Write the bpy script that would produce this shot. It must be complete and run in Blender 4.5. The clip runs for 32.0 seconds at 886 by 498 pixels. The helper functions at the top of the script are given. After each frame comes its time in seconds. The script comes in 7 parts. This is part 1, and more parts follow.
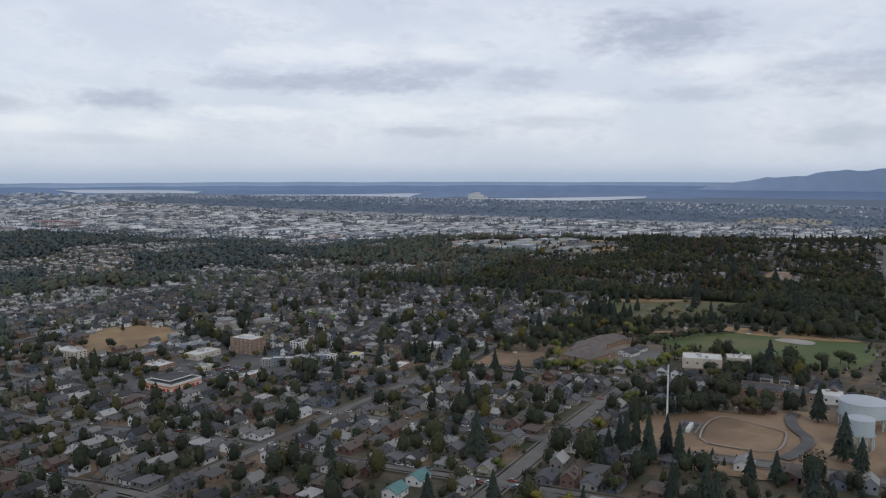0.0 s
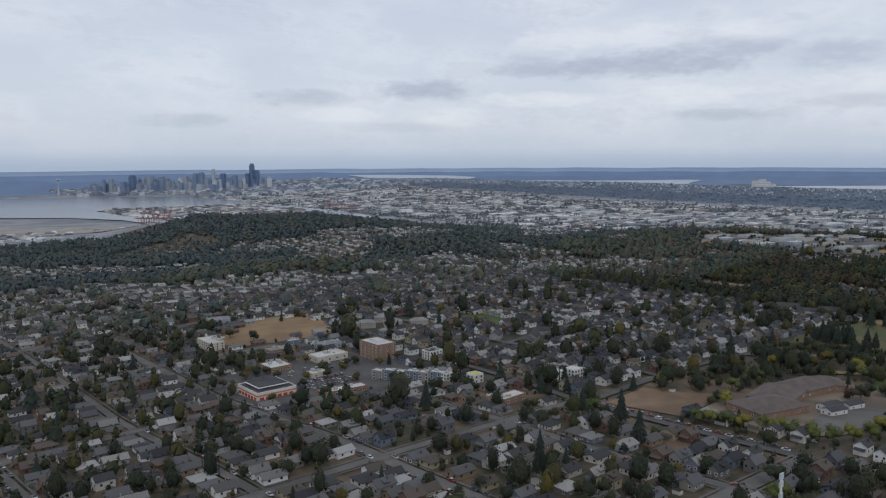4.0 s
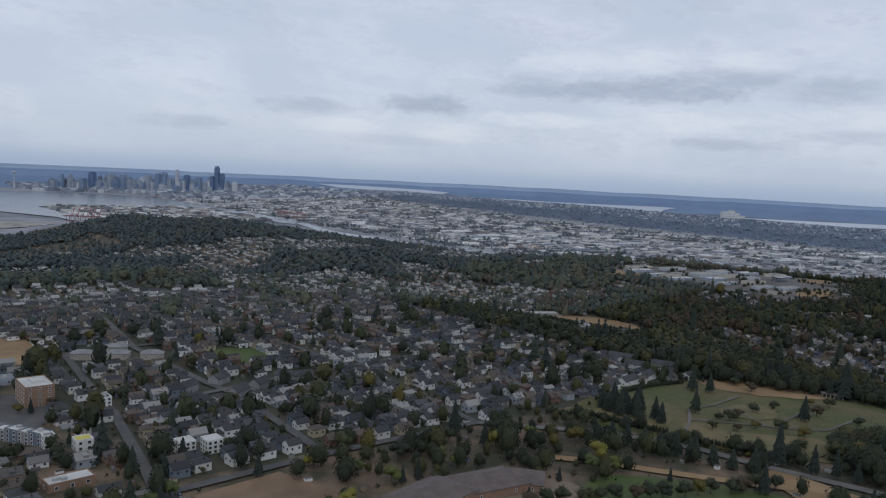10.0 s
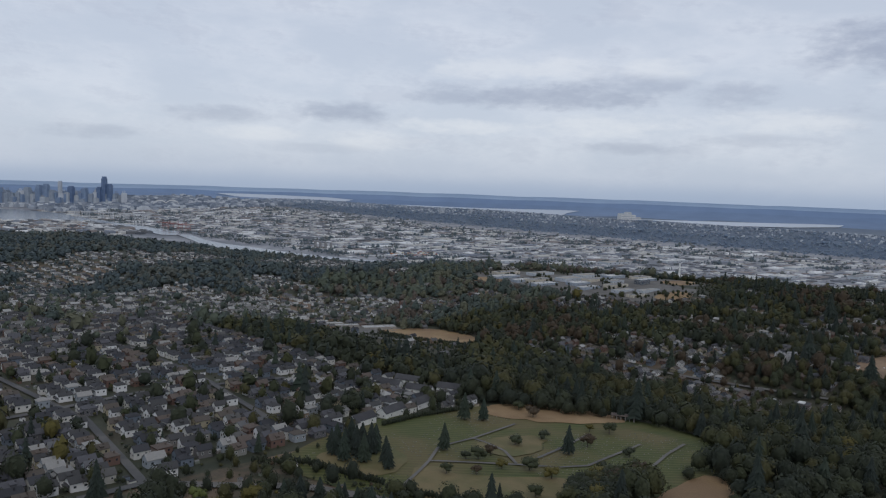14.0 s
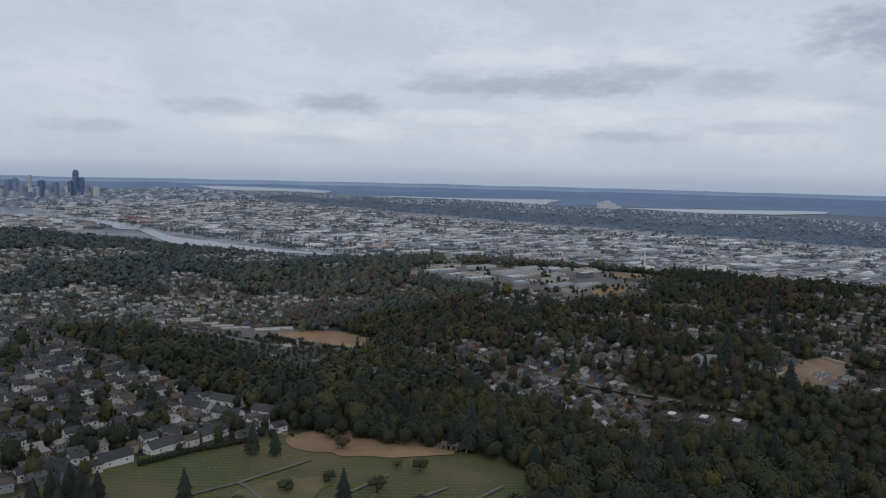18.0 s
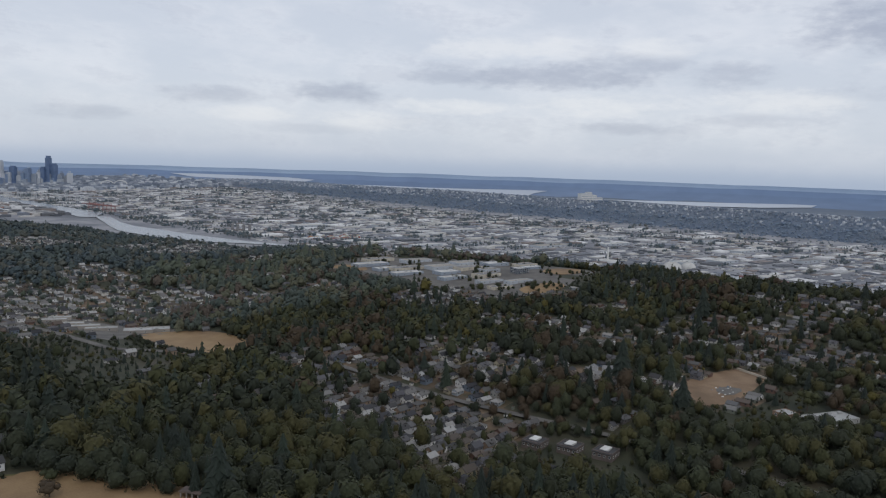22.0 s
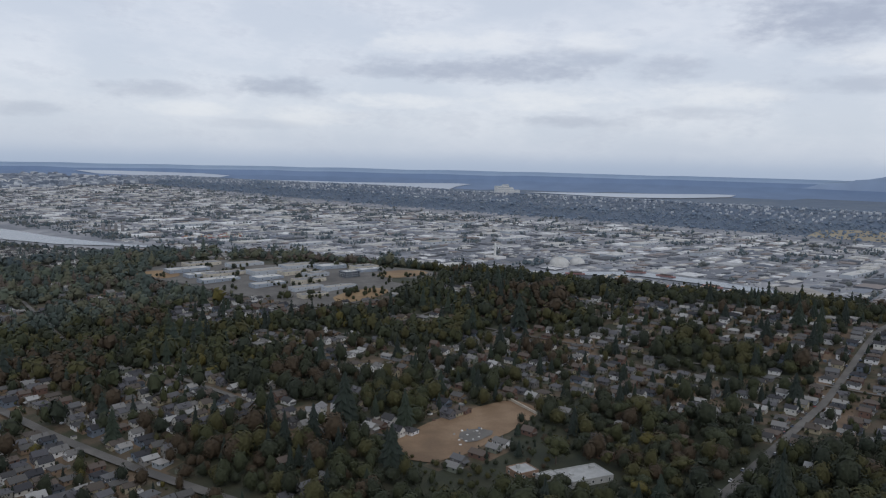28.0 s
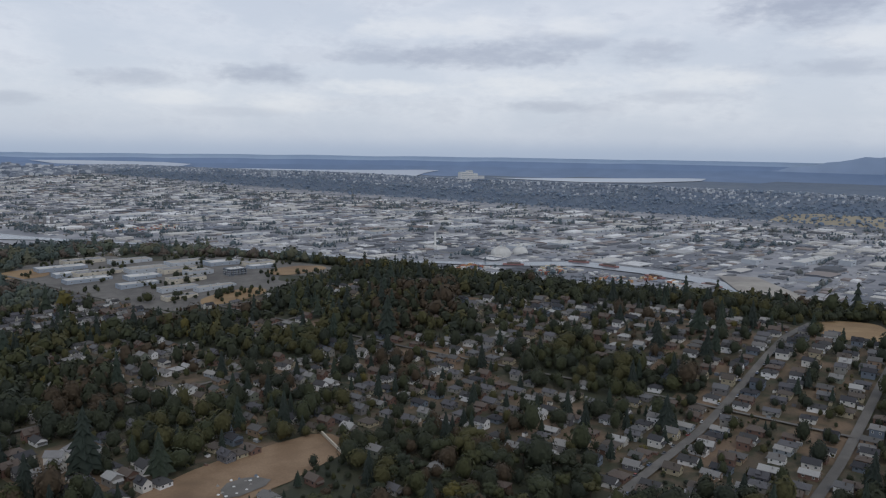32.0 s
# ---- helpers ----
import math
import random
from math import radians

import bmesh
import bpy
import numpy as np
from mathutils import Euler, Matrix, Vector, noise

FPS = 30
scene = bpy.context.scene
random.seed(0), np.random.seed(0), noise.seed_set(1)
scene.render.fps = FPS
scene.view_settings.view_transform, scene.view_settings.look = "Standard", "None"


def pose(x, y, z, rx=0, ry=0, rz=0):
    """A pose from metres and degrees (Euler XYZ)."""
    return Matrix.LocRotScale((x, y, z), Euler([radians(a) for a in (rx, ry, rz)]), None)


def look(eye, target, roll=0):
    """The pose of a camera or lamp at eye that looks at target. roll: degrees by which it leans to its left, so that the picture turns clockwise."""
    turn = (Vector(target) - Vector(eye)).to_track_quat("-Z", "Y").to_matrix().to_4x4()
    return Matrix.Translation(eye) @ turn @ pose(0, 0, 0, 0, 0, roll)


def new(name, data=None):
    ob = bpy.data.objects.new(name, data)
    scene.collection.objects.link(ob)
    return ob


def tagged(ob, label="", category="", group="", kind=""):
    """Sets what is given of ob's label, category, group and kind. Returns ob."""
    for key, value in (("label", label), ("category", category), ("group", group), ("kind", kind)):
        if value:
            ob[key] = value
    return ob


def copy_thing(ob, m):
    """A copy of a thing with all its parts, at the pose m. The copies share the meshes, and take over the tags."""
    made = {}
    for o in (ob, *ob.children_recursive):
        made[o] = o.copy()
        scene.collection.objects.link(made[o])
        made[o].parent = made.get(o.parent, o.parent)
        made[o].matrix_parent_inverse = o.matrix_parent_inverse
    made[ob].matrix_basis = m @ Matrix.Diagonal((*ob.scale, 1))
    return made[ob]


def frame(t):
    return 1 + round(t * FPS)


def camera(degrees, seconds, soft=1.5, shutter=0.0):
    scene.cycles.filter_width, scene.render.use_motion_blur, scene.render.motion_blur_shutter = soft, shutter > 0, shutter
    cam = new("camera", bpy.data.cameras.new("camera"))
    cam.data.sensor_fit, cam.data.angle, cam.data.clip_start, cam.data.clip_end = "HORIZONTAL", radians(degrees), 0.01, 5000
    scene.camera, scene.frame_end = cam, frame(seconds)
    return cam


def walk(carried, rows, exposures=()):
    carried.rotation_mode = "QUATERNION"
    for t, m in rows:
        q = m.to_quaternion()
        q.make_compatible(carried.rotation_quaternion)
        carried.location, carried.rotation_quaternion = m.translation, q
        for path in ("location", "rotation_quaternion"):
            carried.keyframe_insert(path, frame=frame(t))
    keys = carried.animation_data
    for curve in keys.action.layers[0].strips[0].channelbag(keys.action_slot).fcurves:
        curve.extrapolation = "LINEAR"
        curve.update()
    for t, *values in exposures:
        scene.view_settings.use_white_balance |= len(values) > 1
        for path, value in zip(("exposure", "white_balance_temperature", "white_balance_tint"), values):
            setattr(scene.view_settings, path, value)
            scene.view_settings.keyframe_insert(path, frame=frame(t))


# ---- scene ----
cam = camera(59.2, 32.0, soft=1.2)
METRES, EYE, TILT, LEAN, TURN = 880.0, 188.0, -5.6, 0.0, -61.0
ROWS = [
    (0.0, 0.0, 0.0, 0.0, 0.0, 0.0, -0.0),
    (0.5, 0.0094, 0.0128, 0.0012, 5.01, 0.05, -0.51),
    (1.0, 0.0186, 0.0253, 0.0023, 12.96, -0.14, -1.36),
    (1.5, 0.0281, 0.0377, 0.0034, 16.52, -0.91, -1.21),
    (2.0, 0.0374, 0.0505, 0.0048, 17.35, -1.0, -1.4),
    (2.5, 0.0465, 0.063, 0.006, 18.41, -1.05, -1.66),
    (4.5, 0.0831, 0.113, 0.0109, 20.82, -1.4, -1.76),
    (5.0, 0.0926, 0.1253, 0.0121, 20.85, -1.33, -1.98),
    (5.5, 0.102, 0.1379, 0.0131, 21.1, -1.15, -2.65),
    (6.0, 0.1114, 0.1505, 0.0139, 21.78, -1.15, -3.13),
    (6.5, 0.1204, 0.1629, 0.015, 22.45, -1.5, -2.61),
    (7.0, 0.1295, 0.1754, 0.016, 22.12, -2.05, -2.5),
    (7.5, 0.1389, 0.188, 0.0173, 22.44, -2.17, -1.75),
    (8.0, 0.1485, 0.1999, 0.0186, 20.9, -1.4, -3.62),
    (8.5, 0.1577, 0.2121, 0.0201, 19.68, -0.47, -4.7),
    (9.0, 0.1671, 0.2244, 0.0213, 20.36, -0.41, -4.84),
    (9.5, 0.1766, 0.2366, 0.0224, 20.36, -0.46, -4.69),
    (10.0, 0.186, 0.2483, 0.0239, 20.1, -0.26, -4.81),
    (10.5, 0.1953, 0.2604, 0.025, 19.63, -0.37, -4.57),
    (11.0, 0.2046, 0.2724, 0.0267, 18.6, -0.3, -5.33),
    (11.5, 0.2142, 0.2842, 0.0278, 17.74, -0.47, -4.98),
    (12.0, 0.2235, 0.2969, 0.0293, 16.07, -0.02, -5.4),
    (12.5, 0.2331, 0.3089, 0.0303, 15.93, 0.42, -5.39),
    (13.0, 0.2423, 0.3212, 0.0317, 15.56, 0.34, -5.27),
    (13.5, 0.2519, 0.3332, 0.0328, 14.6, 0.35, -4.19),
    (14.0, 0.2615, 0.3456, 0.034, 14.32, 0.64, -3.35),
    (14.5, 0.2707, 0.3578, 0.0355, 15.02, 1.45, -2.98),
    (16.5, 0.3084, 0.406, 0.0401, 16.02, 0.08, -2.03),
    (17.0, 0.318, 0.4187, 0.041, 15.2, 0.05, -2.21),
    (17.5, 0.3272, 0.4312, 0.0423, 14.4, 0.07, -2.71),
    (18.0, 0.3369, 0.4436, 0.0431, 14.11, -0.04, -2.73),
    (18.5, 0.3462, 0.4559, 0.0444, 13.81, -0.09, -2.7),
    (19.0, 0.3557, 0.4681, 0.0452, 13.98, -0.27, -2.56),
    (19.5, 0.3653, 0.4804, 0.0462, 14.09, -0.5, -2.39),
    (20.0, 0.3747, 0.4925, 0.0473, 14.18, -0.63, -2.53),
    (20.5, 0.3842, 0.5044, 0.0484, 14.19, -0.64, -2.72),
    (21.0, 0.3937, 0.5166, 0.0495, 14.1, -0.71, -2.95),
    (21.5, 0.4033, 0.5285, 0.0504, 14.22, -0.72, -3.02),
    (22.0, 0.4129, 0.5408, 0.0514, 13.98, -0.75, -3.24),
    (22.5, 0.4225, 0.5533, 0.0525, 14.06, -0.74, -3.4),
    (23.0, 0.4321, 0.566, 0.0536, 14.05, -0.89, -3.6),
    (23.5, 0.4419, 0.5786, 0.0545, 13.81, -0.95, -3.47),
    (24.0, 0.4515, 0.5909, 0.0557, 13.39, -0.9, -3.57),
    (24.5, 0.461, 0.6034, 0.0568, 13.12, -0.93, -3.6),
    (25.0, 0.471, 0.6159, 0.0578, 12.37, -1.03, -3.42),
    (25.5, 0.4802, 0.6287, 0.0588, 11.34, -0.97, -3.45),
    (27.5, 0.5196, 0.678, 0.0632, 10.19, -1.01, -2.55),
    (28.0, 0.5293, 0.6903, 0.0644, 10.07, -0.99, -2.26),
    (28.5, 0.5391, 0.703, 0.0654, 10.28, -0.97, -2.33),
    (29.0, 0.549, 0.7157, 0.0662, 10.43, -1.16, -2.0),
    (29.5, 0.5588, 0.7281, 0.0674, 10.32, -1.25, -1.79),
    (30.0, 0.5686, 0.7407, 0.0682, 11.23, -1.35, -1.71),
    (30.5, 0.5784, 0.7532, 0.0695, 11.32, -1.54, -1.47),
    (31.0, 0.5884, 0.7655, 0.0706, 10.48, -1.68, -1.31),
    (31.5, 0.5983, 0.7776, 0.072, 9.54, -1.78, -1.53),
    (32.0, 0.6081, 0.7902, 0.0729, 8.94, -1.94, -1.61),
]
walk(cam, [(t, pose(0, 0, EYE, TILT, LEAN, TURN) @ pose(METRES * x, METRES * y, METRES * z, 90 + pitch, roll, yaw)) for t, x, y, z, yaw, pitch, roll in ROWS],
     exposures=[(0.0, 0.12, 6500, 10), (1.0, 0.06, 6500, 10), (2.0, 0.0, 6450, 10), (5.0, 0.04, 6450, 10), (7.0, 0.12, 6500, 10), (8.0, 0.16, 6450, 10), (9.0, -0.08, 6250, 10), (10.0, -0.10, 6200, 10), (13.0, -0.06, 6300, 10), (17.0, -0.13, 6450, 10), (19.0, -0.13, 6500, 10), (20.0, -0.05, 6600, 10), (22.0, 0.04, 6600, 10), (28.0, 0.04, 6500, 10), (32.0, 0.0, 6500, 10)])

# ---- world, sun, light ----
# Map: x runs east, y north, z up from the sea. One metre here is about 1.5 m of the real country.


def nd(tree, kind, x=0, **vals):
    n = tree.nodes.new(kind)
    for k, v in vals.items():
        n.inputs[k.replace("_", " ")].default_value = v
    return n


def calc(tree, op, a, b=None, c=None):
    n = tree.nodes.new("ShaderNodeMath")
    n.operation = op
    for i, v in enumerate((a, b, c)):
        if v is None:
            continue
        if isinstance(v, (int, float)):
            n.inputs[i].default_value = v
        else:
            tree.links.new(v, n.inputs[i])
    return n.outputs[0]


def blend(tree, fac, a, b, mode="MIX"):
    n = tree.nodes.new("ShaderNodeMix")
    n.data_type, n.blend_type = "RGBA", mode
    for sock, v in ((n.inputs[0], fac), (n.inputs[6], a), (n.inputs[7], b)):
        if isinstance(v, (int, float)):
            sock.default_value = v
        elif isinstance(v, tuple):
            sock.default_value = (*v, 1)
        else:
            tree.links.new(v, sock)
    return n.outputs[2]


def noise_of(tree, vec, scale, detail=4.0, rough=0.55):
    n = nd(tree, "ShaderNodeTexNoise", Scale=scale, Detail=detail, Roughness=rough)
    tree.links.new(vec, n.inputs["Vector"])
    return n.outputs[0]


def smooth(tree, v, lo, hi):
    n = tree.nodes.new("ShaderNodeMapRange")
    n.interpolation_type = "SMOOTHSTEP"
    tree.links.new(v, n.inputs[0])
    n.inputs[1].default_value, n.inputs[2].default_value = lo, hi
    return n.outputs[0]


SUN_AZ, SUN_EL = 215.0, 48.0
world = bpy.data.worlds.new("overcast")
scene.world = world
world.use_nodes = True
wt = world.node_tree
wt.nodes.clear()
sky = wt.nodes.new("ShaderNodeTexSky")
sky.sky_type, sky.sun_disc = "NISHITA", False
sky.sun_elevation, sky.sun_rotation = radians(SUN_EL), radians(SUN_AZ)
tc = wt.nodes.new("ShaderNodeTexCoord")
sep = wt.nodes.new("ShaderNodeSeparateXYZ")
wt.links.new(tc.outputs["Generated"], sep.inputs[0])
SX, SY, SZ = sep.outputs
azimuth = calc(wt, "MULTIPLY", calc(wt, "ARCTAN2", SX, SY), 57.2958)
height = calc(wt, "MULTIPLY", calc(wt, "ARCSINE", SZ), 57.2958)
comb = wt.nodes.new("ShaderNodeCombineXYZ")
wt.links.new(calc(wt, "MULTIPLY", azimuth, 0.16), comb.inputs[0])
wt.links.new(calc(wt, "MULTIPLY", height, 0.42), comb.inputs[1])
CV = comb.outputs[0]
billow = noise_of(wt, CV, 0.62, 8.0, 0.58)
fine = noise_of(wt, CV, 2.1, 8.0, 0.6)
puff = noise_of(wt, CV, 1.25, 8.0, 0.62)
# grey cloud banks: azimuth, height, half width, half height, weight
BANKS = [(54.0, 6.5, 9.0, 1.0, 1.0), (60.0, 7.2, 4.0, 0.9, 0.8), (39.5, 4.9, 3.6, 0.75, 1.0), (47.0, 6.3, 4.0, 0.6, 0.8), (66.5, 6.6, 3.2, 0.9, 0.7), (30.5, 4.3, 4.0, 0.6, 0.7), (76.0, 9.6, 5.5, 1.7, 1.1),
         (59.5, 2.9, 4.0, 0.45, 0.7), (78.5, 5.4, 5.0, 0.6, 0.6), (22.0, 2.7, 3.5, 0.5, 0.6), (37.0, 2.2, 4.0, 0.4, 0.4), (68.0, 3.6, 4.0, 0.5, 0.5), (88.0, 6.4, 6.0, 1.4, 0.8), (88.0, 2.4, 4.0, 0.8, 0.6)]
# white heaps over the banks
HEAPS = [(49.0, 8.3, 4.0, 0.8), (61.5, 8.4, 3.0, 0.8), (41.0, 2.9, 3.4, 0.7), (58.0, 4.5, 5.0, 0.9), (53.0, 8.4, 6.0, 0.8), (70.0, 4.8, 4.5, 0.9), (33.0, 3.2, 3.0, 0.5), (47.0, 4.2, 4.0, 0.6), (80.0, 7.2, 4.0, 0.8)]
wob = calc(wt, "ADD", calc(wt, "MULTIPLY", calc(wt, "SUBTRACT", fine, 0.5), 3.2), calc(wt, "MULTIPLY", calc(wt, "SUBTRACT", noise_of(wt, CV, 6.5, 6.0, 0.6), 0.5), 1.3))


def spread(rows):
    out = None
    for az, el, wa, we, weight in rows:
        da = calc(wt, "DIVIDE", calc(wt, "SUBTRACT", azimuth, az), wa)
        de = calc(wt, "DIVIDE", calc(wt, "SUBTRACT", height, el), we)
        d = calc(wt, "ADD", calc(wt, "ADD", calc(wt, "MULTIPLY", da, da), calc(wt, "MULTIPLY", de, de)), wob)
        m = calc(wt, "MULTIPLY", smooth(wt, d, 1.55, -0.35), weight)
        out = m if out is None else calc(wt, "MAXIMUM", out, m)
    return out


dark = spread(BANKS)
bright = spread([(*h, 0.9) for h in HEAPS])
veil = smooth(wt, billow, 0.38, 0.66)
cloud = blend(wt, veil, (0.625, 0.680, 0.785), (0.742, 0.782, 0.868))
cloud = blend(wt, calc(wt, "MULTIPLY", smooth(wt, puff, 0.50, 0.66), 0.35), cloud, (0.50, 0.545, 0.66))
cloud = blend(wt, calc(wt, "MULTIPLY", bright, 0.75), cloud, (0.85, 0.870, 0.915))
cloud = blend(wt, calc(wt, "MULTIPLY", dark, 0.78), cloud, (0.405, 0.445, 0.56))
low = smooth(wt, height, 4.0, -0.6)
cloud = blend(wt, calc(wt, "MULTIPLY", low, 0.62), cloud, (0.47, 0.555, 0.70))
cloud = blend(wt, calc(wt, "MULTIPLY", smooth(wt, height, 0.9, -0.7), 0.75), cloud, (0.36, 0.455, 0.62))
# the deck overhead, out of view, is darkened to dim the ground
cloud = blend(wt, smooth(wt, height, 11, 45), cloud, (0.40, 0.43, 0.49))
bg_sky = nd(wt, "ShaderNodeBackground", Strength=0.012)
bg_cloud = nd(wt, "ShaderNodeBackground", Strength=0.84)
wt.links.new(sky.outputs[0], bg_sky.inputs[0])
wt.links.new(cloud, bg_cloud.inputs[0])
add = wt.nodes.new("ShaderNodeAddShader")
wt.links.new(bg_sky.outputs[0], add.inputs[0])
wt.links.new(bg_cloud.outputs[0], add.inputs[1])
wo = wt.nodes.new("ShaderNodeOutputWorld")
wt.links.new(add.outputs[0], wo.inputs[0])

lamp = bpy.data.lights.new("sun", "SUN")
lamp.energy, lamp.angle, lamp.color = 0.55, radians(14), (1.0, 0.95, 0.88)
sun = new("sun", lamp)
sun.matrix_world = look((0, 0, 900), (-math.sin(radians(SUN_AZ)) * 600, -math.cos(radians(SUN_AZ)) * 600, 900 - 600 * math.tan(radians(SUN_EL))))

# ---- materials ----


def material(name, colors, scale=0.3, rough=0.85, bump=0.0, pick="", contrast=0.35, fleck=6.0, metal=0.0):
    """colors: two or more base colours. pick: 'object' takes one for each object, 'tint' one for each joined piece; else they mix by noise."""
    m = bpy.data.materials.new(name)
    m.use_nodes = True
    t = m.node_tree
    b = t.nodes["Principled BSDF"]
    b.inputs["Roughness"].default_value, b.inputs["Metallic"].default_value = rough, metal
    pos = t.nodes.new("ShaderNodeNewGeometry").outputs["Position"]
    if pick:
        if pick == "object":
            src = t.nodes.new("ShaderNodeObjectInfo").outputs["Random"]
        else:
            a = t.nodes.new("ShaderNodeAttribute")
            a.attribute_name = "tint"
            src = a.outputs["Fac"]
        r = t.nodes.new("ShaderNodeValToRGB")
        r.color_ramp.interpolation = "CONSTANT"
        for i, c in enumerate(colors):
            e = r.color_ramp.elements[i] if i < 2 else r.color_ramp.elements.new(i / len(colors))
            e.position, e.color = i / len(colors), (*c, 1)
        t.links.new(src, r.inputs[0])
        base = r.outputs[0]
    else:
        base = blend(t, smooth(t, noise_of(t, pos, scale), 0.36, 0.64), colors[0], colors[1])
        if len(colors) > 2:
            base = blend(t, smooth(t, noise_of(t, pos, scale * 0.31, 3), 0.46, 0.66), base, colors[2])
    grain = noise_of(t, pos, fleck, 3)
    base = blend(t, contrast, base, blend(t, grain, (0.35, 0.35, 0.35), (1.0, 1.0, 1.0)), "OVERLAY")
    t.links.new(base, b.inputs["Base Color"])
    if bump:
        n = nd(t, "ShaderNodeBump", Strength=bump, Distance=0.3)
        t.links.new(grain, n.inputs["Height"])
        t.links.new(n.outputs[0], b.inputs["Normal"])
    return m


LEAF = [(0.0215, 0.0273, 0.0142), (0.0310, 0.0376, 0.0160), (0.0181, 0.0245, 0.0150), (0.0385, 0.0423, 0.0150), (0.0256, 0.0319, 0.0167), (0.0492, 0.0471, 0.0160), (0.0235, 0.0291, 0.0150), (0.0490, 0.0348, 0.0203),
        (0.0333, 0.0404, 0.0187), (0.0769, 0.0658, 0.0150)]
PINE = [(0.0169, 0.0263, 0.0196), (0.0203, 0.0324, 0.0223), (0.0149, 0.0230, 0.0182), (0.0236, 0.0351, 0.0223)]
WALLS = [(0.594, 0.582, 0.546), (0.261, 0.256, 0.238), (0.720, 0.720, 0.720), (0.142, 0.172, 0.214), (0.356, 0.315, 0.226), (0.178, 0.196, 0.160), (0.427, 0.416, 0.380), (0.119, 0.119, 0.131),
         (0.160, 0.097, 0.078), (0.285, 0.315, 0.345), (0.720, 0.720, 0.720), (0.155, 0.149, 0.149), (0.226, 0.214, 0.202), (0.261, 0.190, 0.137)]
ROOFS = [(0.044, 0.045, 0.051), (0.10, 0.10, 0.108), (0.15, 0.147, 0.143), (0.034, 0.035, 0.041), (0.085, 0.072, 0.062), (0.19, 0.188, 0.185), (0.078, 0.078, 0.088), (0.105, 0.084, 0.072),
         (0.26, 0.255, 0.245), (0.052, 0.052, 0.054), (0.115, 0.117, 0.122), (0.33, 0.33, 0.325), (0.092, 0.09, 0.088)]
INDUS = [(0.401, 0.407, 0.419), (0.165, 0.177, 0.201), (0.626, 0.631, 0.637), (0.124, 0.136, 0.160), (0.331, 0.333, 0.342), (0.791, 0.797, 0.800), (0.092, 0.102, 0.118), (0.508, 0.496, 0.472), (0.213, 0.236, 0.278), (0.248, 0.218, 0.207), (0.555, 0.543, 0.519), (0.142, 0.148, 0.160)]
# ridge leaf colours with the blue of haze mixed in
HAZED_LEAF = [(0.1537, 0.2025, 0.2708), (0.1806, 0.2294, 0.2879), (0.1342, 0.1830, 0.2538), (0.1928, 0.2269, 0.2684)]
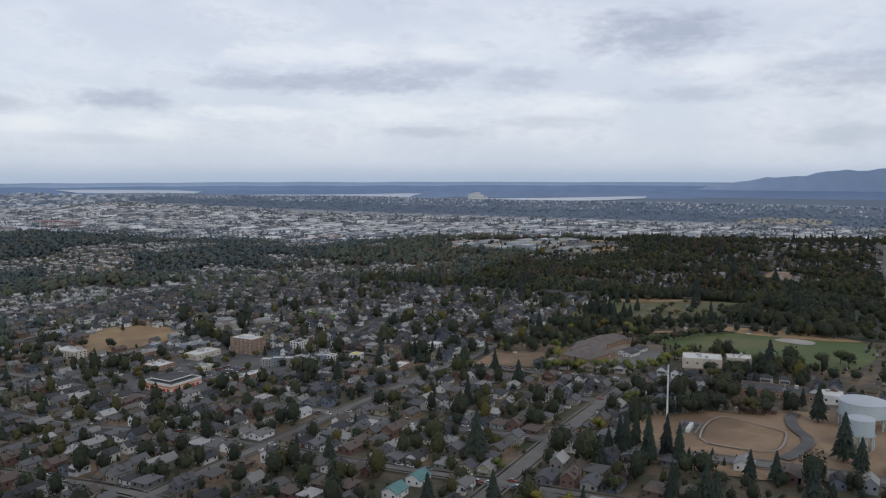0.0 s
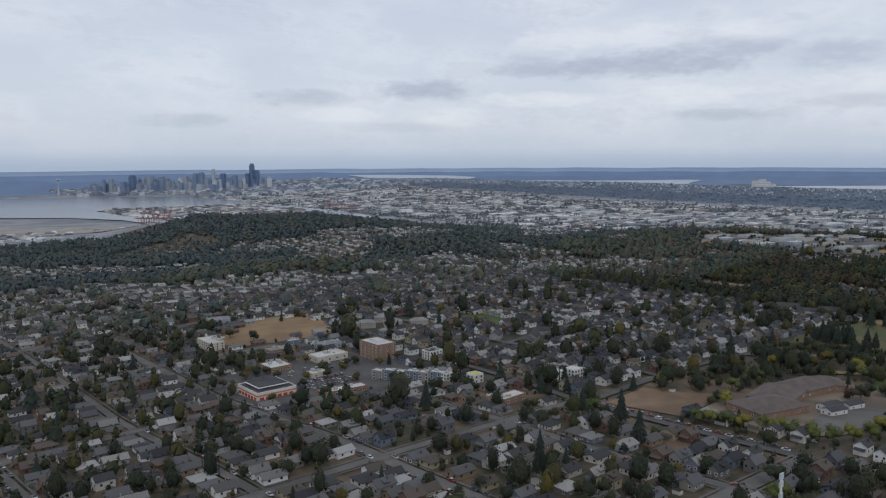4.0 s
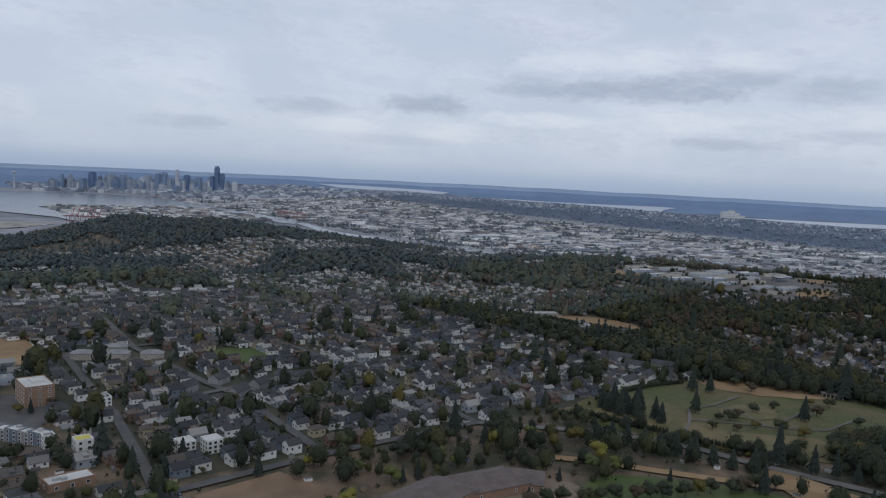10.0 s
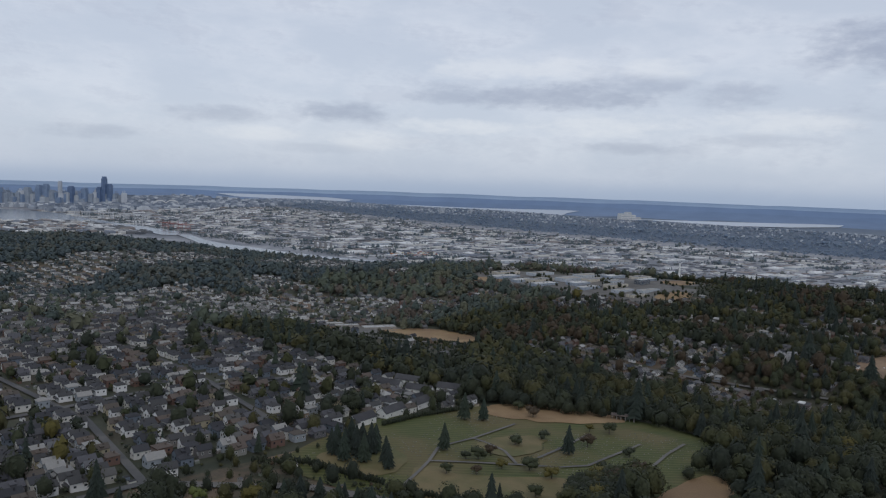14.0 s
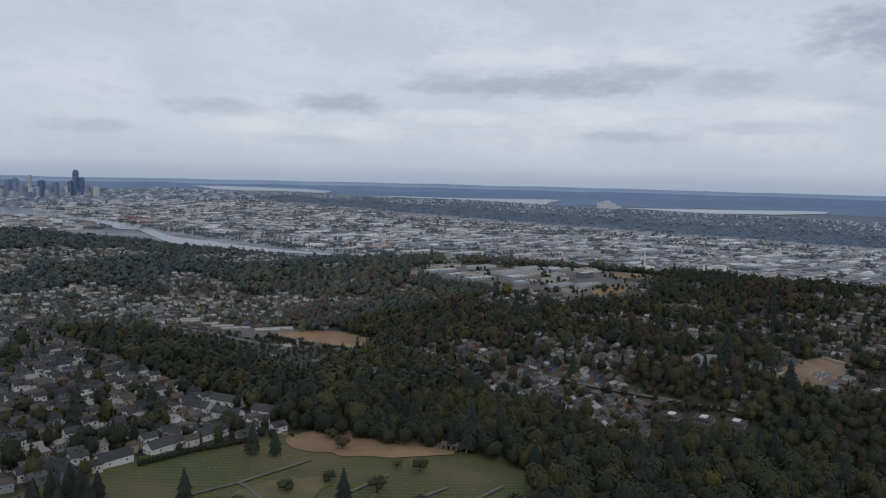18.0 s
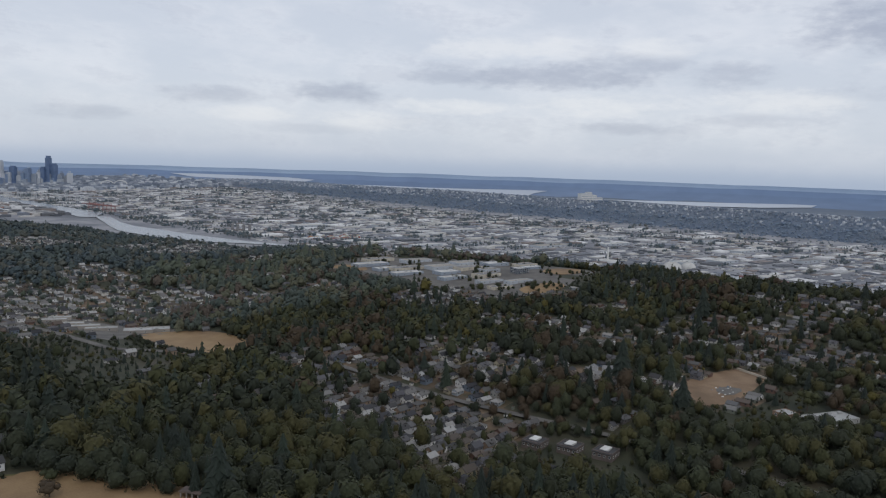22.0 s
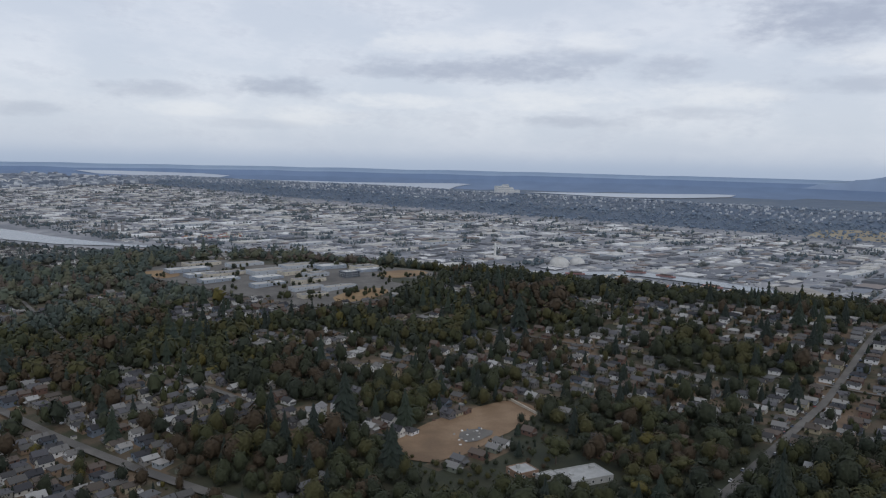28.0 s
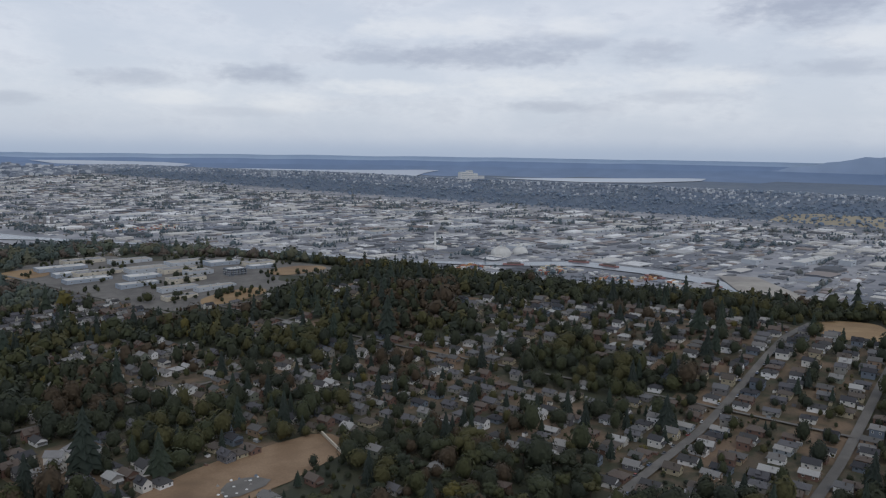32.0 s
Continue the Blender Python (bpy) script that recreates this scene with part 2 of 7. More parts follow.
M = {
    "leaf": material("leaf", LEAF, pick="tint", contrast=0.8, fleck=1.3, bump=0.6),
    "leaf_one": material("leaf_one", LEAF, pick="object", contrast=0.8, fleck=1.3, bump=0.6),
    # midleaf and hill: leaf colours lightened to imitate haze over the farther woods
    "midleaf": material("northern_leaf_hazed", [(0.0533, 0.0733, 0.0777), (0.0644, 0.0833, 0.0799), (0.0444, 0.0633, 0.0710), (0.0777, 0.0844, 0.0733), (0.0577, 0.0755, 0.0777)], pick="tint", contrast=0.7, fleck=0.7),
    "hill": material("hillside_leaf_hazed", [(0.0558, 0.0713, 0.0589), (0.0713, 0.0868, 0.0620), (0.0465, 0.0636, 0.0558), (0.0868, 0.0899, 0.0589), (0.0837, 0.0682, 0.0558), (0.0589, 0.0744, 0.0636)], pick="tint", contrast=0.75, fleck=1.0),
    "leaf_lime": material("yellow_green_leaf", [(0.105, 0.110, 0.022), (0.075, 0.090, 0.022), (0.130, 0.120, 0.022), (0.060, 0.075, 0.022)], pick="object", contrast=0.8, fleck=1.3, bump=0.6),
    "pine": material("pine", PINE, pick="tint", contrast=0.5, fleck=1.6),
    "pine_one": material("pine_one", PINE, pick="object", contrast=0.5, fleck=1.6),
    "bark": material("bark", [(0.07, 0.055, 0.045), (0.11, 0.09, 0.075)], 1.2, bump=0.5),
    "wall": material("siding", WALLS, pick="tint", contrast=0.25),
    "wall_one": material("painted_siding", WALLS, pick="object", contrast=0.25),
    "roof": material("shingle", ROOFS, pick="tint", contrast=0.4, fleck=2.2),
    "roof_one": material("roof_shingle", ROOFS, pick="object", contrast=0.4, fleck=2.2),
    "glass": material("window_glass", [(0.025, 0.03, 0.038), (0.05, 0.06, 0.07)], 0.4, rough=0.12, contrast=0.1),
    "white": material("white_paint", [(0.74, 0.74, 0.72), (0.62, 0.62, 0.60)], 0.4, rough=0.6),
    "road": material("asphalt", [(0.125, 0.119, 0.110), (0.155, 0.147, 0.136), (0.095, 0.091, 0.086)], 0.12, bump=0.2),
    "dark_road": material("fresh_asphalt", [(0.085, 0.085, 0.085), (0.115, 0.11, 0.105), (0.07, 0.07, 0.072)], 0.12),
    "pave": material("concrete", [(0.32, 0.31, 0.29), (0.24, 0.23, 0.22)], 0.5),
    "yard": material("yard", [(0.086, 0.066, 0.045), (0.037, 0.041, 0.022), (0.160, 0.112, 0.074)], 0.13, contrast=0.6, fleck=0.9),
    "floor": material("woodland_floor", [(0.028, 0.034, 0.020), (0.045, 0.048, 0.028), (0.060, 0.052, 0.034)], 0.08, contrast=0.5, fleck=0.9),
    "dry": material("dry_grass", [(0.250, 0.164, 0.084), (0.310, 0.212, 0.112), (0.200, 0.129, 0.070)], 0.06, contrast=0.35, fleck=1.4, bump=0.3),
    "dirt": material("worn_dirt", [(0.170, 0.128, 0.092), (0.220, 0.172, 0.128), (0.115, 0.090, 0.066)], 0.08, contrast=0.4, fleck=1.0),
    "soil": material("bare_soil", [(0.205, 0.134, 0.080), (0.270, 0.184, 0.114), (0.155, 0.102, 0.062)], 0.07, contrast=0.35, fleck=1.2),
    "grass": material("green_grass", [(0.048, 0.064, 0.015), (0.070, 0.078, 0.020), (0.112, 0.090, 0.038)], 0.07, contrast=0.35, fleck=1.2),
    "turf": material("watered_turf", [(0.058, 0.090, 0.021), (0.076, 0.102, 0.026), (0.112, 0.108, 0.040)], 0.05, contrast=0.4, fleck=1.0),
    "gravel": material("pale_gravel", [(0.30, 0.28, 0.25), (0.37, 0.345, 0.31), (0.25, 0.235, 0.22)], 0.05),
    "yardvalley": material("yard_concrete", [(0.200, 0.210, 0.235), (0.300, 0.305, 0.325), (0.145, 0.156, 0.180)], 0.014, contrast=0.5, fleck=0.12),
    # Far land colours, farwood to mountain, have blue distance haze painted in.
    "farwood": material("hazed_woodland", [(0.100, 0.138, 0.196), (0.118, 0.154, 0.208), (0.132, 0.164, 0.208)], 0.012, contrast=0.4, fleck=0.05),
    "farland": material("hazed_country", [(0.152, 0.222, 0.350), (0.176, 0.248, 0.380), (0.134, 0.200, 0.322)], 0.0012, contrast=0.25, fleck=0.01),
    "farmid": material("hazed_country_behind_lakes", [(0.180, 0.258, 0.400), (0.205, 0.282, 0.425), (0.165, 0.240, 0.378)], 0.001, contrast=0.2, fleck=0.01),
    "horizon": material("hazed_country_on_horizon", [(0.34, 0.44, 0.59), (0.37, 0.47, 0.61), (0.32, 0.42, 0.57)], 0.001, contrast=0.15, fleck=0.01),
    "mountain": material("hazed_mountain_forest", [(0.265, 0.345, 0.480), (0.290, 0.370, 0.500), (0.245, 0.325, 0.460)], 0.001, contrast=0.2, fleck=0.01),
    "farfield": material("airfield_grass", [(0.30, 0.265, 0.20), (0.36, 0.32, 0.245)], 0.02, contrast=0.2),
    "drylawn": material("thin_lawn", [(0.125, 0.108, 0.045), (0.165, 0.130, 0.060), (0.095, 0.100, 0.036)], 0.09, contrast=0.35, fleck=1.2),
    "indus": material("shed_wall", INDUS, pick="tint", contrast=0.3, fleck=0.5),
    "indroof": material("flat_roof", INDUS, pick="tint", contrast=0.35, fleck=0.35),
    # valleyleaf and farleaf are paled and blued to stand for haze
    "valleyleaf": material("valley_tree_hazed", [(0.1056, 0.1392, 0.1584), (0.1272, 0.1560, 0.1656), (0.0888, 0.1224, 0.1440), (0.1440, 0.1560, 0.1512)], pick="tint", contrast=0.4, fleck=0.4),
    "farleaf": material("far_tree_hazed", HAZED_LEAF, pick="tint", contrast=0.4, fleck=0.4),
    "water": material("water", [(0.150, 0.182, 0.215), (0.175, 0.205, 0.240)], 0.01, rough=0.22, contrast=0.06),
    # the sky's reflection is painted into the lake's bright base colour
    "lake": material("lake_sky_sheen", [(0.56, 0.61, 0.68), (0.60, 0.65, 0.72)], 0.002, rough=0.3, contrast=0.04),
}

# faint rows on the cemetery lawn, where the graves lie
gt_ = M["grass"].node_tree
gb_ = gt_.nodes["Principled BSDF"].inputs["Base Color"]
rows_ = nd(gt_, "ShaderNodeTexWave", Scale=0.145, Distortion=1.6, Detail=2.0)
rows_.bands_direction = "DIAGONAL"
gt_.links.new(gt_.nodes.new("ShaderNodeNewGeometry").outputs["Position"], rows_.inputs["Vector"])
gt_.links.new(blend(gt_, calc(gt_, "MULTIPLY", smooth(gt_, rows_.outputs["Fac"], 0.62, 0.95), 0.5), gb_.links[0].from_socket, (0.150, 0.150, 0.050)), gb_)

# ---- the lie of the land ----
KE = [-400, 100, 260, 400, 550, 700, 800, 900, 1000, 1200, 1340, 1420, 1470, 1545, 1630, 2860, 3020, 3250, 3500, 3850, 20000]
KN = [-700, 0, 200, 330, 450, 700, 1050, 1500, 1900, 2150, 2400, 3600, 20000]
HEIGHTS = [[float(v) for v in row.split()] for row in (
    "95 95 97 92 84 78 62 50 55 58 76 74 70 40 5 5 25 50 50 27 27",
    "95 97 97 92 84 78 62 48 58 59 77 74 70 30 5 5 25 55 50 27 27",
    "85 87 87 85 79 73 62 46 59 56 70 68 60 8 5 5 30 58 50 27 27",
    "70 74 77 77 75 71 60 51 56 57 68 66 56 7 5 5 30 59 51 27 27",
    "66 70 75 77 74 69 56 45 47 57 64 62 50 6 5 5 30 60 52 27 27",
    "57 60 64 68 71 62 46 38 45 57 59 53 40 6 5 5 30 60 52 27 27",
    "40 42 40 34 32 26 30 50 55 45 30 8 5 5 5 5 32 62 52 27 27",
    "30 30 25 20 18 22 40 58 60 37 7 5 5 5 5 5 32 60 50 27 27",
    "10 10 10 8 8 12 30 45 30 6 5 5 5 5 5 5 35 60 50 27 27",
    "4 4 4 4 4 4 4 4 4 4 4 4 4 4 4 5 40 65 50 27 27",
    "3 3 3 3 3 3 3 3 3 3 3 3 3 3 3 8 40 65 50 27 27",
    "3 3 3 3 3 3 3 3 3 3 3 3 3 5 5 30 45 50 50 27 27",
    "3 3 3 3 3 3 3 3 3 3 3 3 3 8 5 30 45 50 50 27 27")]
HZ, EA, NA = np.array(HEIGHTS), np.array(KE, float), np.array(KN, float)


def ground(x, y):
    x, y = np.asarray(x, float), np.asarray(y, float)
    i = np.clip(np.searchsorted(EA, x) - 1, 0, len(EA) - 2)
    j = np.clip(np.searchsorted(NA, y) - 1, 0, len(NA) - 2)
    u = np.clip((x - EA[i]) / (EA[i + 1] - EA[i]), 0, 1)
    v = np.clip((y - NA[j]) / (NA[j + 1] - NA[j]), 0, 1)
    u, v = u * u * (1.5 - u) + u / 2, v * v * (1.5 - v) + v / 2
    z = (HZ[j, i] * (1 - u) + HZ[j, i + 1] * u) * (1 - v) + (HZ[j + 1, i] * (1 - u) + HZ[j + 1, i + 1] * u) * v
    r = np.hypot(x - 435, y + 65)
    far = np.clip((r - 5200) / 3000, 0, 1)
    roll = 26 + 2 * np.sin(x / 900 + 1.3) * np.cos(y / 1100) + 2 * np.sin(x / 400 - y / 500)
    return z * (1 - far) + far * np.where(y < x * 1.9, roll, 25)


MID, NEAR_R, FAR_R = (435.0, -65.0, 186.0), 3480.0, 4540.0


def squash(v):
    """Draws the country past NEAR_R in towards the middle of the walk, along the lines of sight, so that the horizon lies inside FAR_R."""
    v = np.array(v, float)
    d = v - MID
    r = np.hypot(d[:, 0], d[:, 1])
    k = np.ones(len(v))
    far = r > NEAR_R
    span = FAR_R - NEAR_R
    k[far] = (NEAR_R + span * (1 - np.exp(-(r[far] - NEAR_R) / span))) / r[far]
    return np.array(MID) + d * k[:, None]


def inside(x, y, poly):
    x, y = np.asarray(x, float), np.asarray(y, float)
    hit = np.zeros(x.shape, bool)
    for (x0, y0), (x1, y1) in zip(poly, poly[1:] + poly[:1]):
        if y0 == y1:
            continue
        hit ^= ((y0 > y) != (y1 > y)) & (x < (x1 - x0) * (y - y0) / (y1 - y0) + x0)
    return hit


def wave(x, y, s, seed=0.0):
    """Cheap smooth noise, 0 to 1."""
    x, y = x / s + seed * 3.7, y / s - seed * 2.1
    v = np.sin(x + 1.7 * np.sin(y * 0.9 + seed)) + np.sin(y * 1.13 + 1.4 * np.sin(x * 0.8 + 2.0)) + 0.6 * np.sin(2.3 * x - 1.9 * y + seed)
    return 0.5 + v / 5.2


# ---- mesh helpers ----
def fast_mesh(name, verts, tris, mats, idx=None, tint=None):
    me = bpy.data.meshes.new(name)
    verts, tris = np.asarray(verts, np.float32), np.asarray(tris, np.int32)
    me.vertices.add(len(verts))
    me.vertices.foreach_set("co", verts.ravel())
    me.loops.add(len(tris) * 3)
    me.loops.foreach_set("vertex_index", tris.ravel())
    me.polygons.add(len(tris))
    me.polygons.foreach_set("loop_start", np.arange(0, len(tris) * 3, 3, dtype=np.int32))
    for m in mats:
        me.materials.append(M[m] if isinstance(m, str) else m)
    if idx is not None:
        me.polygons.foreach_set("material_index", np.asarray(idx, np.int32))
    if tint is not None:
        me.attributes.new("tint", "FLOAT", "POINT").data.foreach_set("value", np.asarray(tint, np.float32))
    me.update(calc_edges=True)
    return me


class Shape:
    """Collects triangles with material slots."""

    def __init__(self):
        self.v, self.t, self.m = [], [], []

    def poly(self, pts, m=0):
        n = len(self.v)
        self.v += [tuple(p) for p in pts]
        for i in range(1, len(pts) - 1):
            self.t.append((n, n + i, n + i + 1))
            self.m.append(m)
        return self

    def box(self, x0, y0, z0, x1, y1, z1, m=0, top=None, bottom=False):
        a = [(x0, y0), (x1, y0), (x1, y1), (x0, y1)]
        for (ax, ay), (bx, by) in zip(a, a[1:] + a[:1]):
            self.poly([(ax, ay, z0), (bx, by, z0), (bx, by, z1), (ax, ay, z1)], m)
        self.poly([(x, y, z1) for x, y in a], m if top is None else top)
        if bottom:
            self.poly([(x, y, z0) for x, y in a[::-1]], m)
        return self

    def tube(self, p, q, r0, r1, n=6, m=0, cap=True):
        p, q = Vector(p), Vector(q)
        w = (q - p).normalized()
        a = w.orthogonal().normalized()
        b = w.cross(a)
        ring = [[c + (a * math.cos(k * 6.2832 / n) + b * math.sin(k * 6.2832 / n)) * r for k in range(n)] for c, r in ((p, r0), (q, r1))]
        for k in range(n):
            self.poly([ring[0][k], ring[0][(k + 1) % n], ring[1][(k + 1) % n], ring[1][k]], m)
        if cap:
            self.poly(ring[1], m)
        return self

    def lathe(self, prof, n=16, m=0, c=(0, 0)):
        for (r0, z0), (r1, z1) in zip(prof, prof[1:]):
            for k in range(n):
                a, b = k * 6.28319 / n, (k + 1) * 6.28319 / n
                q = [(c[0] + r * math.cos(w), c[1] + r * math.sin(w), z) for r, z, w in ((r0, z0, a), (r0, z0, b), (r1, z1, b), (r1, z1, a))]
                self.poly(q[:2] + q[3:] if r0 < 1e-6 else (q[:3] if r1 < 1e-6 else q), m)
        return self

    def arrays(self):
        return np.array(self.v, float), np.array(self.t, int), np.array(self.m, int)

    def mesh(self, name, mats, drawn=False):
        v, t, m = self.arrays()
        return fast_mesh(name, squash(v) if drawn else v, t, mats if isinstance(mats, (list, tuple)) else [mats], m)


def thing(name, x, y, label, category, group="", z=None, yaw=0.0, kind=""):
    e = new(name)
    e.matrix_world = pose(x, y, float(ground(x, y)) if z is None else z, 0, 0, yaw)
    return tagged(e, label, category, group, kind)


def part(name, data, parent, label="", at=None):
    ob = new(name, data)
    ob.parent = parent
    if at is not None:
        ob.matrix_basis = at
    return tagged(ob, label) if label else ob


def scatter(name, shapes, rows, mats, label, category, seed=1):
    """Joins many copies into one mesh. rows: x, y, z, yaw, sx, sy, sz, tint, shape."""
    rows = np.asarray(rows, float)
    V, T, I, C, n = [], [], [], [], 0
    for s, shp in enumerate(shapes):
        r = rows[rows[:, 8].astype(int) == s]
        if not len(r):
            continue
        v, t, m = shp.arrays() if isinstance(shp, Shape) else shp
        p = v[None] * r[:, None, 4:7]
        c, q = np.cos(r[:, 3])[:, None], np.sin(r[:, 3])[:, None]
        w = np.stack([p[..., 0] * c - p[..., 1] * q, p[..., 0] * q + p[..., 1] * c, p[..., 2]], -1) + r[:, None, :3]
        V.append(w.reshape(-1, 3))
        T.append((t[None] + (np.arange(len(r)) * len(v))[:, None, None]).reshape(-1, 3) + n)
        I.append(np.tile(m, len(r)))
        C.append(np.repeat(r[:, 7], len(v)))
        n += len(r) * len(v)
    ob = new(name, fast_mesh(name, squash(np.concatenate(V)), np.concatenate(T), mats, np.concatenate(I), np.concatenate(C)))
    return tagged(ob, label, category, kind="stuff")


def rounded(poly, steps=3, wobble=0.0, seed=0):
    """Cuts a polygon's corners and gives its outline a slight unevenness."""
    mid = sum((Vector(q) for q in poly), Vector((0, 0))) / len(poly)
    p = [mid + (Vector(q) - mid) * (1.0 + 0.05 * steps) for q in poly]
    for _ in range(steps):
        out = []
        for a, b in zip(p, p[1:] + p[:1]):
            out += [a.lerp(b, 0.25), a.lerp(b, 0.75)]
        p = out
    rnd = random.Random(seed)
    return [(q.x + rnd.uniform(-wobble, wobble), q.y + rnd.uniform(-wobble, wobble)) for q in p]


def patch(name, poly, mat, lift, label, category="ground", z=None, rings=7):
    """A sheet of ground laid over the land inside an outline."""
    b = np.array(poly, float)
    c = b.mean(0)
    n = len(b)
    pts = np.concatenate([[c]] + [c + (b - c) * k / rings for k in range(1, rings + 1)])
    zz = ground(pts[:, 0], pts[:, 1]) + lift if z is None else np.full(len(pts), float(z))
    tris = []
    for i in range(n):
        j = (i + 1) % n
        tris.append((0, 1 + i, 1 + j))
        for k in range(rings - 1):
            o = 1 + k * n
            tris += [(o + i, o + n + i, o + n + j), (o + i, o + n + j, o + j)]
    ob = new(name, fast_mesh(name, squash(np.column_stack([pts, zz])), tris, [mat]))
    return tagged(ob, label, category, kind="structure")


def strip(name, pts, width, mat, lift, label, category="road", step=6.0):
    """A road along a polyline, laid over the land."""
    line = []
    for (x0, y0), (x1, y1) in zip(pts, pts[1:]):
        n = max(1, int(math.hypot(x1 - x0, y1 - y0) / step))
        line += [(x0 + (x1 - x0) * k / n, y0 + (y1 - y0) * k / n) for k in range(n)]
    line.append(pts[-1])
    a = np.array(line, float)
    d = np.gradient(a, axis=0)
    d /= np.maximum(np.linalg.norm(d, axis=1), 1e-6)[:, None]
    side = np.column_stack([-d[:, 1], d[:, 0]]) * width / 2
    v = np.concatenate([a + side, a - side])
    n = len(a)
    tris = []
    for i in range(n - 1):
        tris += [(i, i + n, i + n + 1), (i, i + n + 1, i + 1)]
    zz = ground(v[:, 0], v[:, 1]) + lift
    zz[:n] = zz[n:] = (zz[:n] + zz[n:]) / 2 + 0.12
    ob = new(name, fast_mesh(name, squash(np.column_stack([v, zz])), tris, [mat]))
    return tagged(ob, label, category, kind="structure")

# ---- plan: outlines on the map ----
CEMETERY = [(552, 188), (575, 196), (618, 211), (664, 204), (694, 194), (708, 160), (726, 139), (724, 108), (702, 86), (640, 74), (588, 92), (562, 136)]
RESERVOIR = [(259, 0), (251, 19), (248, 34), (252, 52), (266, 74), (300, 72), (314, 52), (326, 26), (326, 4), (318, -16), (280, -24)]
SCHOOLFIELD = [(366, 184), (398, 188), (406, 156), (372, 151)]
SCHOOL = [(384, 148), (402, 152), (470, 142), (474, 118), (440, 100), (392, 98), (380, 122)]
BALLFIELD = [(474, 119), (500, 122), (532, 77), (540, 2), (461, 1), (422, 13), (436, 48), (456, 81)]
WESTFIELD = [(309, 435), (344, 471), (362, 483), (382, 470), (386, 434), (374, 408), (340, 411), (316, 416)]
SHOPS = [(264, 290), (264, 352), (300, 364), (346, 360), (366, 330), (352, 296), (318, 276)]
OVAL = [(861, 477), (893, 500), (927, 472), (921, 413), (886, 392), (855, 391)]
DEPOT = [(826, 460), (830, 600), (858, 606), (880, 530), (905, 520), (905, 494), (870, 488)]
CAMPUS = [(1196, 400), (1190, 660), (1285, 715), (1400, 600), (1420, 540), (1425, 430), (1330, 395), (1250, 372)]
DIRTLOT = [(1005, 114), (1030, 122), (1085, 119), (1098, 110), (1088, 91), (1050, 88), (1022, 86), (1002, 92)]
PARKLET = [(462, 372), (470, 398), (492, 392), (494, 362), (476, 352)]
CLEAR = [CEMETERY, RESERVOIR, SCHOOLFIELD, SCHOOL, BALLFIELD, WESTFIELD, SHOPS, OVAL, DEPOT, CAMPUS, DIRTLOT, PARKLET]
PINK = [(899, 96), (897, 146), (922, 148), (927, 96)]           # the three lodges' yard
BUILT = [                                        # clusters of houses among the woods
    [(813, 996), (854, 925), (911, 834), (856, 633), (788, 513), (723, 488), (671, 535)],
    [(893, 354), (951, 346), (952, 255), (952, 212), (929, 154), (873, 123), (828, 111), (821, 143), (839, 176), (821, 199), (881, 280)],
    [(1161, 481), (1215, 419), (1163, 364), (1121, 372), (1088, 413), (1114, 474)], [(1211, 332), (1248, 277), (1221, 248), (1182, 288)],
    [(992, 333), (1020, 304), (1010, 221), (987, 176), (954, 209), (962, 266)],
    [(1116, 324), (1144, 303), (1160, 234), (1203, 206), (1142, 145), (1108, 178), (1075, 182), (1070, 242)],
    [(1157, 159), (1222, 220), (1253, 208), (1275, 133), (1214, 82), (1213, 58), (1222, 28), (1243, -4), (1379, -60), (1182, -92), (1118, -14), (1137, 3), (1128, 36), (1133, 95), (1093, 95), (1100, 135), (1127, 134)],
    [(1336, 230), (1398, 114), (1388, 29), (1379, -60), (1280, -76), (1243, -4), (1267, 46), (1293, 103), (1279, 167)],
    [(1005, 211), (1034, 178), (1029, 117), (1003, 119), (980, 153)],
    [(759, 1072), (893, 1069), (908, 990), (805, 641), (656, 476), (630, 599), (587, 663)],
    [(910, 658), (961, 583), (899, 529), (780, 490)], [(1035, 610), (1079, 572), (1015, 524), (977, 553)]]
DRYSLOPE = [(596, 66), (630, 74), (668, 76), (662, 60), (618, 42), (598, 50)]
TRACK = [(494, 152), (508, 152), (540, 106), (562, 72), (562, 40), (550, 44), (540, 74), (520, 98)]
OLIVE = [(760, 0), (750, 110), (840, 150), (1000, 150), (1020, 10)]
AUTUMN = [[(960, 240), (1005, 160), (990, 100), (965, 78), (930, 100), (928, 190)], [(953, 400), (972, 330), (960, 240), (934, 250), (914, 354)], [(1030, 70), (1065, 64), (1096, 18), (1084, -10), (1026, 10)], [(846, 150), (895, 124), (822, 80), (790, 108)]]
BLUFFFIELD = [(1404, -12), (1444, -49), (1364, -64), (1362, -31)]

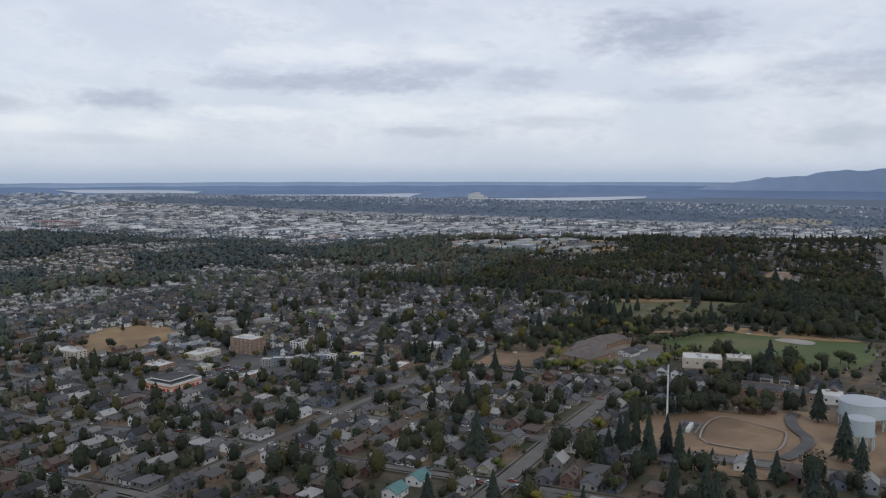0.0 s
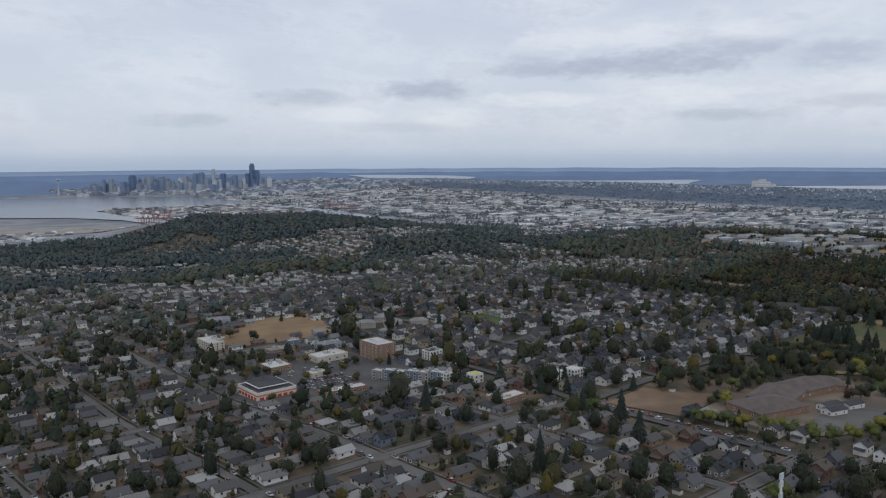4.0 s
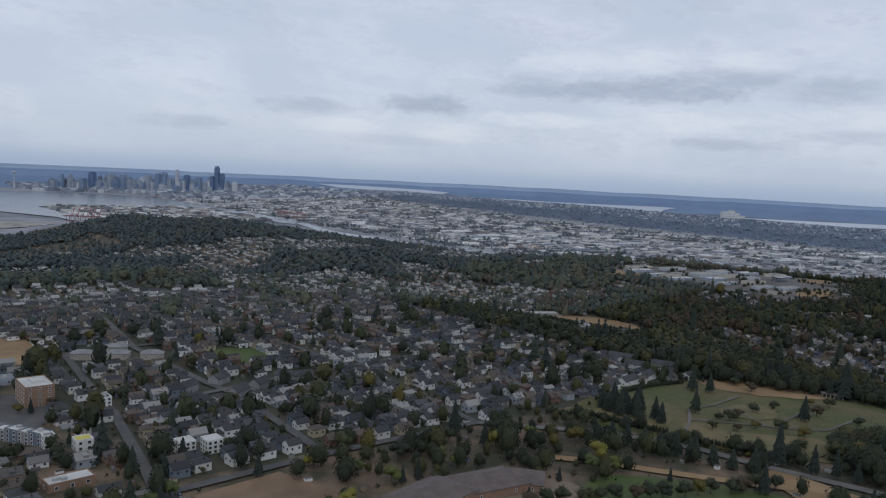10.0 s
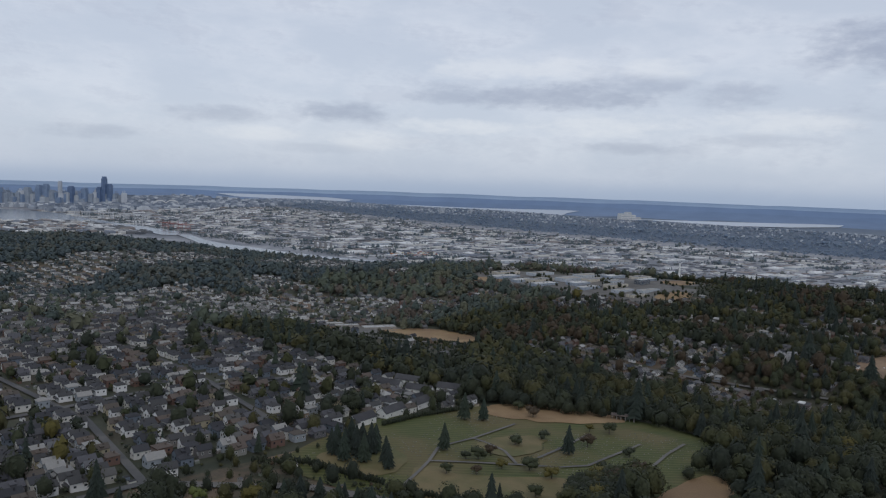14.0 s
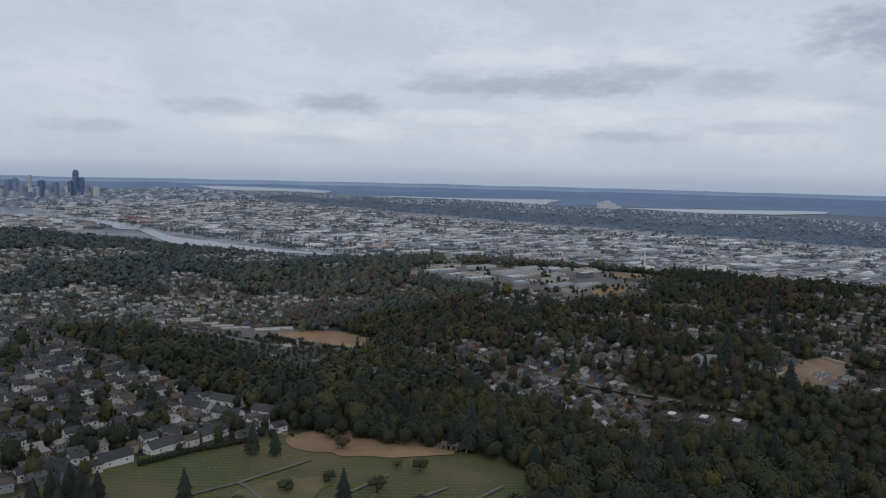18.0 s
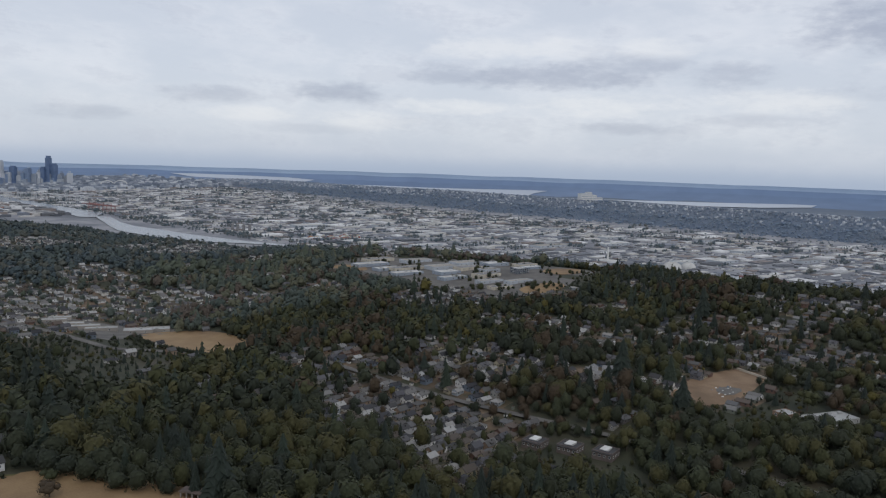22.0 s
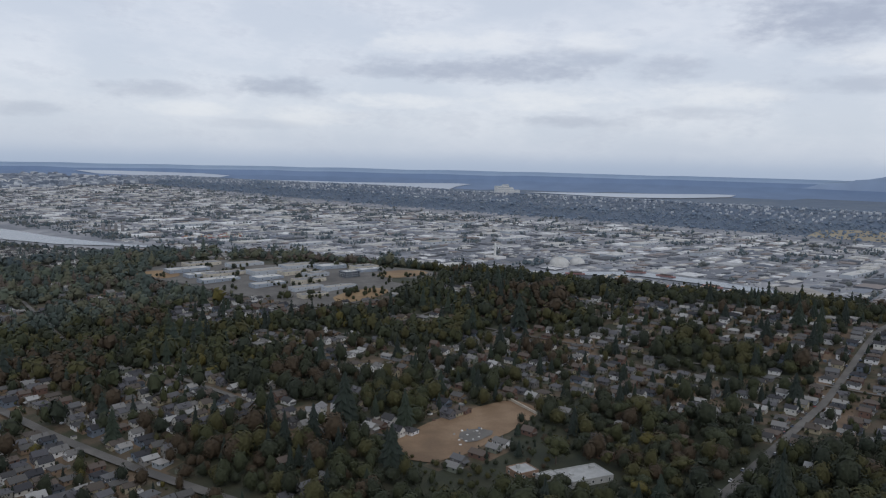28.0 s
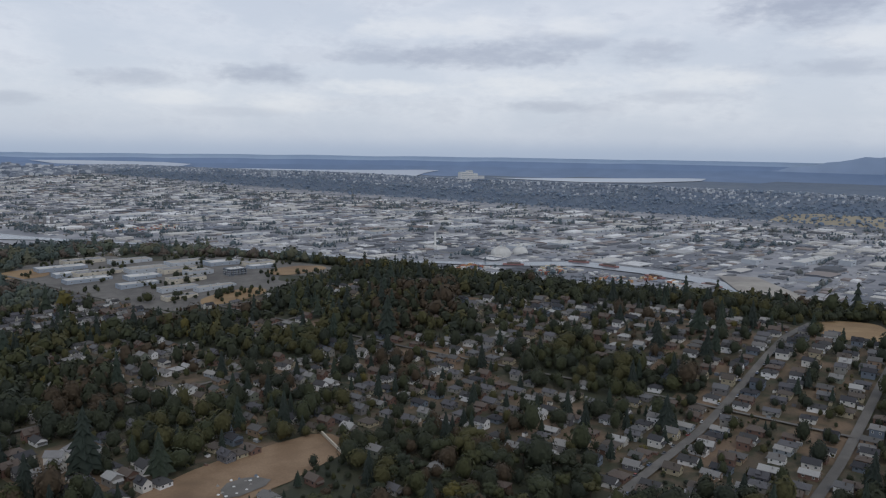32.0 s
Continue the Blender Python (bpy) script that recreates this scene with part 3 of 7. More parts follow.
AVENUES = [108, 160, 212, 257, 316, 368]
ROADS = [
    ([(257, -60), (257, 900)], 5.4, "road"), ([(212, -60), (212, 900)], 3.4, "road"), ([(160, -40), (160, 900)], 3.4, "road"),
    ([(108, 0), (108, 900)], 3.4, "road"), ([(316, 88), (316, 250)], 4.4, "road"),
    ([(100, 97), (362, 97)], 5.6, "road"), ([(100, 194), (365, 194)], 4.2, "road"), ([(100, 300), (262, 300)], 4.2, "road"),
    ([(100, 402), (330, 402)], 4.2, "road"), ([(100, 505), (420, 505)], 4.2, "road"), ([(100, 610), (420, 600)], 4.2, "road"),
    ([(358, 100), (360, 200), (380, 300), (392, 420)], 4.0, "dark_road"), ([(360, 190), (440, 196), (500, 200)], 4.0, "dark_road"),
    ([(500, 200), (540, 164), (551, 140), (556, 125), (557, 107), (562, 80), (572, 30)], 5, "road"),
    ([(420, 196), (436, 300), (430, 420), (450, 560)], 4.0, "dark_road"), ([(392, 300), (470, 320), (560, 330), (640, 316)], 4.0, "dark_road"),
    ([(500, 200), (520, 300), (515, 420), (540, 520)], 3.4, "dark_road"), ([(392, 420), (520, 430), (620, 440)], 3.4, "dark_road"),
    ([(580, 240), (600, 330), (610, 440), (590, 520)], 3.4, "dark_road"),
    ([(940, -30), (938, 110), (930, 180), (922, 260), (916, 360), (820, 430), (800, 640)], 5.5, "road"),
    ([(950, -15), (1180, -15), (1400, -15)], 4.2, "road"), ([(1110, -72), (1400, -72)], 4.2, "road"),
    ([(1000, 215), (1380, 218)], 2.2, "road"),
    ([(1020, 300), (1390, 290)], 2.2, "road"), ([(1232, -72), (1232, 380)], 2.2, "road"),
    ([(1000, 215), (1010, 420), (1060, 620), (1070, 900)], 3.4, "road"),
    ([(1196, 380), (1190, 640), (1150, 900)], 4.2, "road"),
]


def road_gap(x, y):
    """Distance to the nearest road's edge."""
    best = np.full(np.shape(x), 1e9)
    for pts, w, _ in ROADS:
        for (x0, y0), (x1, y1) in zip(pts, pts[1:]):
            dx, dy = x1 - x0, y1 - y0
            k = np.clip(((x - x0) * dx + (y - y0) * dy) / (dx * dx + dy * dy), 0, 1)
            best = np.minimum(best, np.hypot(x - x0 - k * dx, y - y0 - k * dy) - w / 2)
    return best


def open_ground(x, y):
    free = np.ones(np.shape(x), bool)
    for poly in CLEAR + [BLUFFFIELD, DRYSLOPE, TRACK]:
        free &= ~inside(x, y, poly)
    return free


def woods(x, y):
    """How wooded the land is, 0 to 1."""
    w = np.full(np.shape(x), 0.56)
    n = wave(x, y, 38, 1.0)
    big = wave(x, y, 78, 2.0) * 0.7 + n * 0.3
    w = np.where((x > 330) & (x < 700) & (y > 190) & (y < 640), 0.50, w)
    w = np.where((x > 330) & (x < 560) & (y < 190), 0.55, w)
    w = np.where((x > 690) & (x <= 900), 1.0, w)
    w = np.where((x > 540) & (x < 712) & (y < 80), 1.0, w)
    w = np.where((x > 895) & (x <= 1430), np.where((n > 0.80) & (y > 60), 0.45, 0.95), w)
    w = np.where((x > 1425) & (x <= 1575), 1.0, w)
    w = np.where((y > np.where(x < 600, 640, 560)) & (x > 330) & (x < 1010), np.where(big > 0.55, 0.95, 0.42), w)
    for poly in BUILT:
        w = np.where(inside(x, y, poly), 0.50, w)
    w = np.where((y > 900) & (x < 1575), np.where(big > 0.51, 0.96, 0.42), w)
    w = np.where((y > 1350) & (x > 760) & (x < 1250), 0.98, w)
    w = np.where((y > 1850) | ((y > 1250) & (x > 1330)) | ((y > 1760) & (x < 700)), 0.0, w)
    return w


# ---- ground: one sheet to the horizon ----
def lines(lo, a, b, hi, fine, grow=1.16):
    mid = list(np.arange(a, b + 0.1, fine))
    up, step = [b], fine
    while up[-1] < hi:
        step = min(step * grow, 900)
        up.append(up[-1] + step)
    dn, step = [a], fine
    while dn[-1] > lo:
        step = min(step * grow, 900)
        dn.append(dn[-1] - step)
    return np.array(dn[:0:-1] + mid + up[1:])


gx, gy = lines(-5200, 80, 1580, 14000, 9.0, 1.10), lines(-5200, -80, 1250, 14000, 9.0, 1.10)
GX, GY = np.meshgrid(gx, gy)
gv = np.column_stack([GX.ravel(), GY.ravel(), ground(GX, GY).ravel()])
nx, ny = len(gx), len(gy)
q = (np.arange(ny - 1)[:, None] * nx + np.arange(nx - 1)[None]).ravel()
gt = np.stack([np.column_stack([q, q + 1, q + nx + 1]), np.column_stack([q, q + nx + 1, q + nx])], 1).reshape(-1, 3)
cx, cy = (GX[:-1, :-1] + GX[1:, 1:]).ravel() / 2, (GY[:-1, :-1] + GY[1:, 1:]).ravel() / 2
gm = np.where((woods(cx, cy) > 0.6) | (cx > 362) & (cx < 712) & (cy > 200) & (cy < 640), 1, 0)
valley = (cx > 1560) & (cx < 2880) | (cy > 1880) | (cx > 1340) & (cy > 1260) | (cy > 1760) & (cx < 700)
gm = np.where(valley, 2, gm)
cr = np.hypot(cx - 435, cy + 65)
# each farther ring of land takes its own haze-tinted colour
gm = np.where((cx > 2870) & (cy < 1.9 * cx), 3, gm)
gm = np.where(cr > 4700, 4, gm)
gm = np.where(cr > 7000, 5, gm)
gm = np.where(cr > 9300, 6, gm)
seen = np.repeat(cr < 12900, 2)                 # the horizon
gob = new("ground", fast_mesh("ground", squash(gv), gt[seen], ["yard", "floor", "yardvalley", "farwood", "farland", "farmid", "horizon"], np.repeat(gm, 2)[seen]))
tagged(gob, "hilly land of yards, woodland floor and valley flats", "ground", kind="structure")

# ---- fields, water and roads ----
patch("field", rounded(CEMETERY, 2, 1.0, 1), "grass", 0.25, "patchy green cemetery lawn with worn dry spots", "lawn")
patch("field", rounded([(591, 153), (593, 128), (624, 108), (597, 95), (572, 98), (564, 128), (574, 142)], 2, 1, 2), "drylawn", 0.5, "thin dry grass on the cemetery slope", "lawn")
patch("field", rounded([(562, 192), (598, 182), (586, 156), (560, 156)], 2, 1, 31), "drylawn", 0.5, "thin dry grass in the cemetery corner", "lawn")
patch("field", rounded([(626, 160), (652, 158), (660, 146), (640, 136), (624, 142)], 2, 1.5, 32), "drylawn", 0.55, "worn dry patch among the graves", "lawn")
strip("path", [(494, 150), (505, 138), (516, 120), (532, 96), (552, 70), (560, 40)], 5.0, "dry", 0.6, "bare dirt track below the cemetery", "path", 3)
patch("field", rounded([(682, 201), (703, 194), (720, 172), (727, 145), (701, 143), (685, 165), (673, 184)], 2, 2.2, 3), "dry", 0.5, "bare brown soil behind the cemetery", "soil")
patch("field", rounded(DRYSLOPE, 2, 1, 4), "dry", 0.4, "dry brown grass at the wood's edge", "grass")
patch("field", rounded(RESERVOIR, 3, 0.6, 5), "soil", 0.25, "bare brown soil of a reservoir park", "soil")
patch("field", rounded([(273, 48), (289, 50), (303, 49), (308, 45), (302, 37), (296, 26), (290, 25), (277, 25), (271, 28), (271, 38)], 1, 0.2, 6), "soil", 0.5, "oval dry grass field inside a path", "grass")
patch("field", rounded(SCHOOLFIELD, 0), "soil", 0.3, "dry orange-brown school playing field", "field")
patch("field", rounded(SCHOOL, 2, 0.6, 8), "dirt", 0.3, "dry brown school grounds", "grass")
patch("field", rounded([(392, 102), (398, 114), (420, 117), (436, 112), (440, 98), (423, 94)], 1, 0.2, 9), "road", 0.5, "grey asphalt school yard", "pavement")
patch("field", rounded(BALLFIELD, 2, 0.5, 10), "turf", 0.3, "watered green ball field", "lawn")
patch("field", rounded([(500, 30), (512, 52), (526, 46), (520, 28)], 2, 0.3, 11), "gravel", 0.55, "pale gravel ball diamond", "field")
patch("field", rounded([(526, 60), (552, 100), (560, 80), (545, 20), (530, 0)], 2, 0.5, 12), "dry", 0.5, "dry brown strip above the ball field", "grass")
patch("field", rounded(WESTFIELD, 2, 0.6, 13), "dry", 0.3, "dry golden-brown open field", "grass")
patch("field", rounded(OVAL, 2, 0.6, 14), "dry", 0.3, "dry golden rounded playing field", "grass")
patch("field", rounded(DIRTLOT, 2, 0.7, 15), "soil", 0.3, "bare brown dirt lot", "soil")
patch("field", rounded([(1030, 90), (1036, 103), (1050, 101), (1052, 91)], 1, 0.5, 16), "road", 0.5, "worn grey slab in the dirt lot", "pavement")
patch("field", rounded(PARKLET, 3, 0.5, 17), "turf", 0.3, "yellow-green neighbourhood park lawn", "lawn")
patch("field", rounded(SHOPS, 1, 0.5, 18), "dark_road", 0.2, "dark asphalt shopping lot", "pavement")
patch("field", rounded(DEPOT, 1, 0.5, 19), "road", 0.25, "grey concrete depot yard", "pavement")
patch("field", rounded(CAMPUS, 1, 0.8, 20), "road", 0.25, "grey paved campus grounds", "pavement")
patch("field", rounded([(1335, 420), (1345, 455), (1392, 470), (1412, 440), (1372, 415)], 2, 1, 21), "dry", 0.5, "dry golden grass beside the campus", "grass")
patch("field", rounded([(1178, 622), (1192, 668), (1228, 664), (1218, 612)], 2, 1, 22), "dry", 0.5, "dry golden grass beside the campus", "grass")
patch("field", rounded([(1225, 378), (1240, 410), (1290, 405), (1280, 370)], 2, 1, 23), "dry", 0.5, "dry grass slope below the campus", "grass")
patch("field", rounded(BLUFFFIELD, 2, 1, 24), "dry", 0.3, "dry golden field on the bluff", "grass")
patch("field", rounded([(1379, 106), (1396, 77), (1386, 42), (1364, 20), (1352, 52)], 2, 1, 25), "dry", 0.3, "dry grass strip on the bluff", "grass")
patch("field", rounded([(2880, 150), (2880, 420), (2990, 400), (2990, 120)], 1, 3, 26), "farfield", 1.5, "dry golden airfield grass", "grass")
patch("field", rounded([(1975, 236), (2000, 190), (1874, 90), (1818, 122), (1876, 178)], 0), "gravel", 2.2, "pale gravel terminal yard", "ground")
patch("field", rounded([(480, 2480), (760, 2240), (890, 2180), (900, 2080), (700, 2000), (480, 2100)], 2, 4, 28), "gravel", 1.0, "pale gravel port terminal", "ground")
BAY = [(950, 2080), (905, 2200), (900, 2420), (800, 2640), (620, 2800), (200, 3300), (200, 4700), (1000, 4120), (1420, 3990), (1620, 3800),
       (1690, 3450), (1640, 3080), (1625, 2620), (1625, 2300), (1530, 2140), (1500, 2180), (1540, 2500), (1545, 2900), (1400, 2960), (1120, 2990), (960, 2900), (985, 2500), (1010, 2230), (1090, 2190)]
wshape = [(x, y) for x, y in BAY]
bm = bmesh.new()
bmesh.ops.triangulate(bm, faces=[bm.faces.new([bm.verts.new((x, y, 5.6)) for x, y in wshape])])
me = bpy.data.meshes.new("bay")
bm.to_mesh(me)
bm.free()
co = np.zeros(len(me.vertices) * 3, np.float32)
me.vertices.foreach_get("co", co)
me.vertices.foreach_set("co", squash(co.reshape(-1, 3)).astype(np.float32).ravel())
me.materials.append(M["water"])
tagged(new("water", me), "grey-blue harbour bay between port piers", "water", kind="structure")
RIVER = [(1560, 2160), (1500, 1960), (1470, 1830), (1460, 1720), (1464, 1570), (1492, 1430), (1535, 1340), (1600, 1190), (1680, 1010), (1735, 820), (1790, 640), (1870, 520), (1950, 440), (1945, 330), (1925, 240), (1880, 170), (1830, 80), (1800, -200)]
WIDTHS = [40, 40, 60, 100, 96, 76, 34, 16, 16, 16, 18, 34, 50, 44, 40, 44, 36, 36]
rv = []
for i, ((x, y), w) in enumerate(zip(RIVER, WIDTHS)):
    a, b = RIVER[max(0, i - 1)], RIVER[min(len(RIVER) - 1, i + 1)]
    d = Vector((b[0] - a[0], b[1] - a[1])).normalized()
    rv += [(x - d.y * w / 2, y + d.x * w / 2, 6.4), (x + d.y * w / 2, y - d.x * w / 2, 6.4)]
rt = []
for i in range(len(RIVER) - 1):
    rt += [(2 * i, 2 * i + 1, 2 * i + 3), (2 * i, 2 * i + 3, 2 * i + 2)]
tagged(new("water", fast_mesh("river", rv, rt, ["water"])), "grey river winding through the industrial valley", "water", kind="structure")
# far lakes, pale from a painted sky reflection
for poly in ([(4214, 6615), (4486, 6432), (4652, 5939), (4752, 5564), (4556, 4977), (4148, 4571), (3954, 4660), (3808, 4882), (3707, 5104), (3801, 5567)],
             [(4004, 4079), (4230, 3861), (4359, 3550), (4677, 3312), (5018, 3175), (5009, 3034), (4473, 2767), (3960, 2450), (3700, 2491), (3486, 2675), (3473, 2987), (3690, 3450)],
             [(4207, 2130), (4436, 1935), (4766, 1663), (5116, 1448), (5148, 1344), (4789, 1258), (4362, 1361), (4138, 1549), (4143, 1819)]):
    patch("water", rounded(poly, 0, 0, 3), "lake", 3, "lake behind the far ridge, sky sheen painted pale silver", "water", z=30, rings=6)

for i, (pts, w, mt) in enumerate(ROADS):
    strip("road", pts, w, mt, 0.42 + 0.012 * i, "worn grey neighbourhood street" if mt == "road" else "dark asphalt street through the new housing")
    if w < 8 and i < 9:
        for s in (-1, 1):
            dx = s * (w / 2 + 1.3)
            side = [(x + (dx if pts[0][0] == pts[-1][0] else 0), y + (0 if pts[0][0] == pts[-1][0] else dx)) for x, y in pts]
            strip("pavement", side, 0.8, "road", 0.50 + 0.01 * i, "grey concrete pavement beside the street", "pavement")
for pts in ([(560, 137), (584, 149), (595, 155), (603, 147), (619, 130), (630, 117), (641, 111), (657, 112), (686, 113)], [(634, 166), (633, 156), (630, 145), (620, 131)], [(634, 166), (669, 170)],
            [(595, 155), (612, 166), (634, 166)], [(633, 130), (657, 133), (680, 137)], [(654, 92), (682, 98), (702, 100)]):
    strip("path", pts, 1.4, "road", 0.62, "grey cemetery drive", "path", 3)
OVALPATH = rounded([(273, 49), (289, 51), (303, 50), (309, 46), (303, 37), (297, 25), (290, 24), (276, 24), (270, 27), (270, 38)], 1)
strip("path", OVALPATH + OVALPATH[:1], 0.6, "gravel", 0.7, "pale gravel path round the dry oval", "path", 3)
strip("path", [(325, 23), (319, 24.5), (313, 24), (305, 22.5), (298, 20), (292, 17), (285, 16), (279, 17), (273, 18.5), (268, 20), (264, 22)], 4.2, "dark_road", 0.7, "curved dark walk with a rail", "path", 3)

# ---- house lots along the streets ----
RND = random.Random(7)
R = np.random.default_rng(5)
LOT = []                                        # x, y, yaw in degrees
def along(x0, y0, x1, y1, gap, back, jitter=1.0, both=True, skip=0.08):
    n = int(math.hypot(x1 - x0, y1 - y0) / gap)
    d = Vector((x1 - x0, y1 - y0)).normalized()
    for k in range(n):
        for s in ((-1, 1) if both else (1,)):
            if RND.random() < skip:
                continue
            u = (k + 0.5) * gap + RND.uniform(-jitter, jitter)
            b = back + RND.uniform(-1.2, 1.6)
            LOT.append((x0 + d.x * u - d.y * b * s, y0 + d.y * u + d.x * b * s, math.degrees(math.atan2(d.y, d.x)) + (180 if s < 0 else 0) + RND.uniform(-4, 4)))


for a in AVENUES:
    along(a, -40 if a > 240 else 40, a, 880, 6.9, 8.2, 1.0, skip=0.10)
for a in (134, 186, 236, 286, 342):             # second rows, behind the lanes
    along(a, 60, a, 880, 7.6, 5.0, 1.6, skip=0.26)
for x0 in range(372, 690, 20):                  # the dense new housing
    along(x0 + 4, 200, x0 + 14, 640, 6.5, 5.2, 0.6, skip=0.16)
for y0 in (-72, -44, -15, 14, 44, 72, 100, 128, 155, 186, 218, 255, 292, 320, 350):
    along(1000, y0, 1395, y0, 6.9, 7.4, 2.4, skip=0.14)
for x0 in range(704, 1010, 19):
    along(x0, 100, x0 - 6, 560, 7.0, 5.0, skip=0.1)
for x0 in range(330, 1420, 34):
    along(x0, 560, x0 + 30, 1340, 8.2, 8, skip=0.2)
for x0 in range(1010, 1240, 19):
    along(x0, 358, x0 + 6, 560, 7.2, 5.0, skip=0.12)
LOT = np.array(LOT)
ok = open_ground(LOT[:, 0], LOT[:, 1]) & (road_gap(LOT[:, 0], LOT[:, 1]) > 3.0)
wl = woods(LOT[:, 0], LOT[:, 1])
ok &= (wl < 0.6) | ((R.random(len(LOT)) < 0.12) & (LOT[:, 0] > 800))
ok &= ~((LOT[:, 0] > 520) & (LOT[:, 0] < 700) & (LOT[:, 1] < 206))
LOT = LOT[ok]
taken, KEEP = {}, []
for i, (x, y, a) in enumerate(LOT):             # no two houses in one place
    c = (int(x // 8), int(y // 8))
    if any(math.hypot(x - u, y - v) < 5.9 for dx in (-1, 0, 1) for dy in (-1, 0, 1) for u, v in taken.get((c[0] + dx, c[1] + dy), ())):
        continue
    taken.setdefault(c, []).append((x, y))
    KEEP.append(i)
LOT = LOT[KEEP]

# landmarks that stand on lots of their own
SITES = [(688, 262, 8), (676, 242, 8), (692, 234, 8), (655, 221, 8), (632, 217, 8), (610, 213, 7), (672, 262, 8), (204, 122, 9), (192, 123, 9), (252, 32, 8), (354, 252, 7), (385, 224, 10), (339, 214, 11), (378, 313, 8), (345, 262, 5), (337, 282, 17), (410, 404, 22), (424, 402, 22), (436, 310, 20), (447, 312, 16), (480, 314, 18), (299, 426, 14), (335, 497, 15),
         (339, 398, 8), (322, 384, 11), (407, 74, 15), (420, 58, 10), (357, 36, 15), (348, 8, 9), (318, 0, 13), (288, 1, 8), (906, 137, 11), (912, 120, 11), (917, 103, 11), (1019, 55, 11), (1032, 34, 16), (1012, 167, 15), (1093, 104, 8)]


def off_sites(x, y, pad=0.0):
    ok = np.ones(np.shape(x), bool)
    for sx, sy, r in SITES:
        ok &= np.hypot(x - sx, y - sy) > r + pad
    return ok


LOT = LOT[off_sites(LOT[:, 0], LOT[:, 1], 2.5)]
OCC = np.zeros((1400, 2200), bool)              # where houses stand, in metres from (60, -200)
for x, y, a in LOT:
    u, v = int(x) - 60, int(y) + 200
    OCC[max(0, u - 2):u + 3, max(0, v - 2):v + 3] = True


def off_houses(x, y):
    u, v = np.clip(x.astype(int) - 60, 0, 1399), np.clip(y.astype(int) + 200, 0, 2199)
    return ~OCC[u, v]


# ---- trees ----


def ico(center, r, rnd, squeeze=0.85):
    g = (1 + 5 ** 0.5) / 2
    vs = [(-1, g, 0), (1, g, 0), (-1, -g, 0), (1, -g, 0), (0, -1, g), (0, 1, g), (0, -1, -g), (0, 1, -g), (g, 0, -1), (g, 0, 1), (-g, 0, -1), (-g, 0, 1)]
    fs = [(0, 11, 5), (0, 5, 1), (0, 1, 7), (0, 7, 10), (0, 10, 11), (1, 5, 9), (5, 11, 4), (11, 10, 2), (10, 7, 6), (7, 1, 8),
          (3, 9, 4), (3, 4, 2), (3, 2, 6), (3, 6, 8), (3, 8, 9), (4, 9, 5), (2, 4, 11), (6, 2, 10), (8, 6, 7), (9, 8, 1)]
    out = []
    for v in vs:
        k = r * rnd.uniform(0.72, 1.15) / 1.902
        out.append((center[0] + v[0] * k, center[1] + v[1] * k, center[2] + v[2] * k * squeeze))
    return out, fs


def broadleaf(seed, lobes, leaves, leaf=0.17, trunk=True, m=0):
    """A crown about 1 wide and 1 high over a forked trunk: uneven lobes under many small leaf clumps."""
    rnd = random.Random(seed)
    s = Shape()
    if trunk:
        s.tube((0, 0, -0.05), (rnd.uniform(-.02, .02), 0, 0.42), 0.035, 0.02, 5, 1, False)
        for k in range(3):
            a = k * 2.1 + rnd.random()
            s.tube((0, 0, 0.28), (math.cos(a) * 0.2, math.sin(a) * 0.2, 0.6), 0.018, 0.006, 4, 1, False)
    cs = [(0, 0, 0.62, 0.33 if lobes < 4 else 0.27)]
    for k in range(lobes - 1):
        a = k * 6.283 / max(1, lobes - 1) + rnd.uniform(-.5, .5)
        d = rnd.uniform(0.2, 0.31)
        cs.append((math.cos(a) * d, math.sin(a) * d, rnd.uniform(0.40, 0.72), rnd.uniform(0.17, 0.27)))
    for x, y, z, r in cs:
        v, f = ico((x, y, z), r, rnd)
        n = len(s.v)
        s.v += v
        s.t += [(a + n, b + n, c + n) for a, b, c in f]
        s.m += [m] * 20
    for k in range(leaves):
        x, y, z, r = rnd.choice(cs)
        d = Vector((rnd.gauss(0, 1), rnd.gauss(0, 1), rnd.gauss(0.25, 1))).normalized()
        p = Vector((x, y, z)) + d * r * rnd.uniform(0.85, 1.22)
        a = Vector((rnd.gauss(0, 1), rnd.gauss(0, 1), rnd.gauss(0, 0.6))).normalized() * leaf * rnd.uniform(0.5, 1)
        b = Vector((rnd.gauss(0, 1), rnd.gauss(0, 1), rnd.gauss(0, 0.6))).normalized() * leaf * rnd.uniform(0.5, 1)
        s.poly([p - a * 0.5, p + b * 0.5, p + a * 0.6], m)
    return s


def conifer(seed, tiers, seg, trunk=True, m=0):
    """A spire about 0.42 wide and 1 high of ragged drooping skirts."""
    rnd = random.Random(seed)
    s = Shape()
    if trunk:
        s.tube((0, 0, -0.04), (0, 0, 0.5), 0.022, 0.012, 5, 1, False)
    for k in range(tiers):
        u = k / tiers
        z0 = 0.10 + u * 0.84
        r = 0.215 * (1 - u) ** 0.75 * rnd.uniform(0.85, 1.12) + 0.012
        top = min(1.0, z0 + 0.30 * (1 - u) + 0.07)
        ring = []
        off = rnd.random() * 6.28
        for i in range(seg * 2):
            a = off + i * math.pi / seg
            rr = r * (rnd.uniform(0.85, 1.15) if i % 2 == 0 else rnd.uniform(0.5, 0.7))
            ring.append((math.cos(a) * rr, math.sin(a) * rr, z0 + (rnd.uniform(-.03, .02) if i % 2 == 0 else 0.04)))
        for i in range(seg * 2):
            s.poly([ring[i], ring[(i + 1) % (seg * 2)], (0, 0, top)], m)
    return s




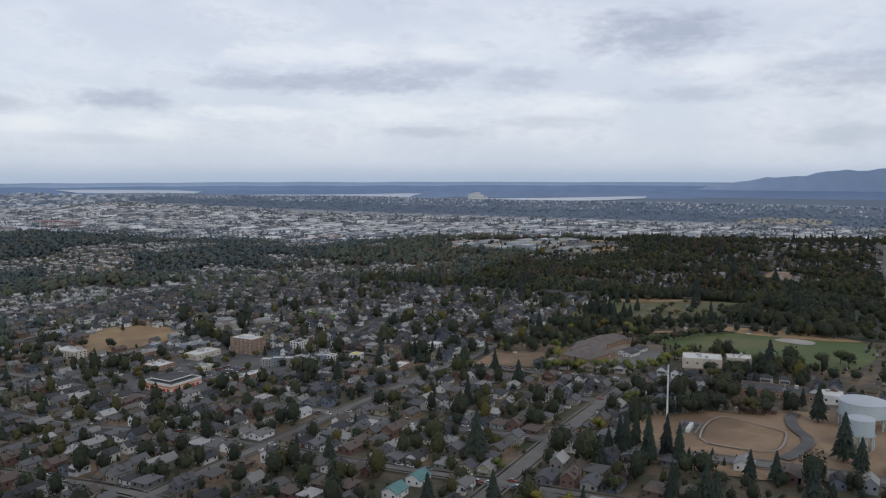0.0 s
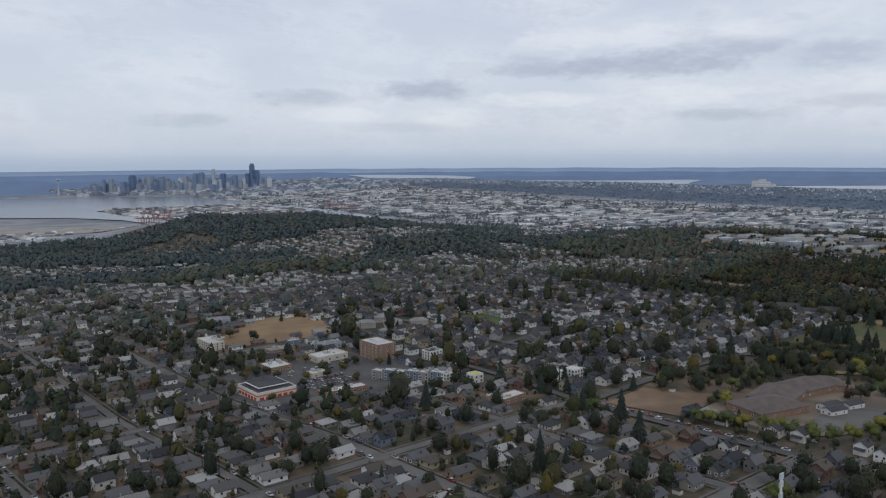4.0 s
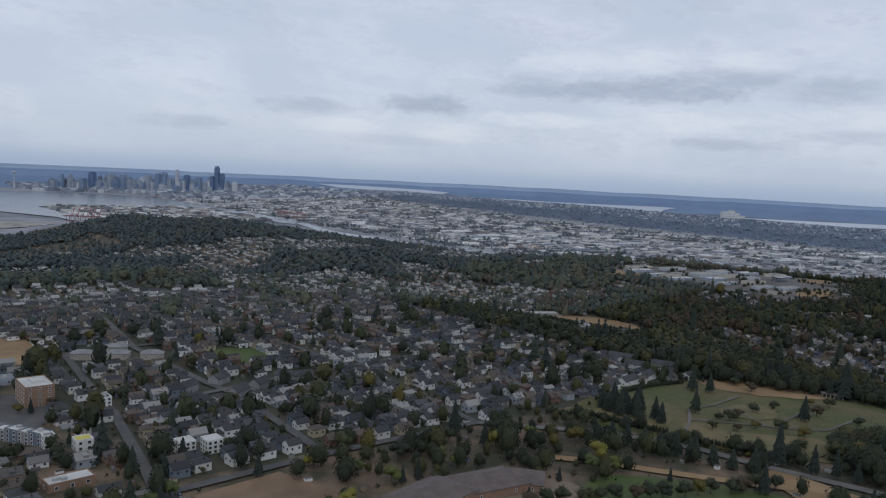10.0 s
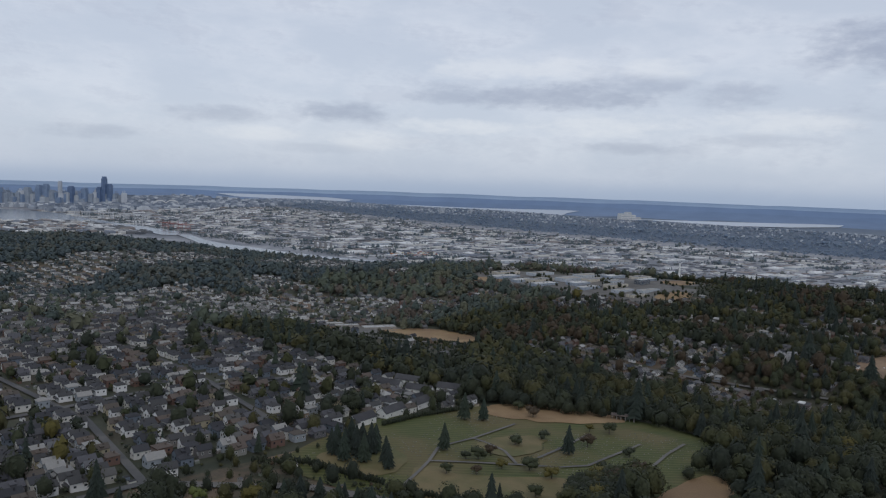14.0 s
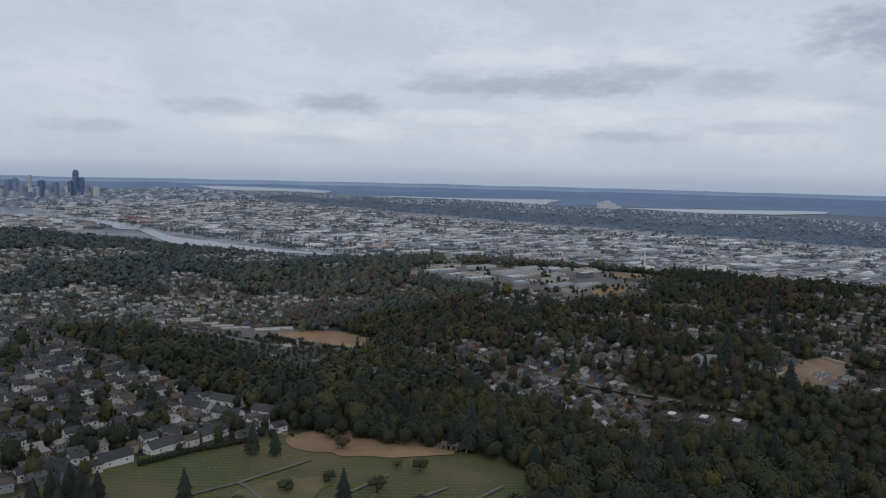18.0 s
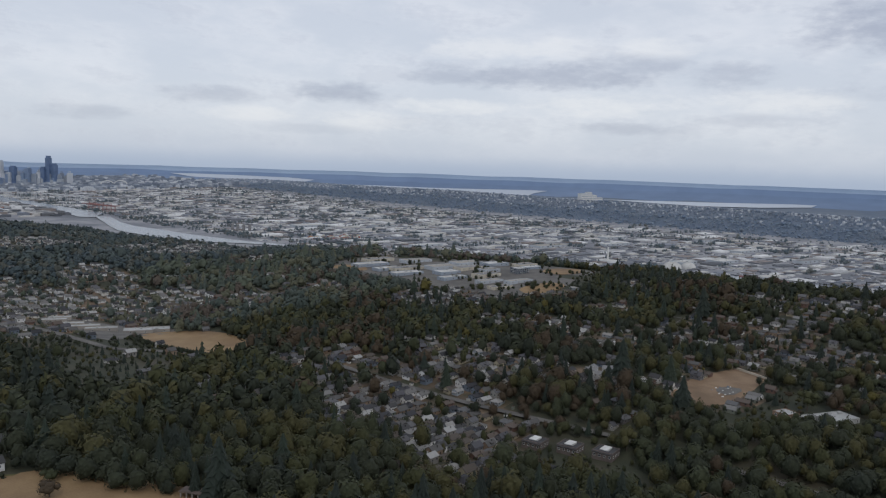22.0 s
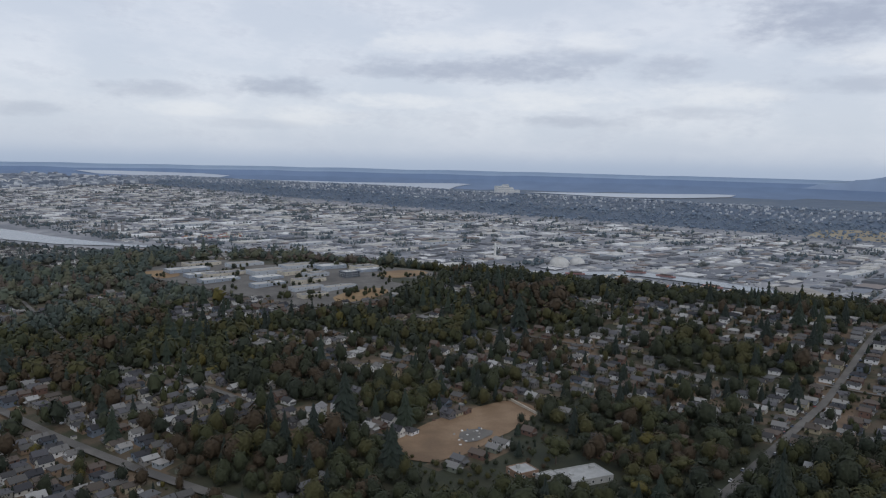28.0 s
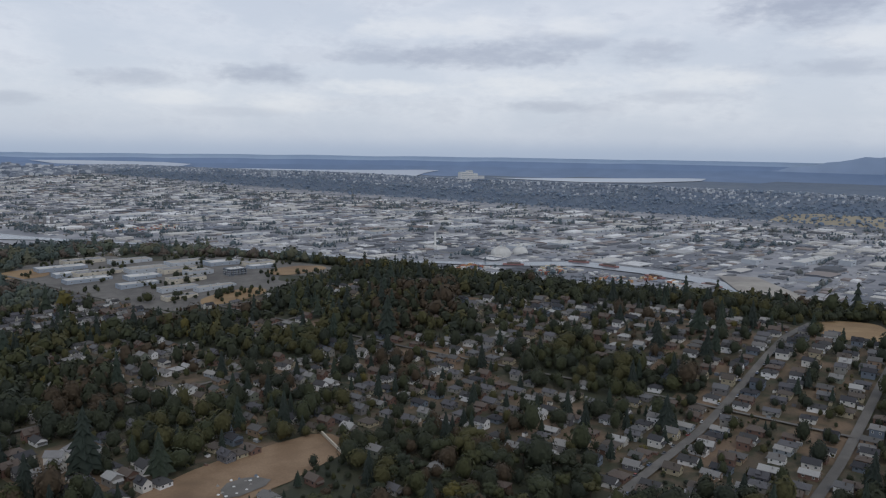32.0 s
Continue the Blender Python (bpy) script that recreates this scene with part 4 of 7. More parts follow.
def crown(seed, leaves, leaf, lean=0.0, top=1.0, m=0):
    """A crown about 1 wide and 1 high without a trunk: a lumpy core under ragged leaf clumps. top: below 1 it narrows upwards."""
    rnd = random.Random(seed)
    s = Shape()
    bumps = [(Vector((rnd.gauss(0, 1), rnd.gauss(0, 1), rnd.gauss(0.25, 0.8))).normalized(), rnd.uniform(0.10, 0.34)) for _ in range(8)]

    def at(d, r):
        z = 0.50 + d.z * r * 1.12
        k = 1 - (1 - top) * max(0, z - 0.35) / 0.6
        return Vector((d.x * r * k + lean * z, d.y * r * k, z))

    def reach(d):
        return 0.34 + max(w * max(0.0, d.dot(b)) ** 5 for b, w in bumps) * 0.72

    v, f = ico((0, 0, 0), 1.0, rnd, 1.0)
    s.v, s.t = [tuple(at(Vector(p).normalized(), reach(Vector(p).normalized()) * rnd.uniform(0.80, 0.97))) for p in v], list(f)
    s.m = [m] * len(s.t)
    for k in range(leaves):
        cz = 1 - 1.75 * (k + 0.5) / leaves
        a = k * 2.39996 + rnd.uniform(-.35, .35)
        cr = math.sqrt(max(0.0, 1 - cz * cz))
        d = Vector((cr * math.cos(a), cr * math.sin(a), cz))
        p = at(d, reach(d) * rnd.uniform(0.88, 1.08))
        e = Matrix.Rotation(rnd.uniform(0, 6.28), 3, d) @ (d.orthogonal().normalized() + d * rnd.uniform(-.4, .4)) * leaf * rnd.uniform(0.6, 1.1)
        g = (d.cross(e).normalized() + d * rnd.uniform(-.4, .4)) * leaf * rnd.uniform(0.6, 1.1)
        s.poly([p - e * 0.5 - g * 0.3, p + e * 0.5 - g * 0.3, p + g * 0.6], m)
    return s


FOREST = [crown(11, 150, 0.125), crown(12, 150, 0.125, 0.06, 0.8), crown(13, 152, 0.12, 0.0, 0.68), crown(14, 146, 0.13, -0.05), conifer(15, 12, 6, False), conifer(16, 11, 7, False)]
FARTREE = [crown(21, 18, 0.36), crown(22, 18, 0.36, 0.05, 0.6), crown(23, 20, 0.34, 0.0, 0.45), crown(24, 16, 0.36, -0.05), conifer(25, 5, 4, False), conifer(26, 5, 4, False)]
NORTHTREE = [crown(61, 7, 0.45), crown(62, 8, 0.45, 0.05, 0.6), crown(63, 7, 0.45, 0.0, 0.5), crown(64, 8, 0.45, -0.05), conifer(65, 3, 4, False), conifer(66, 3, 4, False)]


def tree_rows(x, y, size, pine_share, rnd, tints=(0, 1)):
    n = len(x)
    z = ground(x, y)
    pine = rnd.random(n) < pine_share
    shape = np.where(pine, rnd.integers(4, 6, n), rnd.integers(0, 4, n))
    h = np.where(pine, rnd.uniform(8, 15.5, n), rnd.uniform(5.0, 9.4, n)) * size
    w = np.where(pine, h * rnd.uniform(0.8, 1.25, n), (rnd.uniform(3.4, 6.8, n) + h * 0.14) * size ** 0.75)
    tint = np.clip(rnd.uniform(tints[0], tints[1], n), 0, 0.999)
    return np.column_stack([x, y, z, rnd.uniform(0, 6.28, n), w, w, h, tint, shape])


cell = 6.1
TX, TY = np.meshgrid(np.arange(90, 1580, cell), np.arange(-190, 1900, cell))
TX = (TX + R.uniform(-2.9, 2.9, TX.shape)).ravel()
TY = (TY + R.uniform(-2.9, 2.9, TY.shape)).ravel()
wd = woods(TX, TY)
keep = (R.random(len(TX)) < np.where(wd > 0.6, wd, np.where((TX > 362) & (TX < 712) & (TY > 196) & (TY < 640), np.where(TY < 320, 0.40, 0.30), wd * 0.98))) & open_ground(TX, TY) & (road_gap(TX, TY) > 1.6) & off_houses(TX, TY) & off_sites(TX, TY)
keep &= (TY > -110) | (TX > 1000)
keep &= ~((TX > 330) & (TX < 900) & (TY < 20)) | (R.random(len(TX)) < 0.35)
# out of the cone that the walk looks into: far west and north-west
keep &= (TY < 500) | (TX > 60 + (TY - 500) * 0.16)
TX, TY, wd = TX[keep], TY[keep], wd[keep]
size = np.where(wd > 0.6, R.choice([0.75, 0.95, 1.1, 1.3, 1.5], len(TX)) * R.uniform(0.85, 1.15, len(TX)) * (0.8 + 0.4 * wave(TX, TY, 24, 6.0)), R.choice([0.6, 0.8, 1.0, 1.2, 1.45], len(TX)) * R.uniform(0.85, 1.1, len(TX)))
share = np.where(wave(TX, TY, 46, 3.0) > 0.64, np.where(wd > 0.6, 0.24, 0.15), np.where(wd > 0.6, 0.05, 0.06))
share = np.where((TX > 1000) & (wd < 0.6), 0.20, share)
rows = tree_rows(TX, TY, size, share, R)
rows[:, 4:6] *= np.where((wd > 0.6) & (rows[:, 8] < 4), 1.15, 1.0)[:, None]
# low growth on the side of the open grounds that the walk looks across
low_edge = np.zeros(len(TX), bool)
for dx, dy in ((6, 9), (12, 18), (18, 27), (25, 38)):
    for poly in (OVAL, DEPOT, CAMPUS, DIRTLOT, BLUFFFIELD, WESTFIELD, PINK, SCHOOL, SCHOOLFIELD, BALLFIELD):
        low_edge |= inside(TX + dx, TY + dy, poly)
for k in (12, 24, 38, 52, 66, 80, 94):
    for poly in (OVAL, DEPOT):
        low_edge |= inside(TX + k * 0.73, TY + k * 0.68, poly)
for k in (108, 122, 136):
    low_edge |= inside(TX + k * 0.77, TY + k * 0.64, OVAL)
rows[low_edge, 4:7] *= 0.38
west = (wd < 0.6) & (TX < 362)
rows[west, 4:7] *= R.choice([0.62, 0.78, 0.9, 1.05], int(west.sum()))[:, None]
rows[:, 7] = np.where((wd > 0.6) & (R.random(len(rows)) < 0.7), np.clip(wave(TX, TY, 15, 8.0) * 0.8 + R.uniform(0, 0.12, len(rows)), 0, 0.88), rows[:, 7])
# patches of browned, yellowing and dark wood
tone = wave(TX, TY, 34, 5.0)
hue = np.where(tone > 0.66, 0.72, np.where(tone < 0.30, R.choice([0.32, 0.52, 0.82], len(rows)), np.where((tone > 0.44) & (tone < 0.54), R.choice([0.02, 0.22, 0.62], len(rows)), 0.0)))
rows[:, 7] = np.where((hue > 0) & (R.random(len(rows)) < 0.75), hue + 0.02, rows[:, 7])
for poly in AUTUMN:
    rows[:, 7] = np.where(inside(TX, TY, poly) & (R.random(len(rows)) < 0.62), R.choice([0.74, 0.74, 0.54, 0.04], len(rows)), rows[:, 7])
olive = inside(TX, TY, OLIVE) & (R.random(len(rows)) < 0.65)
rows[:, 7] = np.where(olive, R.choice([0.54, 0.34, 0.84, 0.14], len(rows)), rows[:, 7])
browned = ~np.logical_or.reduce([inside(TX, TY, p) for p in AUTUMN]) & (rows[:, 7] >= 0.7) & (rows[:, 7] < 0.8) & ((tone < 0.66) | (TX < 850) | (R.random(len(rows)) < 0.35))
rows[:, 7] = np.where(browned, R.choice([0.03, 0.23, 0.43, 0.63], len(rows)), rows[:, 7])
rows[:, 7] = np.where((rows[:, 7] >= 0.9) & (R.random(len(rows)) < 0.7), 0.42, rows[:, 7])
yards = (wd < 0.6) & ((TX > 330) & (TY > 190) | (TX > 690))
rows[yards, 4:7] *= (np.where(TY[yards] > 560, 0.75, 1.0) * R.choice([0.5, 0.62, 0.75, 0.95, 1.25], int(yards.sum())))[:, None]
thin = (TY > 560) & (R.random(len(TX)) < np.where(wd > 0.6, 0.40, 0.30))
rows[TY > 560, 4:6] *= 1.22
rows[(TY > 850) & (TX > 1050), 4:7] *= 0.8
TX, TY, rows, wd = TX[~thin], TY[~thin], rows[~thin], wd[~thin]
near = (TY < 235) & (TX < 1250) | (TX < 1420) & (TY < 150)
is_pine = rows[:, 8] >= 4
# the nearest trees stand singly: yards and lawns along the walk
single = (((TX > 195) & (TX < 330) & (TY > 62) & (TY < 200)) | ((TX > 330) & (TX < 560) & (TY > 95) & (TY < 215)) | ((TX > 905) & (TX < 1000) & (TY > 90) & (TY < 190))
          | ((TX > 1000) & (TX < 1180) & (TY > -20) & (TY < 70))) & (R.random(len(TX)) < 0.36)
pick = np.nonzero(single)[0][:140]
lone = np.zeros(len(TX), bool)
lone[pick] = True
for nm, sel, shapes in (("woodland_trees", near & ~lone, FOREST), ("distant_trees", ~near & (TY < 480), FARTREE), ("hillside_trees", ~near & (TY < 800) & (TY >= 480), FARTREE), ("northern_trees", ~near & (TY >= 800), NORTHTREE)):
    # the two farther stands, conifers too, use the haze-tinted leaf colours
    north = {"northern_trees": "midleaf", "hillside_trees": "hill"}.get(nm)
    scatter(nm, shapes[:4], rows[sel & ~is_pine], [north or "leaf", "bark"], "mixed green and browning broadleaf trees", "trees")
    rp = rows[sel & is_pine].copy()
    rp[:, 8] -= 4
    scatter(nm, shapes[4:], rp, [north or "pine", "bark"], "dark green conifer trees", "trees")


def split_mesh(shape, name, m, mat):
    v, t, mm = shape.arrays()
    t = t[mm == m]
    used, inv = np.unique(t, return_inverse=True)
    return fast_mesh(name, v[used], inv.reshape(-1, 3), [mat])


TREEKIT = []
for k in range(8):                               # 0 to 3 broadleaf, 4 and 5 conifer, 6 and 7 yellow-green broadleaf
    s = conifer(40 + k, 15, 8) if k in (4, 5) else broadleaf(40 + k, 6, 300, 0.12)
    TREEKIT.append((split_mesh(s, "trunk", 1, "bark"), split_mesh(s, "crown", 0, "leaf_one" if k < 4 else ("leaf_lime" if k > 5 else "pine_one")), k in (4, 5)))


def tree(x, y, w, h, k, group="trees near the walk", label="", yaw=0.0, name=""):
    tk, cr, pine = TREEKIT[k]
    t = thing(name or ("conifer" if pine else "tree"), x, y, label or ("dark green pointed conifer among houses" if pine else "leafy green broadleaf tree among houses"), "tree", group, yaw=yaw)
    t.scale = (w, w, h)
    part("trunk", tk, t)
    part("crown", cr, t)
    return t


for i in np.nonzero(lone)[0]:
    r = rows[i]
    lime = r[8] < 4 and i % 4 == 0 and r[0] < 560
    tree(r[0], r[1], r[4], r[6], 6 + i % 2 if lime else int(r[8]), label="yellow-green broadleaf tree among houses" if lime else "", yaw=math.degrees(r[3]))

# ---- houses ----
def house_shapes(w, d, h, rise, hip, porch, dormer):
    """Parts of a small house: body, roof, chimney, door, windows with frames."""
    P = {}
    s = Shape().box(-w / 2, -d / 2, -1.5, w / 2, d / 2, h)
    if not hip:
        for y in (-d / 2, d / 2):
            s.poly([(-w / 2, y, h), (w / 2, y, h), (0, y, h + rise)])
    P["wall"] = s
    o = 0.3
    s = Shape()
    e = h - o * rise / (w / 2)
    if hip:
        ry = max(0.1, d / 2 - w / 2)
        c = [(-w / 2 - o, -d / 2 - o), (w / 2 + o, -d / 2 - o), (w / 2 + o, d / 2 + o), (-w / 2 - o, d / 2 + o)]
        a, b = (0, -ry, h + rise), (0, ry, h + rise)
        q = [(x, y, e) for x, y in c]
        s.poly([q[0], q[1], a]).poly([q[1], q[2], b, a]).poly([q[2], q[3], b]).poly([q[3], q[0], a, b]).poly(q[::-1])
        for i in range(4):
            (ax, ay), (bx, by) = c[i], c[(i + 1) % 4]
            s.poly([(ax, ay, e - 0.16), (bx, by, e - 0.16), (bx, by, e), (ax, ay, e)])
    else:
        y0, y1 = -d / 2 - o, d / 2 + o
        for sx in (-1, 1):
            x = sx * (w / 2 + o)
            s.poly([(x, y0, e), (x, y1, e), (0, y1, h + rise + 0.02), (0, y0, h + rise + 0.02)])
            s.poly([(x, y0, e - 0.17), (x, y1, e - 0.17), (0, y1, h + rise - 0.15), (0, y0, h + rise - 0.15)])
            s.poly([(x, y0, e - 0.17), (x, y1, e - 0.17), (x, y1, e), (x, y0, e)])
            for y in (y0, y1):
                s.poly([(x, y, e - 0.17), (0, y, h + rise - 0.15), (0, y, h + rise + 0.02), (x, y, e)])
    if dormer:
        zb = h + rise * 0.15
        s.box(w * 0.1, -0.8, zb - 0.6, w / 2 - 0.1, 0.8, zb + rise * 0.42)
        s.poly([(0, -1.0, zb + rise * 0.8), (w / 2 + 0.1, -1.0, zb + rise * 0.42), (w / 2 + 0.1, 1.0, zb + rise * 0.42), (0, 1.0, zb + rise * 0.8)])
    if porch:
        s.poly([(-w * 0.42, -d / 2 - 1.2, h * 0.56), (w * 0.42, -d / 2 - 1.2, h * 0.56), (w * 0.42, -d / 2 + 0.02, h * 0.72), (-w * 0.42, -d / 2 + 0.02, h * 0.72)])
        s.poly([(-w * 0.42, -d / 2 - 1.2, h * 0.50), (w * 0.42, -d / 2 - 1.2, h * 0.50), (w * 0.42, -d / 2 - 1.2, h * 0.56), (-w * 0.42, -d / 2 - 1.2, h * 0.56)])
    P["roof"] = s
    P["chimney"] = Shape().box(w * 0.2, d * 0.1, h, w * 0.2 + 0.4, d * 0.1 + 0.45, h + rise + 0.4)
    win = []
    for sx in (-1, 1):
        for y in (-d * 0.28, d * 0.24):
            win.append(((sx * w / 2, y, h * 0.52), 90 * sx))
    for sy in (-1, 1):
        for x in (-w * 0.26, w * 0.26):
            win.append(((x, sy * d / 2, h * 0.52), 0 if sy < 0 else 180))
    P["windows"] = win
    P["door"] = ((0, -d / 2, 0.75), 0)
    return P


def window_shape(w=0.8, h=0.95):
    f = Shape()
    for x0, x1, z0, z1 in ((-w / 2 - .1, -w / 2, -h / 2, h / 2), (w / 2, w / 2 + .1, -h / 2, h / 2), (-w / 2 - .1, w / 2 + .1, h / 2, h / 2 + .1), (-w / 2 - .13, w / 2 + .13, -h / 2 - .12, -h / 2)):
        f.box(x0, -0.09, z0, x1, 0.02, z1)
    g = Shape().box(-w / 2, -0.04, -h / 2, w / 2, 0.01, h / 2)
    return f, g


def window_mesh(w=0.7, h=0.75):
    f, g = window_shape(w, h)
    n = len(f.v)
    f.v += g.v
    f.t += [(a + n, b + n, c + n) for a, b, c in g.t]
    f.m += [1] * len(g.t)
    return f.mesh("window", ["white", "glass"])


WINDOW_ME = window_mesh()
wf, wg = window_shape(0.7, 0.75)
FRAME_ME, PANE_ME = wf.mesh("window_frame", "white"), wg.mesh("pane", "glass")
DOOR_ME = Shape().box(-0.3, -0.06, -0.72, 0.3, 0.02, 0.6).mesh("door", "bark")
PLANS = [(4.6, 6.4, 2.1, 1.5, False, True, False), (4.8, 5.8, 3.2, 1.4, False, True, False), (5.6, 6.6, 1.9, 1.1, True, False, False),
         (4.3, 6.2, 3.0, 1.7, False, False, True), (5.0, 7.2, 1.9, 1.1, False, False, False), (4.8, 5.4, 3.4, 1.1, True, True, False)]
KITS = []
for p in PLANS:
    H = house_shapes(*p)
    KITS.append((H, H["wall"].mesh("wall", "wall_one"), H["roof"].mesh("roof", "roof_one"), H["chimney"].mesh("chimney", "bark")))
HOUSEKIT = []


def house_first(k):
    H, wall, roof, chim = KITS[k]
    e = new("house")
    part("wall", wall, e)
    part("roof", roof, e)
    part("chimney", chim, e)
    (x, y, z), a = H["door"]
    part("door", DOOR_ME, e, at=pose(x, y, z, 0, 0, a))
    for (x, y, z), a in H["windows"][:7]:
        part("pane", PANE_ME, part("window", FRAME_ME, e, at=pose(x, y, z, 0, 0, a)))
    return e


def joined_house(p):
    H = house_shapes(*p)
    s = Shape()
    for key, m in (("wall", 0), ("roof", 1), ("chimney", 1)):
        n = len(s.v)
        s.v += H[key].v
        s.t += [(a + n, b + n, c + n) for a, b, c in H[key].t]
        s.m += [m] * len(H[key].t)
    for (x, y, z), a in H["windows"]:
        c, q = math.cos(radians(a)), math.sin(radians(a))
        s.poly([(x + u * c + 0.05 * q, y + u * q - 0.05 * c, z + v) for u, v in ((-.38, -.4), (.38, -.4), (.38, .4), (-.38, .4))], 2)
    return s


nearh = (((LOT[:, 0] > 185) & (LOT[:, 0] < 330) & (LOT[:, 1] > 85) & (LOT[:, 1] < 215)) | ((LOT[:, 0] > 480) & (LOT[:, 0] < 710) & (LOT[:, 1] > 196) & (LOT[:, 1] < 258))
         | ((LOT[:, 0] > 910) & (LOT[:, 0] < 1000) & (LOT[:, 1] > 100) & (LOT[:, 1] < 200)) | ((LOT[:, 0] > 1100) & (LOT[:, 0] < 1240) & (LOT[:, 1] > -80) & (LOT[:, 1] < 60)))
idx = np.nonzero(nearh)[0]
nearh[RND.sample(list(idx), max(0, len(idx) - 125))] = False
done = 0
for x, y, a in LOT[nearh]:
    k = RND.choice((1, 3, 5, 3)) if 430 < x < 720 else RND.choice((0, 0, 1, 2, 2, 3, 4, 4))
    if len(HOUSEKIT) <= 5 and not any(kk == k for kk, _ in HOUSEKIT):
        h = house_first(k)
        h.matrix_world = pose(x, y, float(ground(x, y)) + 0.3, 0, 0, a)
        tagged(h, ("two-storey painted house with a grey gabled roof" if k in (1, 3, 5) else "small single-storey house with a shingled roof"), "house", "houses along the streets")
        HOUSEKIT.append((k, h))
    else:
        copy_thing(next(h for kk, h in HOUSEKIT if kk == k), pose(x, y, float(ground(x, y)) + 0.3, 0, 0, a))
    done += 1
rest = LOT[~nearh]
n = len(rest)
shape = np.where((rest[:, 0] > 360) & (rest[:, 0] < 720) & (rest[:, 1] < 560), R.choice([1, 3, 5], n), R.choice([0, 1, 2, 2, 3, 4, 4], n))
sc = R.uniform(0.9, 1.15, n)
hrows = np.column_stack([rest[:, 0], rest[:, 1], ground(rest[:, 0], rest[:, 1]) + 0.3, np.radians(rest[:, 2]), sc, sc, R.uniform(0.9, 1.1, n), (R.choice([0, 1, 2, 3, 4, 5, 4, 7, 7, 9, 10, 12, 12, 1, 0, 6, 3, 8, 11, 7, 9], n) + 0.5) / 13, shape])
hp = (rest[:, 0] > 360) & (rest[:, 0] < 720) & (rest[:, 1] < 640)
hrows[hp, 7] = (R.choice([0, 9, 9, 3, 7, 0, 9, 6, 8, 4, 3], hp.sum()) + 0.5) / 13
hn = hp & (rest[:, 1] > 440)
hrows[hn, 7] = (R.choice([0, 2, 9, 9, 0, 7, 3, 0, 6, 12, 4], hn.sum()) + 0.5) / 13
# houses farther north draw from paler tints, in place of haze
nh = rest[:, 1] > 600
hrows[nh, 7] = (R.choice([0, 2, 9, 8, 2, 5, 11, 9, 0, 1], nh.sum()) + 0.5) / 13
scatter("far_houses", [joined_house(p) for p in PLANS], hrows, ["wall", "roof", "glass"], "many small painted houses with shingled roofs", "houses")

# ---- the industrial valley and the ridge behind it ----
def shed_shape(kind):
    s = Shape()
    if kind == 0:
        s.box(-.5, -.5, -1, .5, .5, 1, 0, 1)
        for x, y in ((-.3, .2), (.1, -.2), (.3, .3)):
            s.box(x, y, 1, x + .07, y + .09, 1.18, 0, 1)
    elif kind == 1:
        s.box(-.5, -.5, -1, .5, .5, .8, 0, 1)
        s.poly([(-.5, -.52, .8), (.5, -.52, .8), (.5, 0, 1.1), (-.5, 0, 1.1)], 1).poly([(-.5, 0, 1.1), (.5, 0, 1.1), (.5, .52, .8), (-.5, .52, .8)], 1)
        for x in (-.5, .5):
            s.poly([(x, -.5, .8), (x, .5, .8), (x, 0, 1.1)], 0)
    else:
        s.box(-.5, -.5, -1, .5, .5, .85, 0, 1)
        s.box(-.2, -.5, .85, .5, .1, 1.25, 0, 1)
        s.box(-.42, .2, .85, -.3, .4, 1.0, 0, 1)
    return s


def keep_off_water(x, y):
    ok = ~inside(x, y, BAY)
    for (x0, y0), (x1, y1), w in zip(RIVER, RIVER[1:], WIDTHS):
        dx, dy = x1 - x0, y1 - y0
        k = np.clip(((x - x0) * dx + (y - y0) * dy) / (dx * dx + dy * dy), 0, 1)
        ok &= np.hypot(x - x0 - k * dx, y - y0 - k * dy) > w / 2 + 16
    return ok


BIGSHEDS = [(2150, 580, 70, 46, 9, "paleroof"), (2230, 170, 130, 26, 9, "paleroof"), (2150, 240, 34, 30, 12, "paleroof"), (2232, 118, 26, 24, 14, "paleroof"), (2320, 470, 90, 30, 10, "greyroof"),
            (2060, 620, 60, 34, 8, "paleroof"), (2420, 640, 120, 40, 8, "paleroof"), (2260, 900, 110, 30, 8, "paleroof"), (2080, 960, 120, 40, 8, "gravel"), (2420, 1000, 100, 36, 8, "paleroof"),
            (1830, 1120, 90, 30, 7, "paleroof"), (1760, 1330, 80, 50, 4, "redroof"), (2200, 1350, 130, 36, 8, "paleroof"), (2520, 1250, 120, 30, 8, "gravel"), (1900, 1640, 110, 50, 9, "paleroof"),
            (2300, 1800, 120, 40, 8, "paleroof"), (2600, 820, 90, 40, 8, "greyroof"), (1960, 1200, 60, 40, 7, "greyroof"), (2110, 1560, 90, 30, 8, "gravel"), (2480, 2050, 110, 40, 9, "paleroof")]
TERMINAL = [(1975, 250), (2012, 190), (1874, 78), (1806, 122), (1866, 186)]
VALLEY_TURN = radians(-8)
LIGHT_ROOFS, MID_ROOFS, DARK_ROOFS = (2, 5, 7, 10), (0, 4, 9, 8), (1, 3, 6, 11)
srows, yard_spots, tree_spots = [], [], []
rv_ = random.Random(12)


def valley_shed(x, y, w, d, h, big=False):
    close = x < 2300 and y < 900
    pool = rv_.choices((LIGHT_ROOFS, MID_ROOFS, DARK_ROOFS), ((0.40, 0.30, 0.30) if close else (0.55, 0.32, 0.13)) if big else ((0.20, 0.38, 0.42) if close else (0.40, 0.40, 0.20)))[0]
    srows.append((x, y, 5, VALLEY_TURN, w, d, h, (rv_.choice(pool) + 0.5) / 12, rv_.randrange(3), 1.0 if big else 0.0))


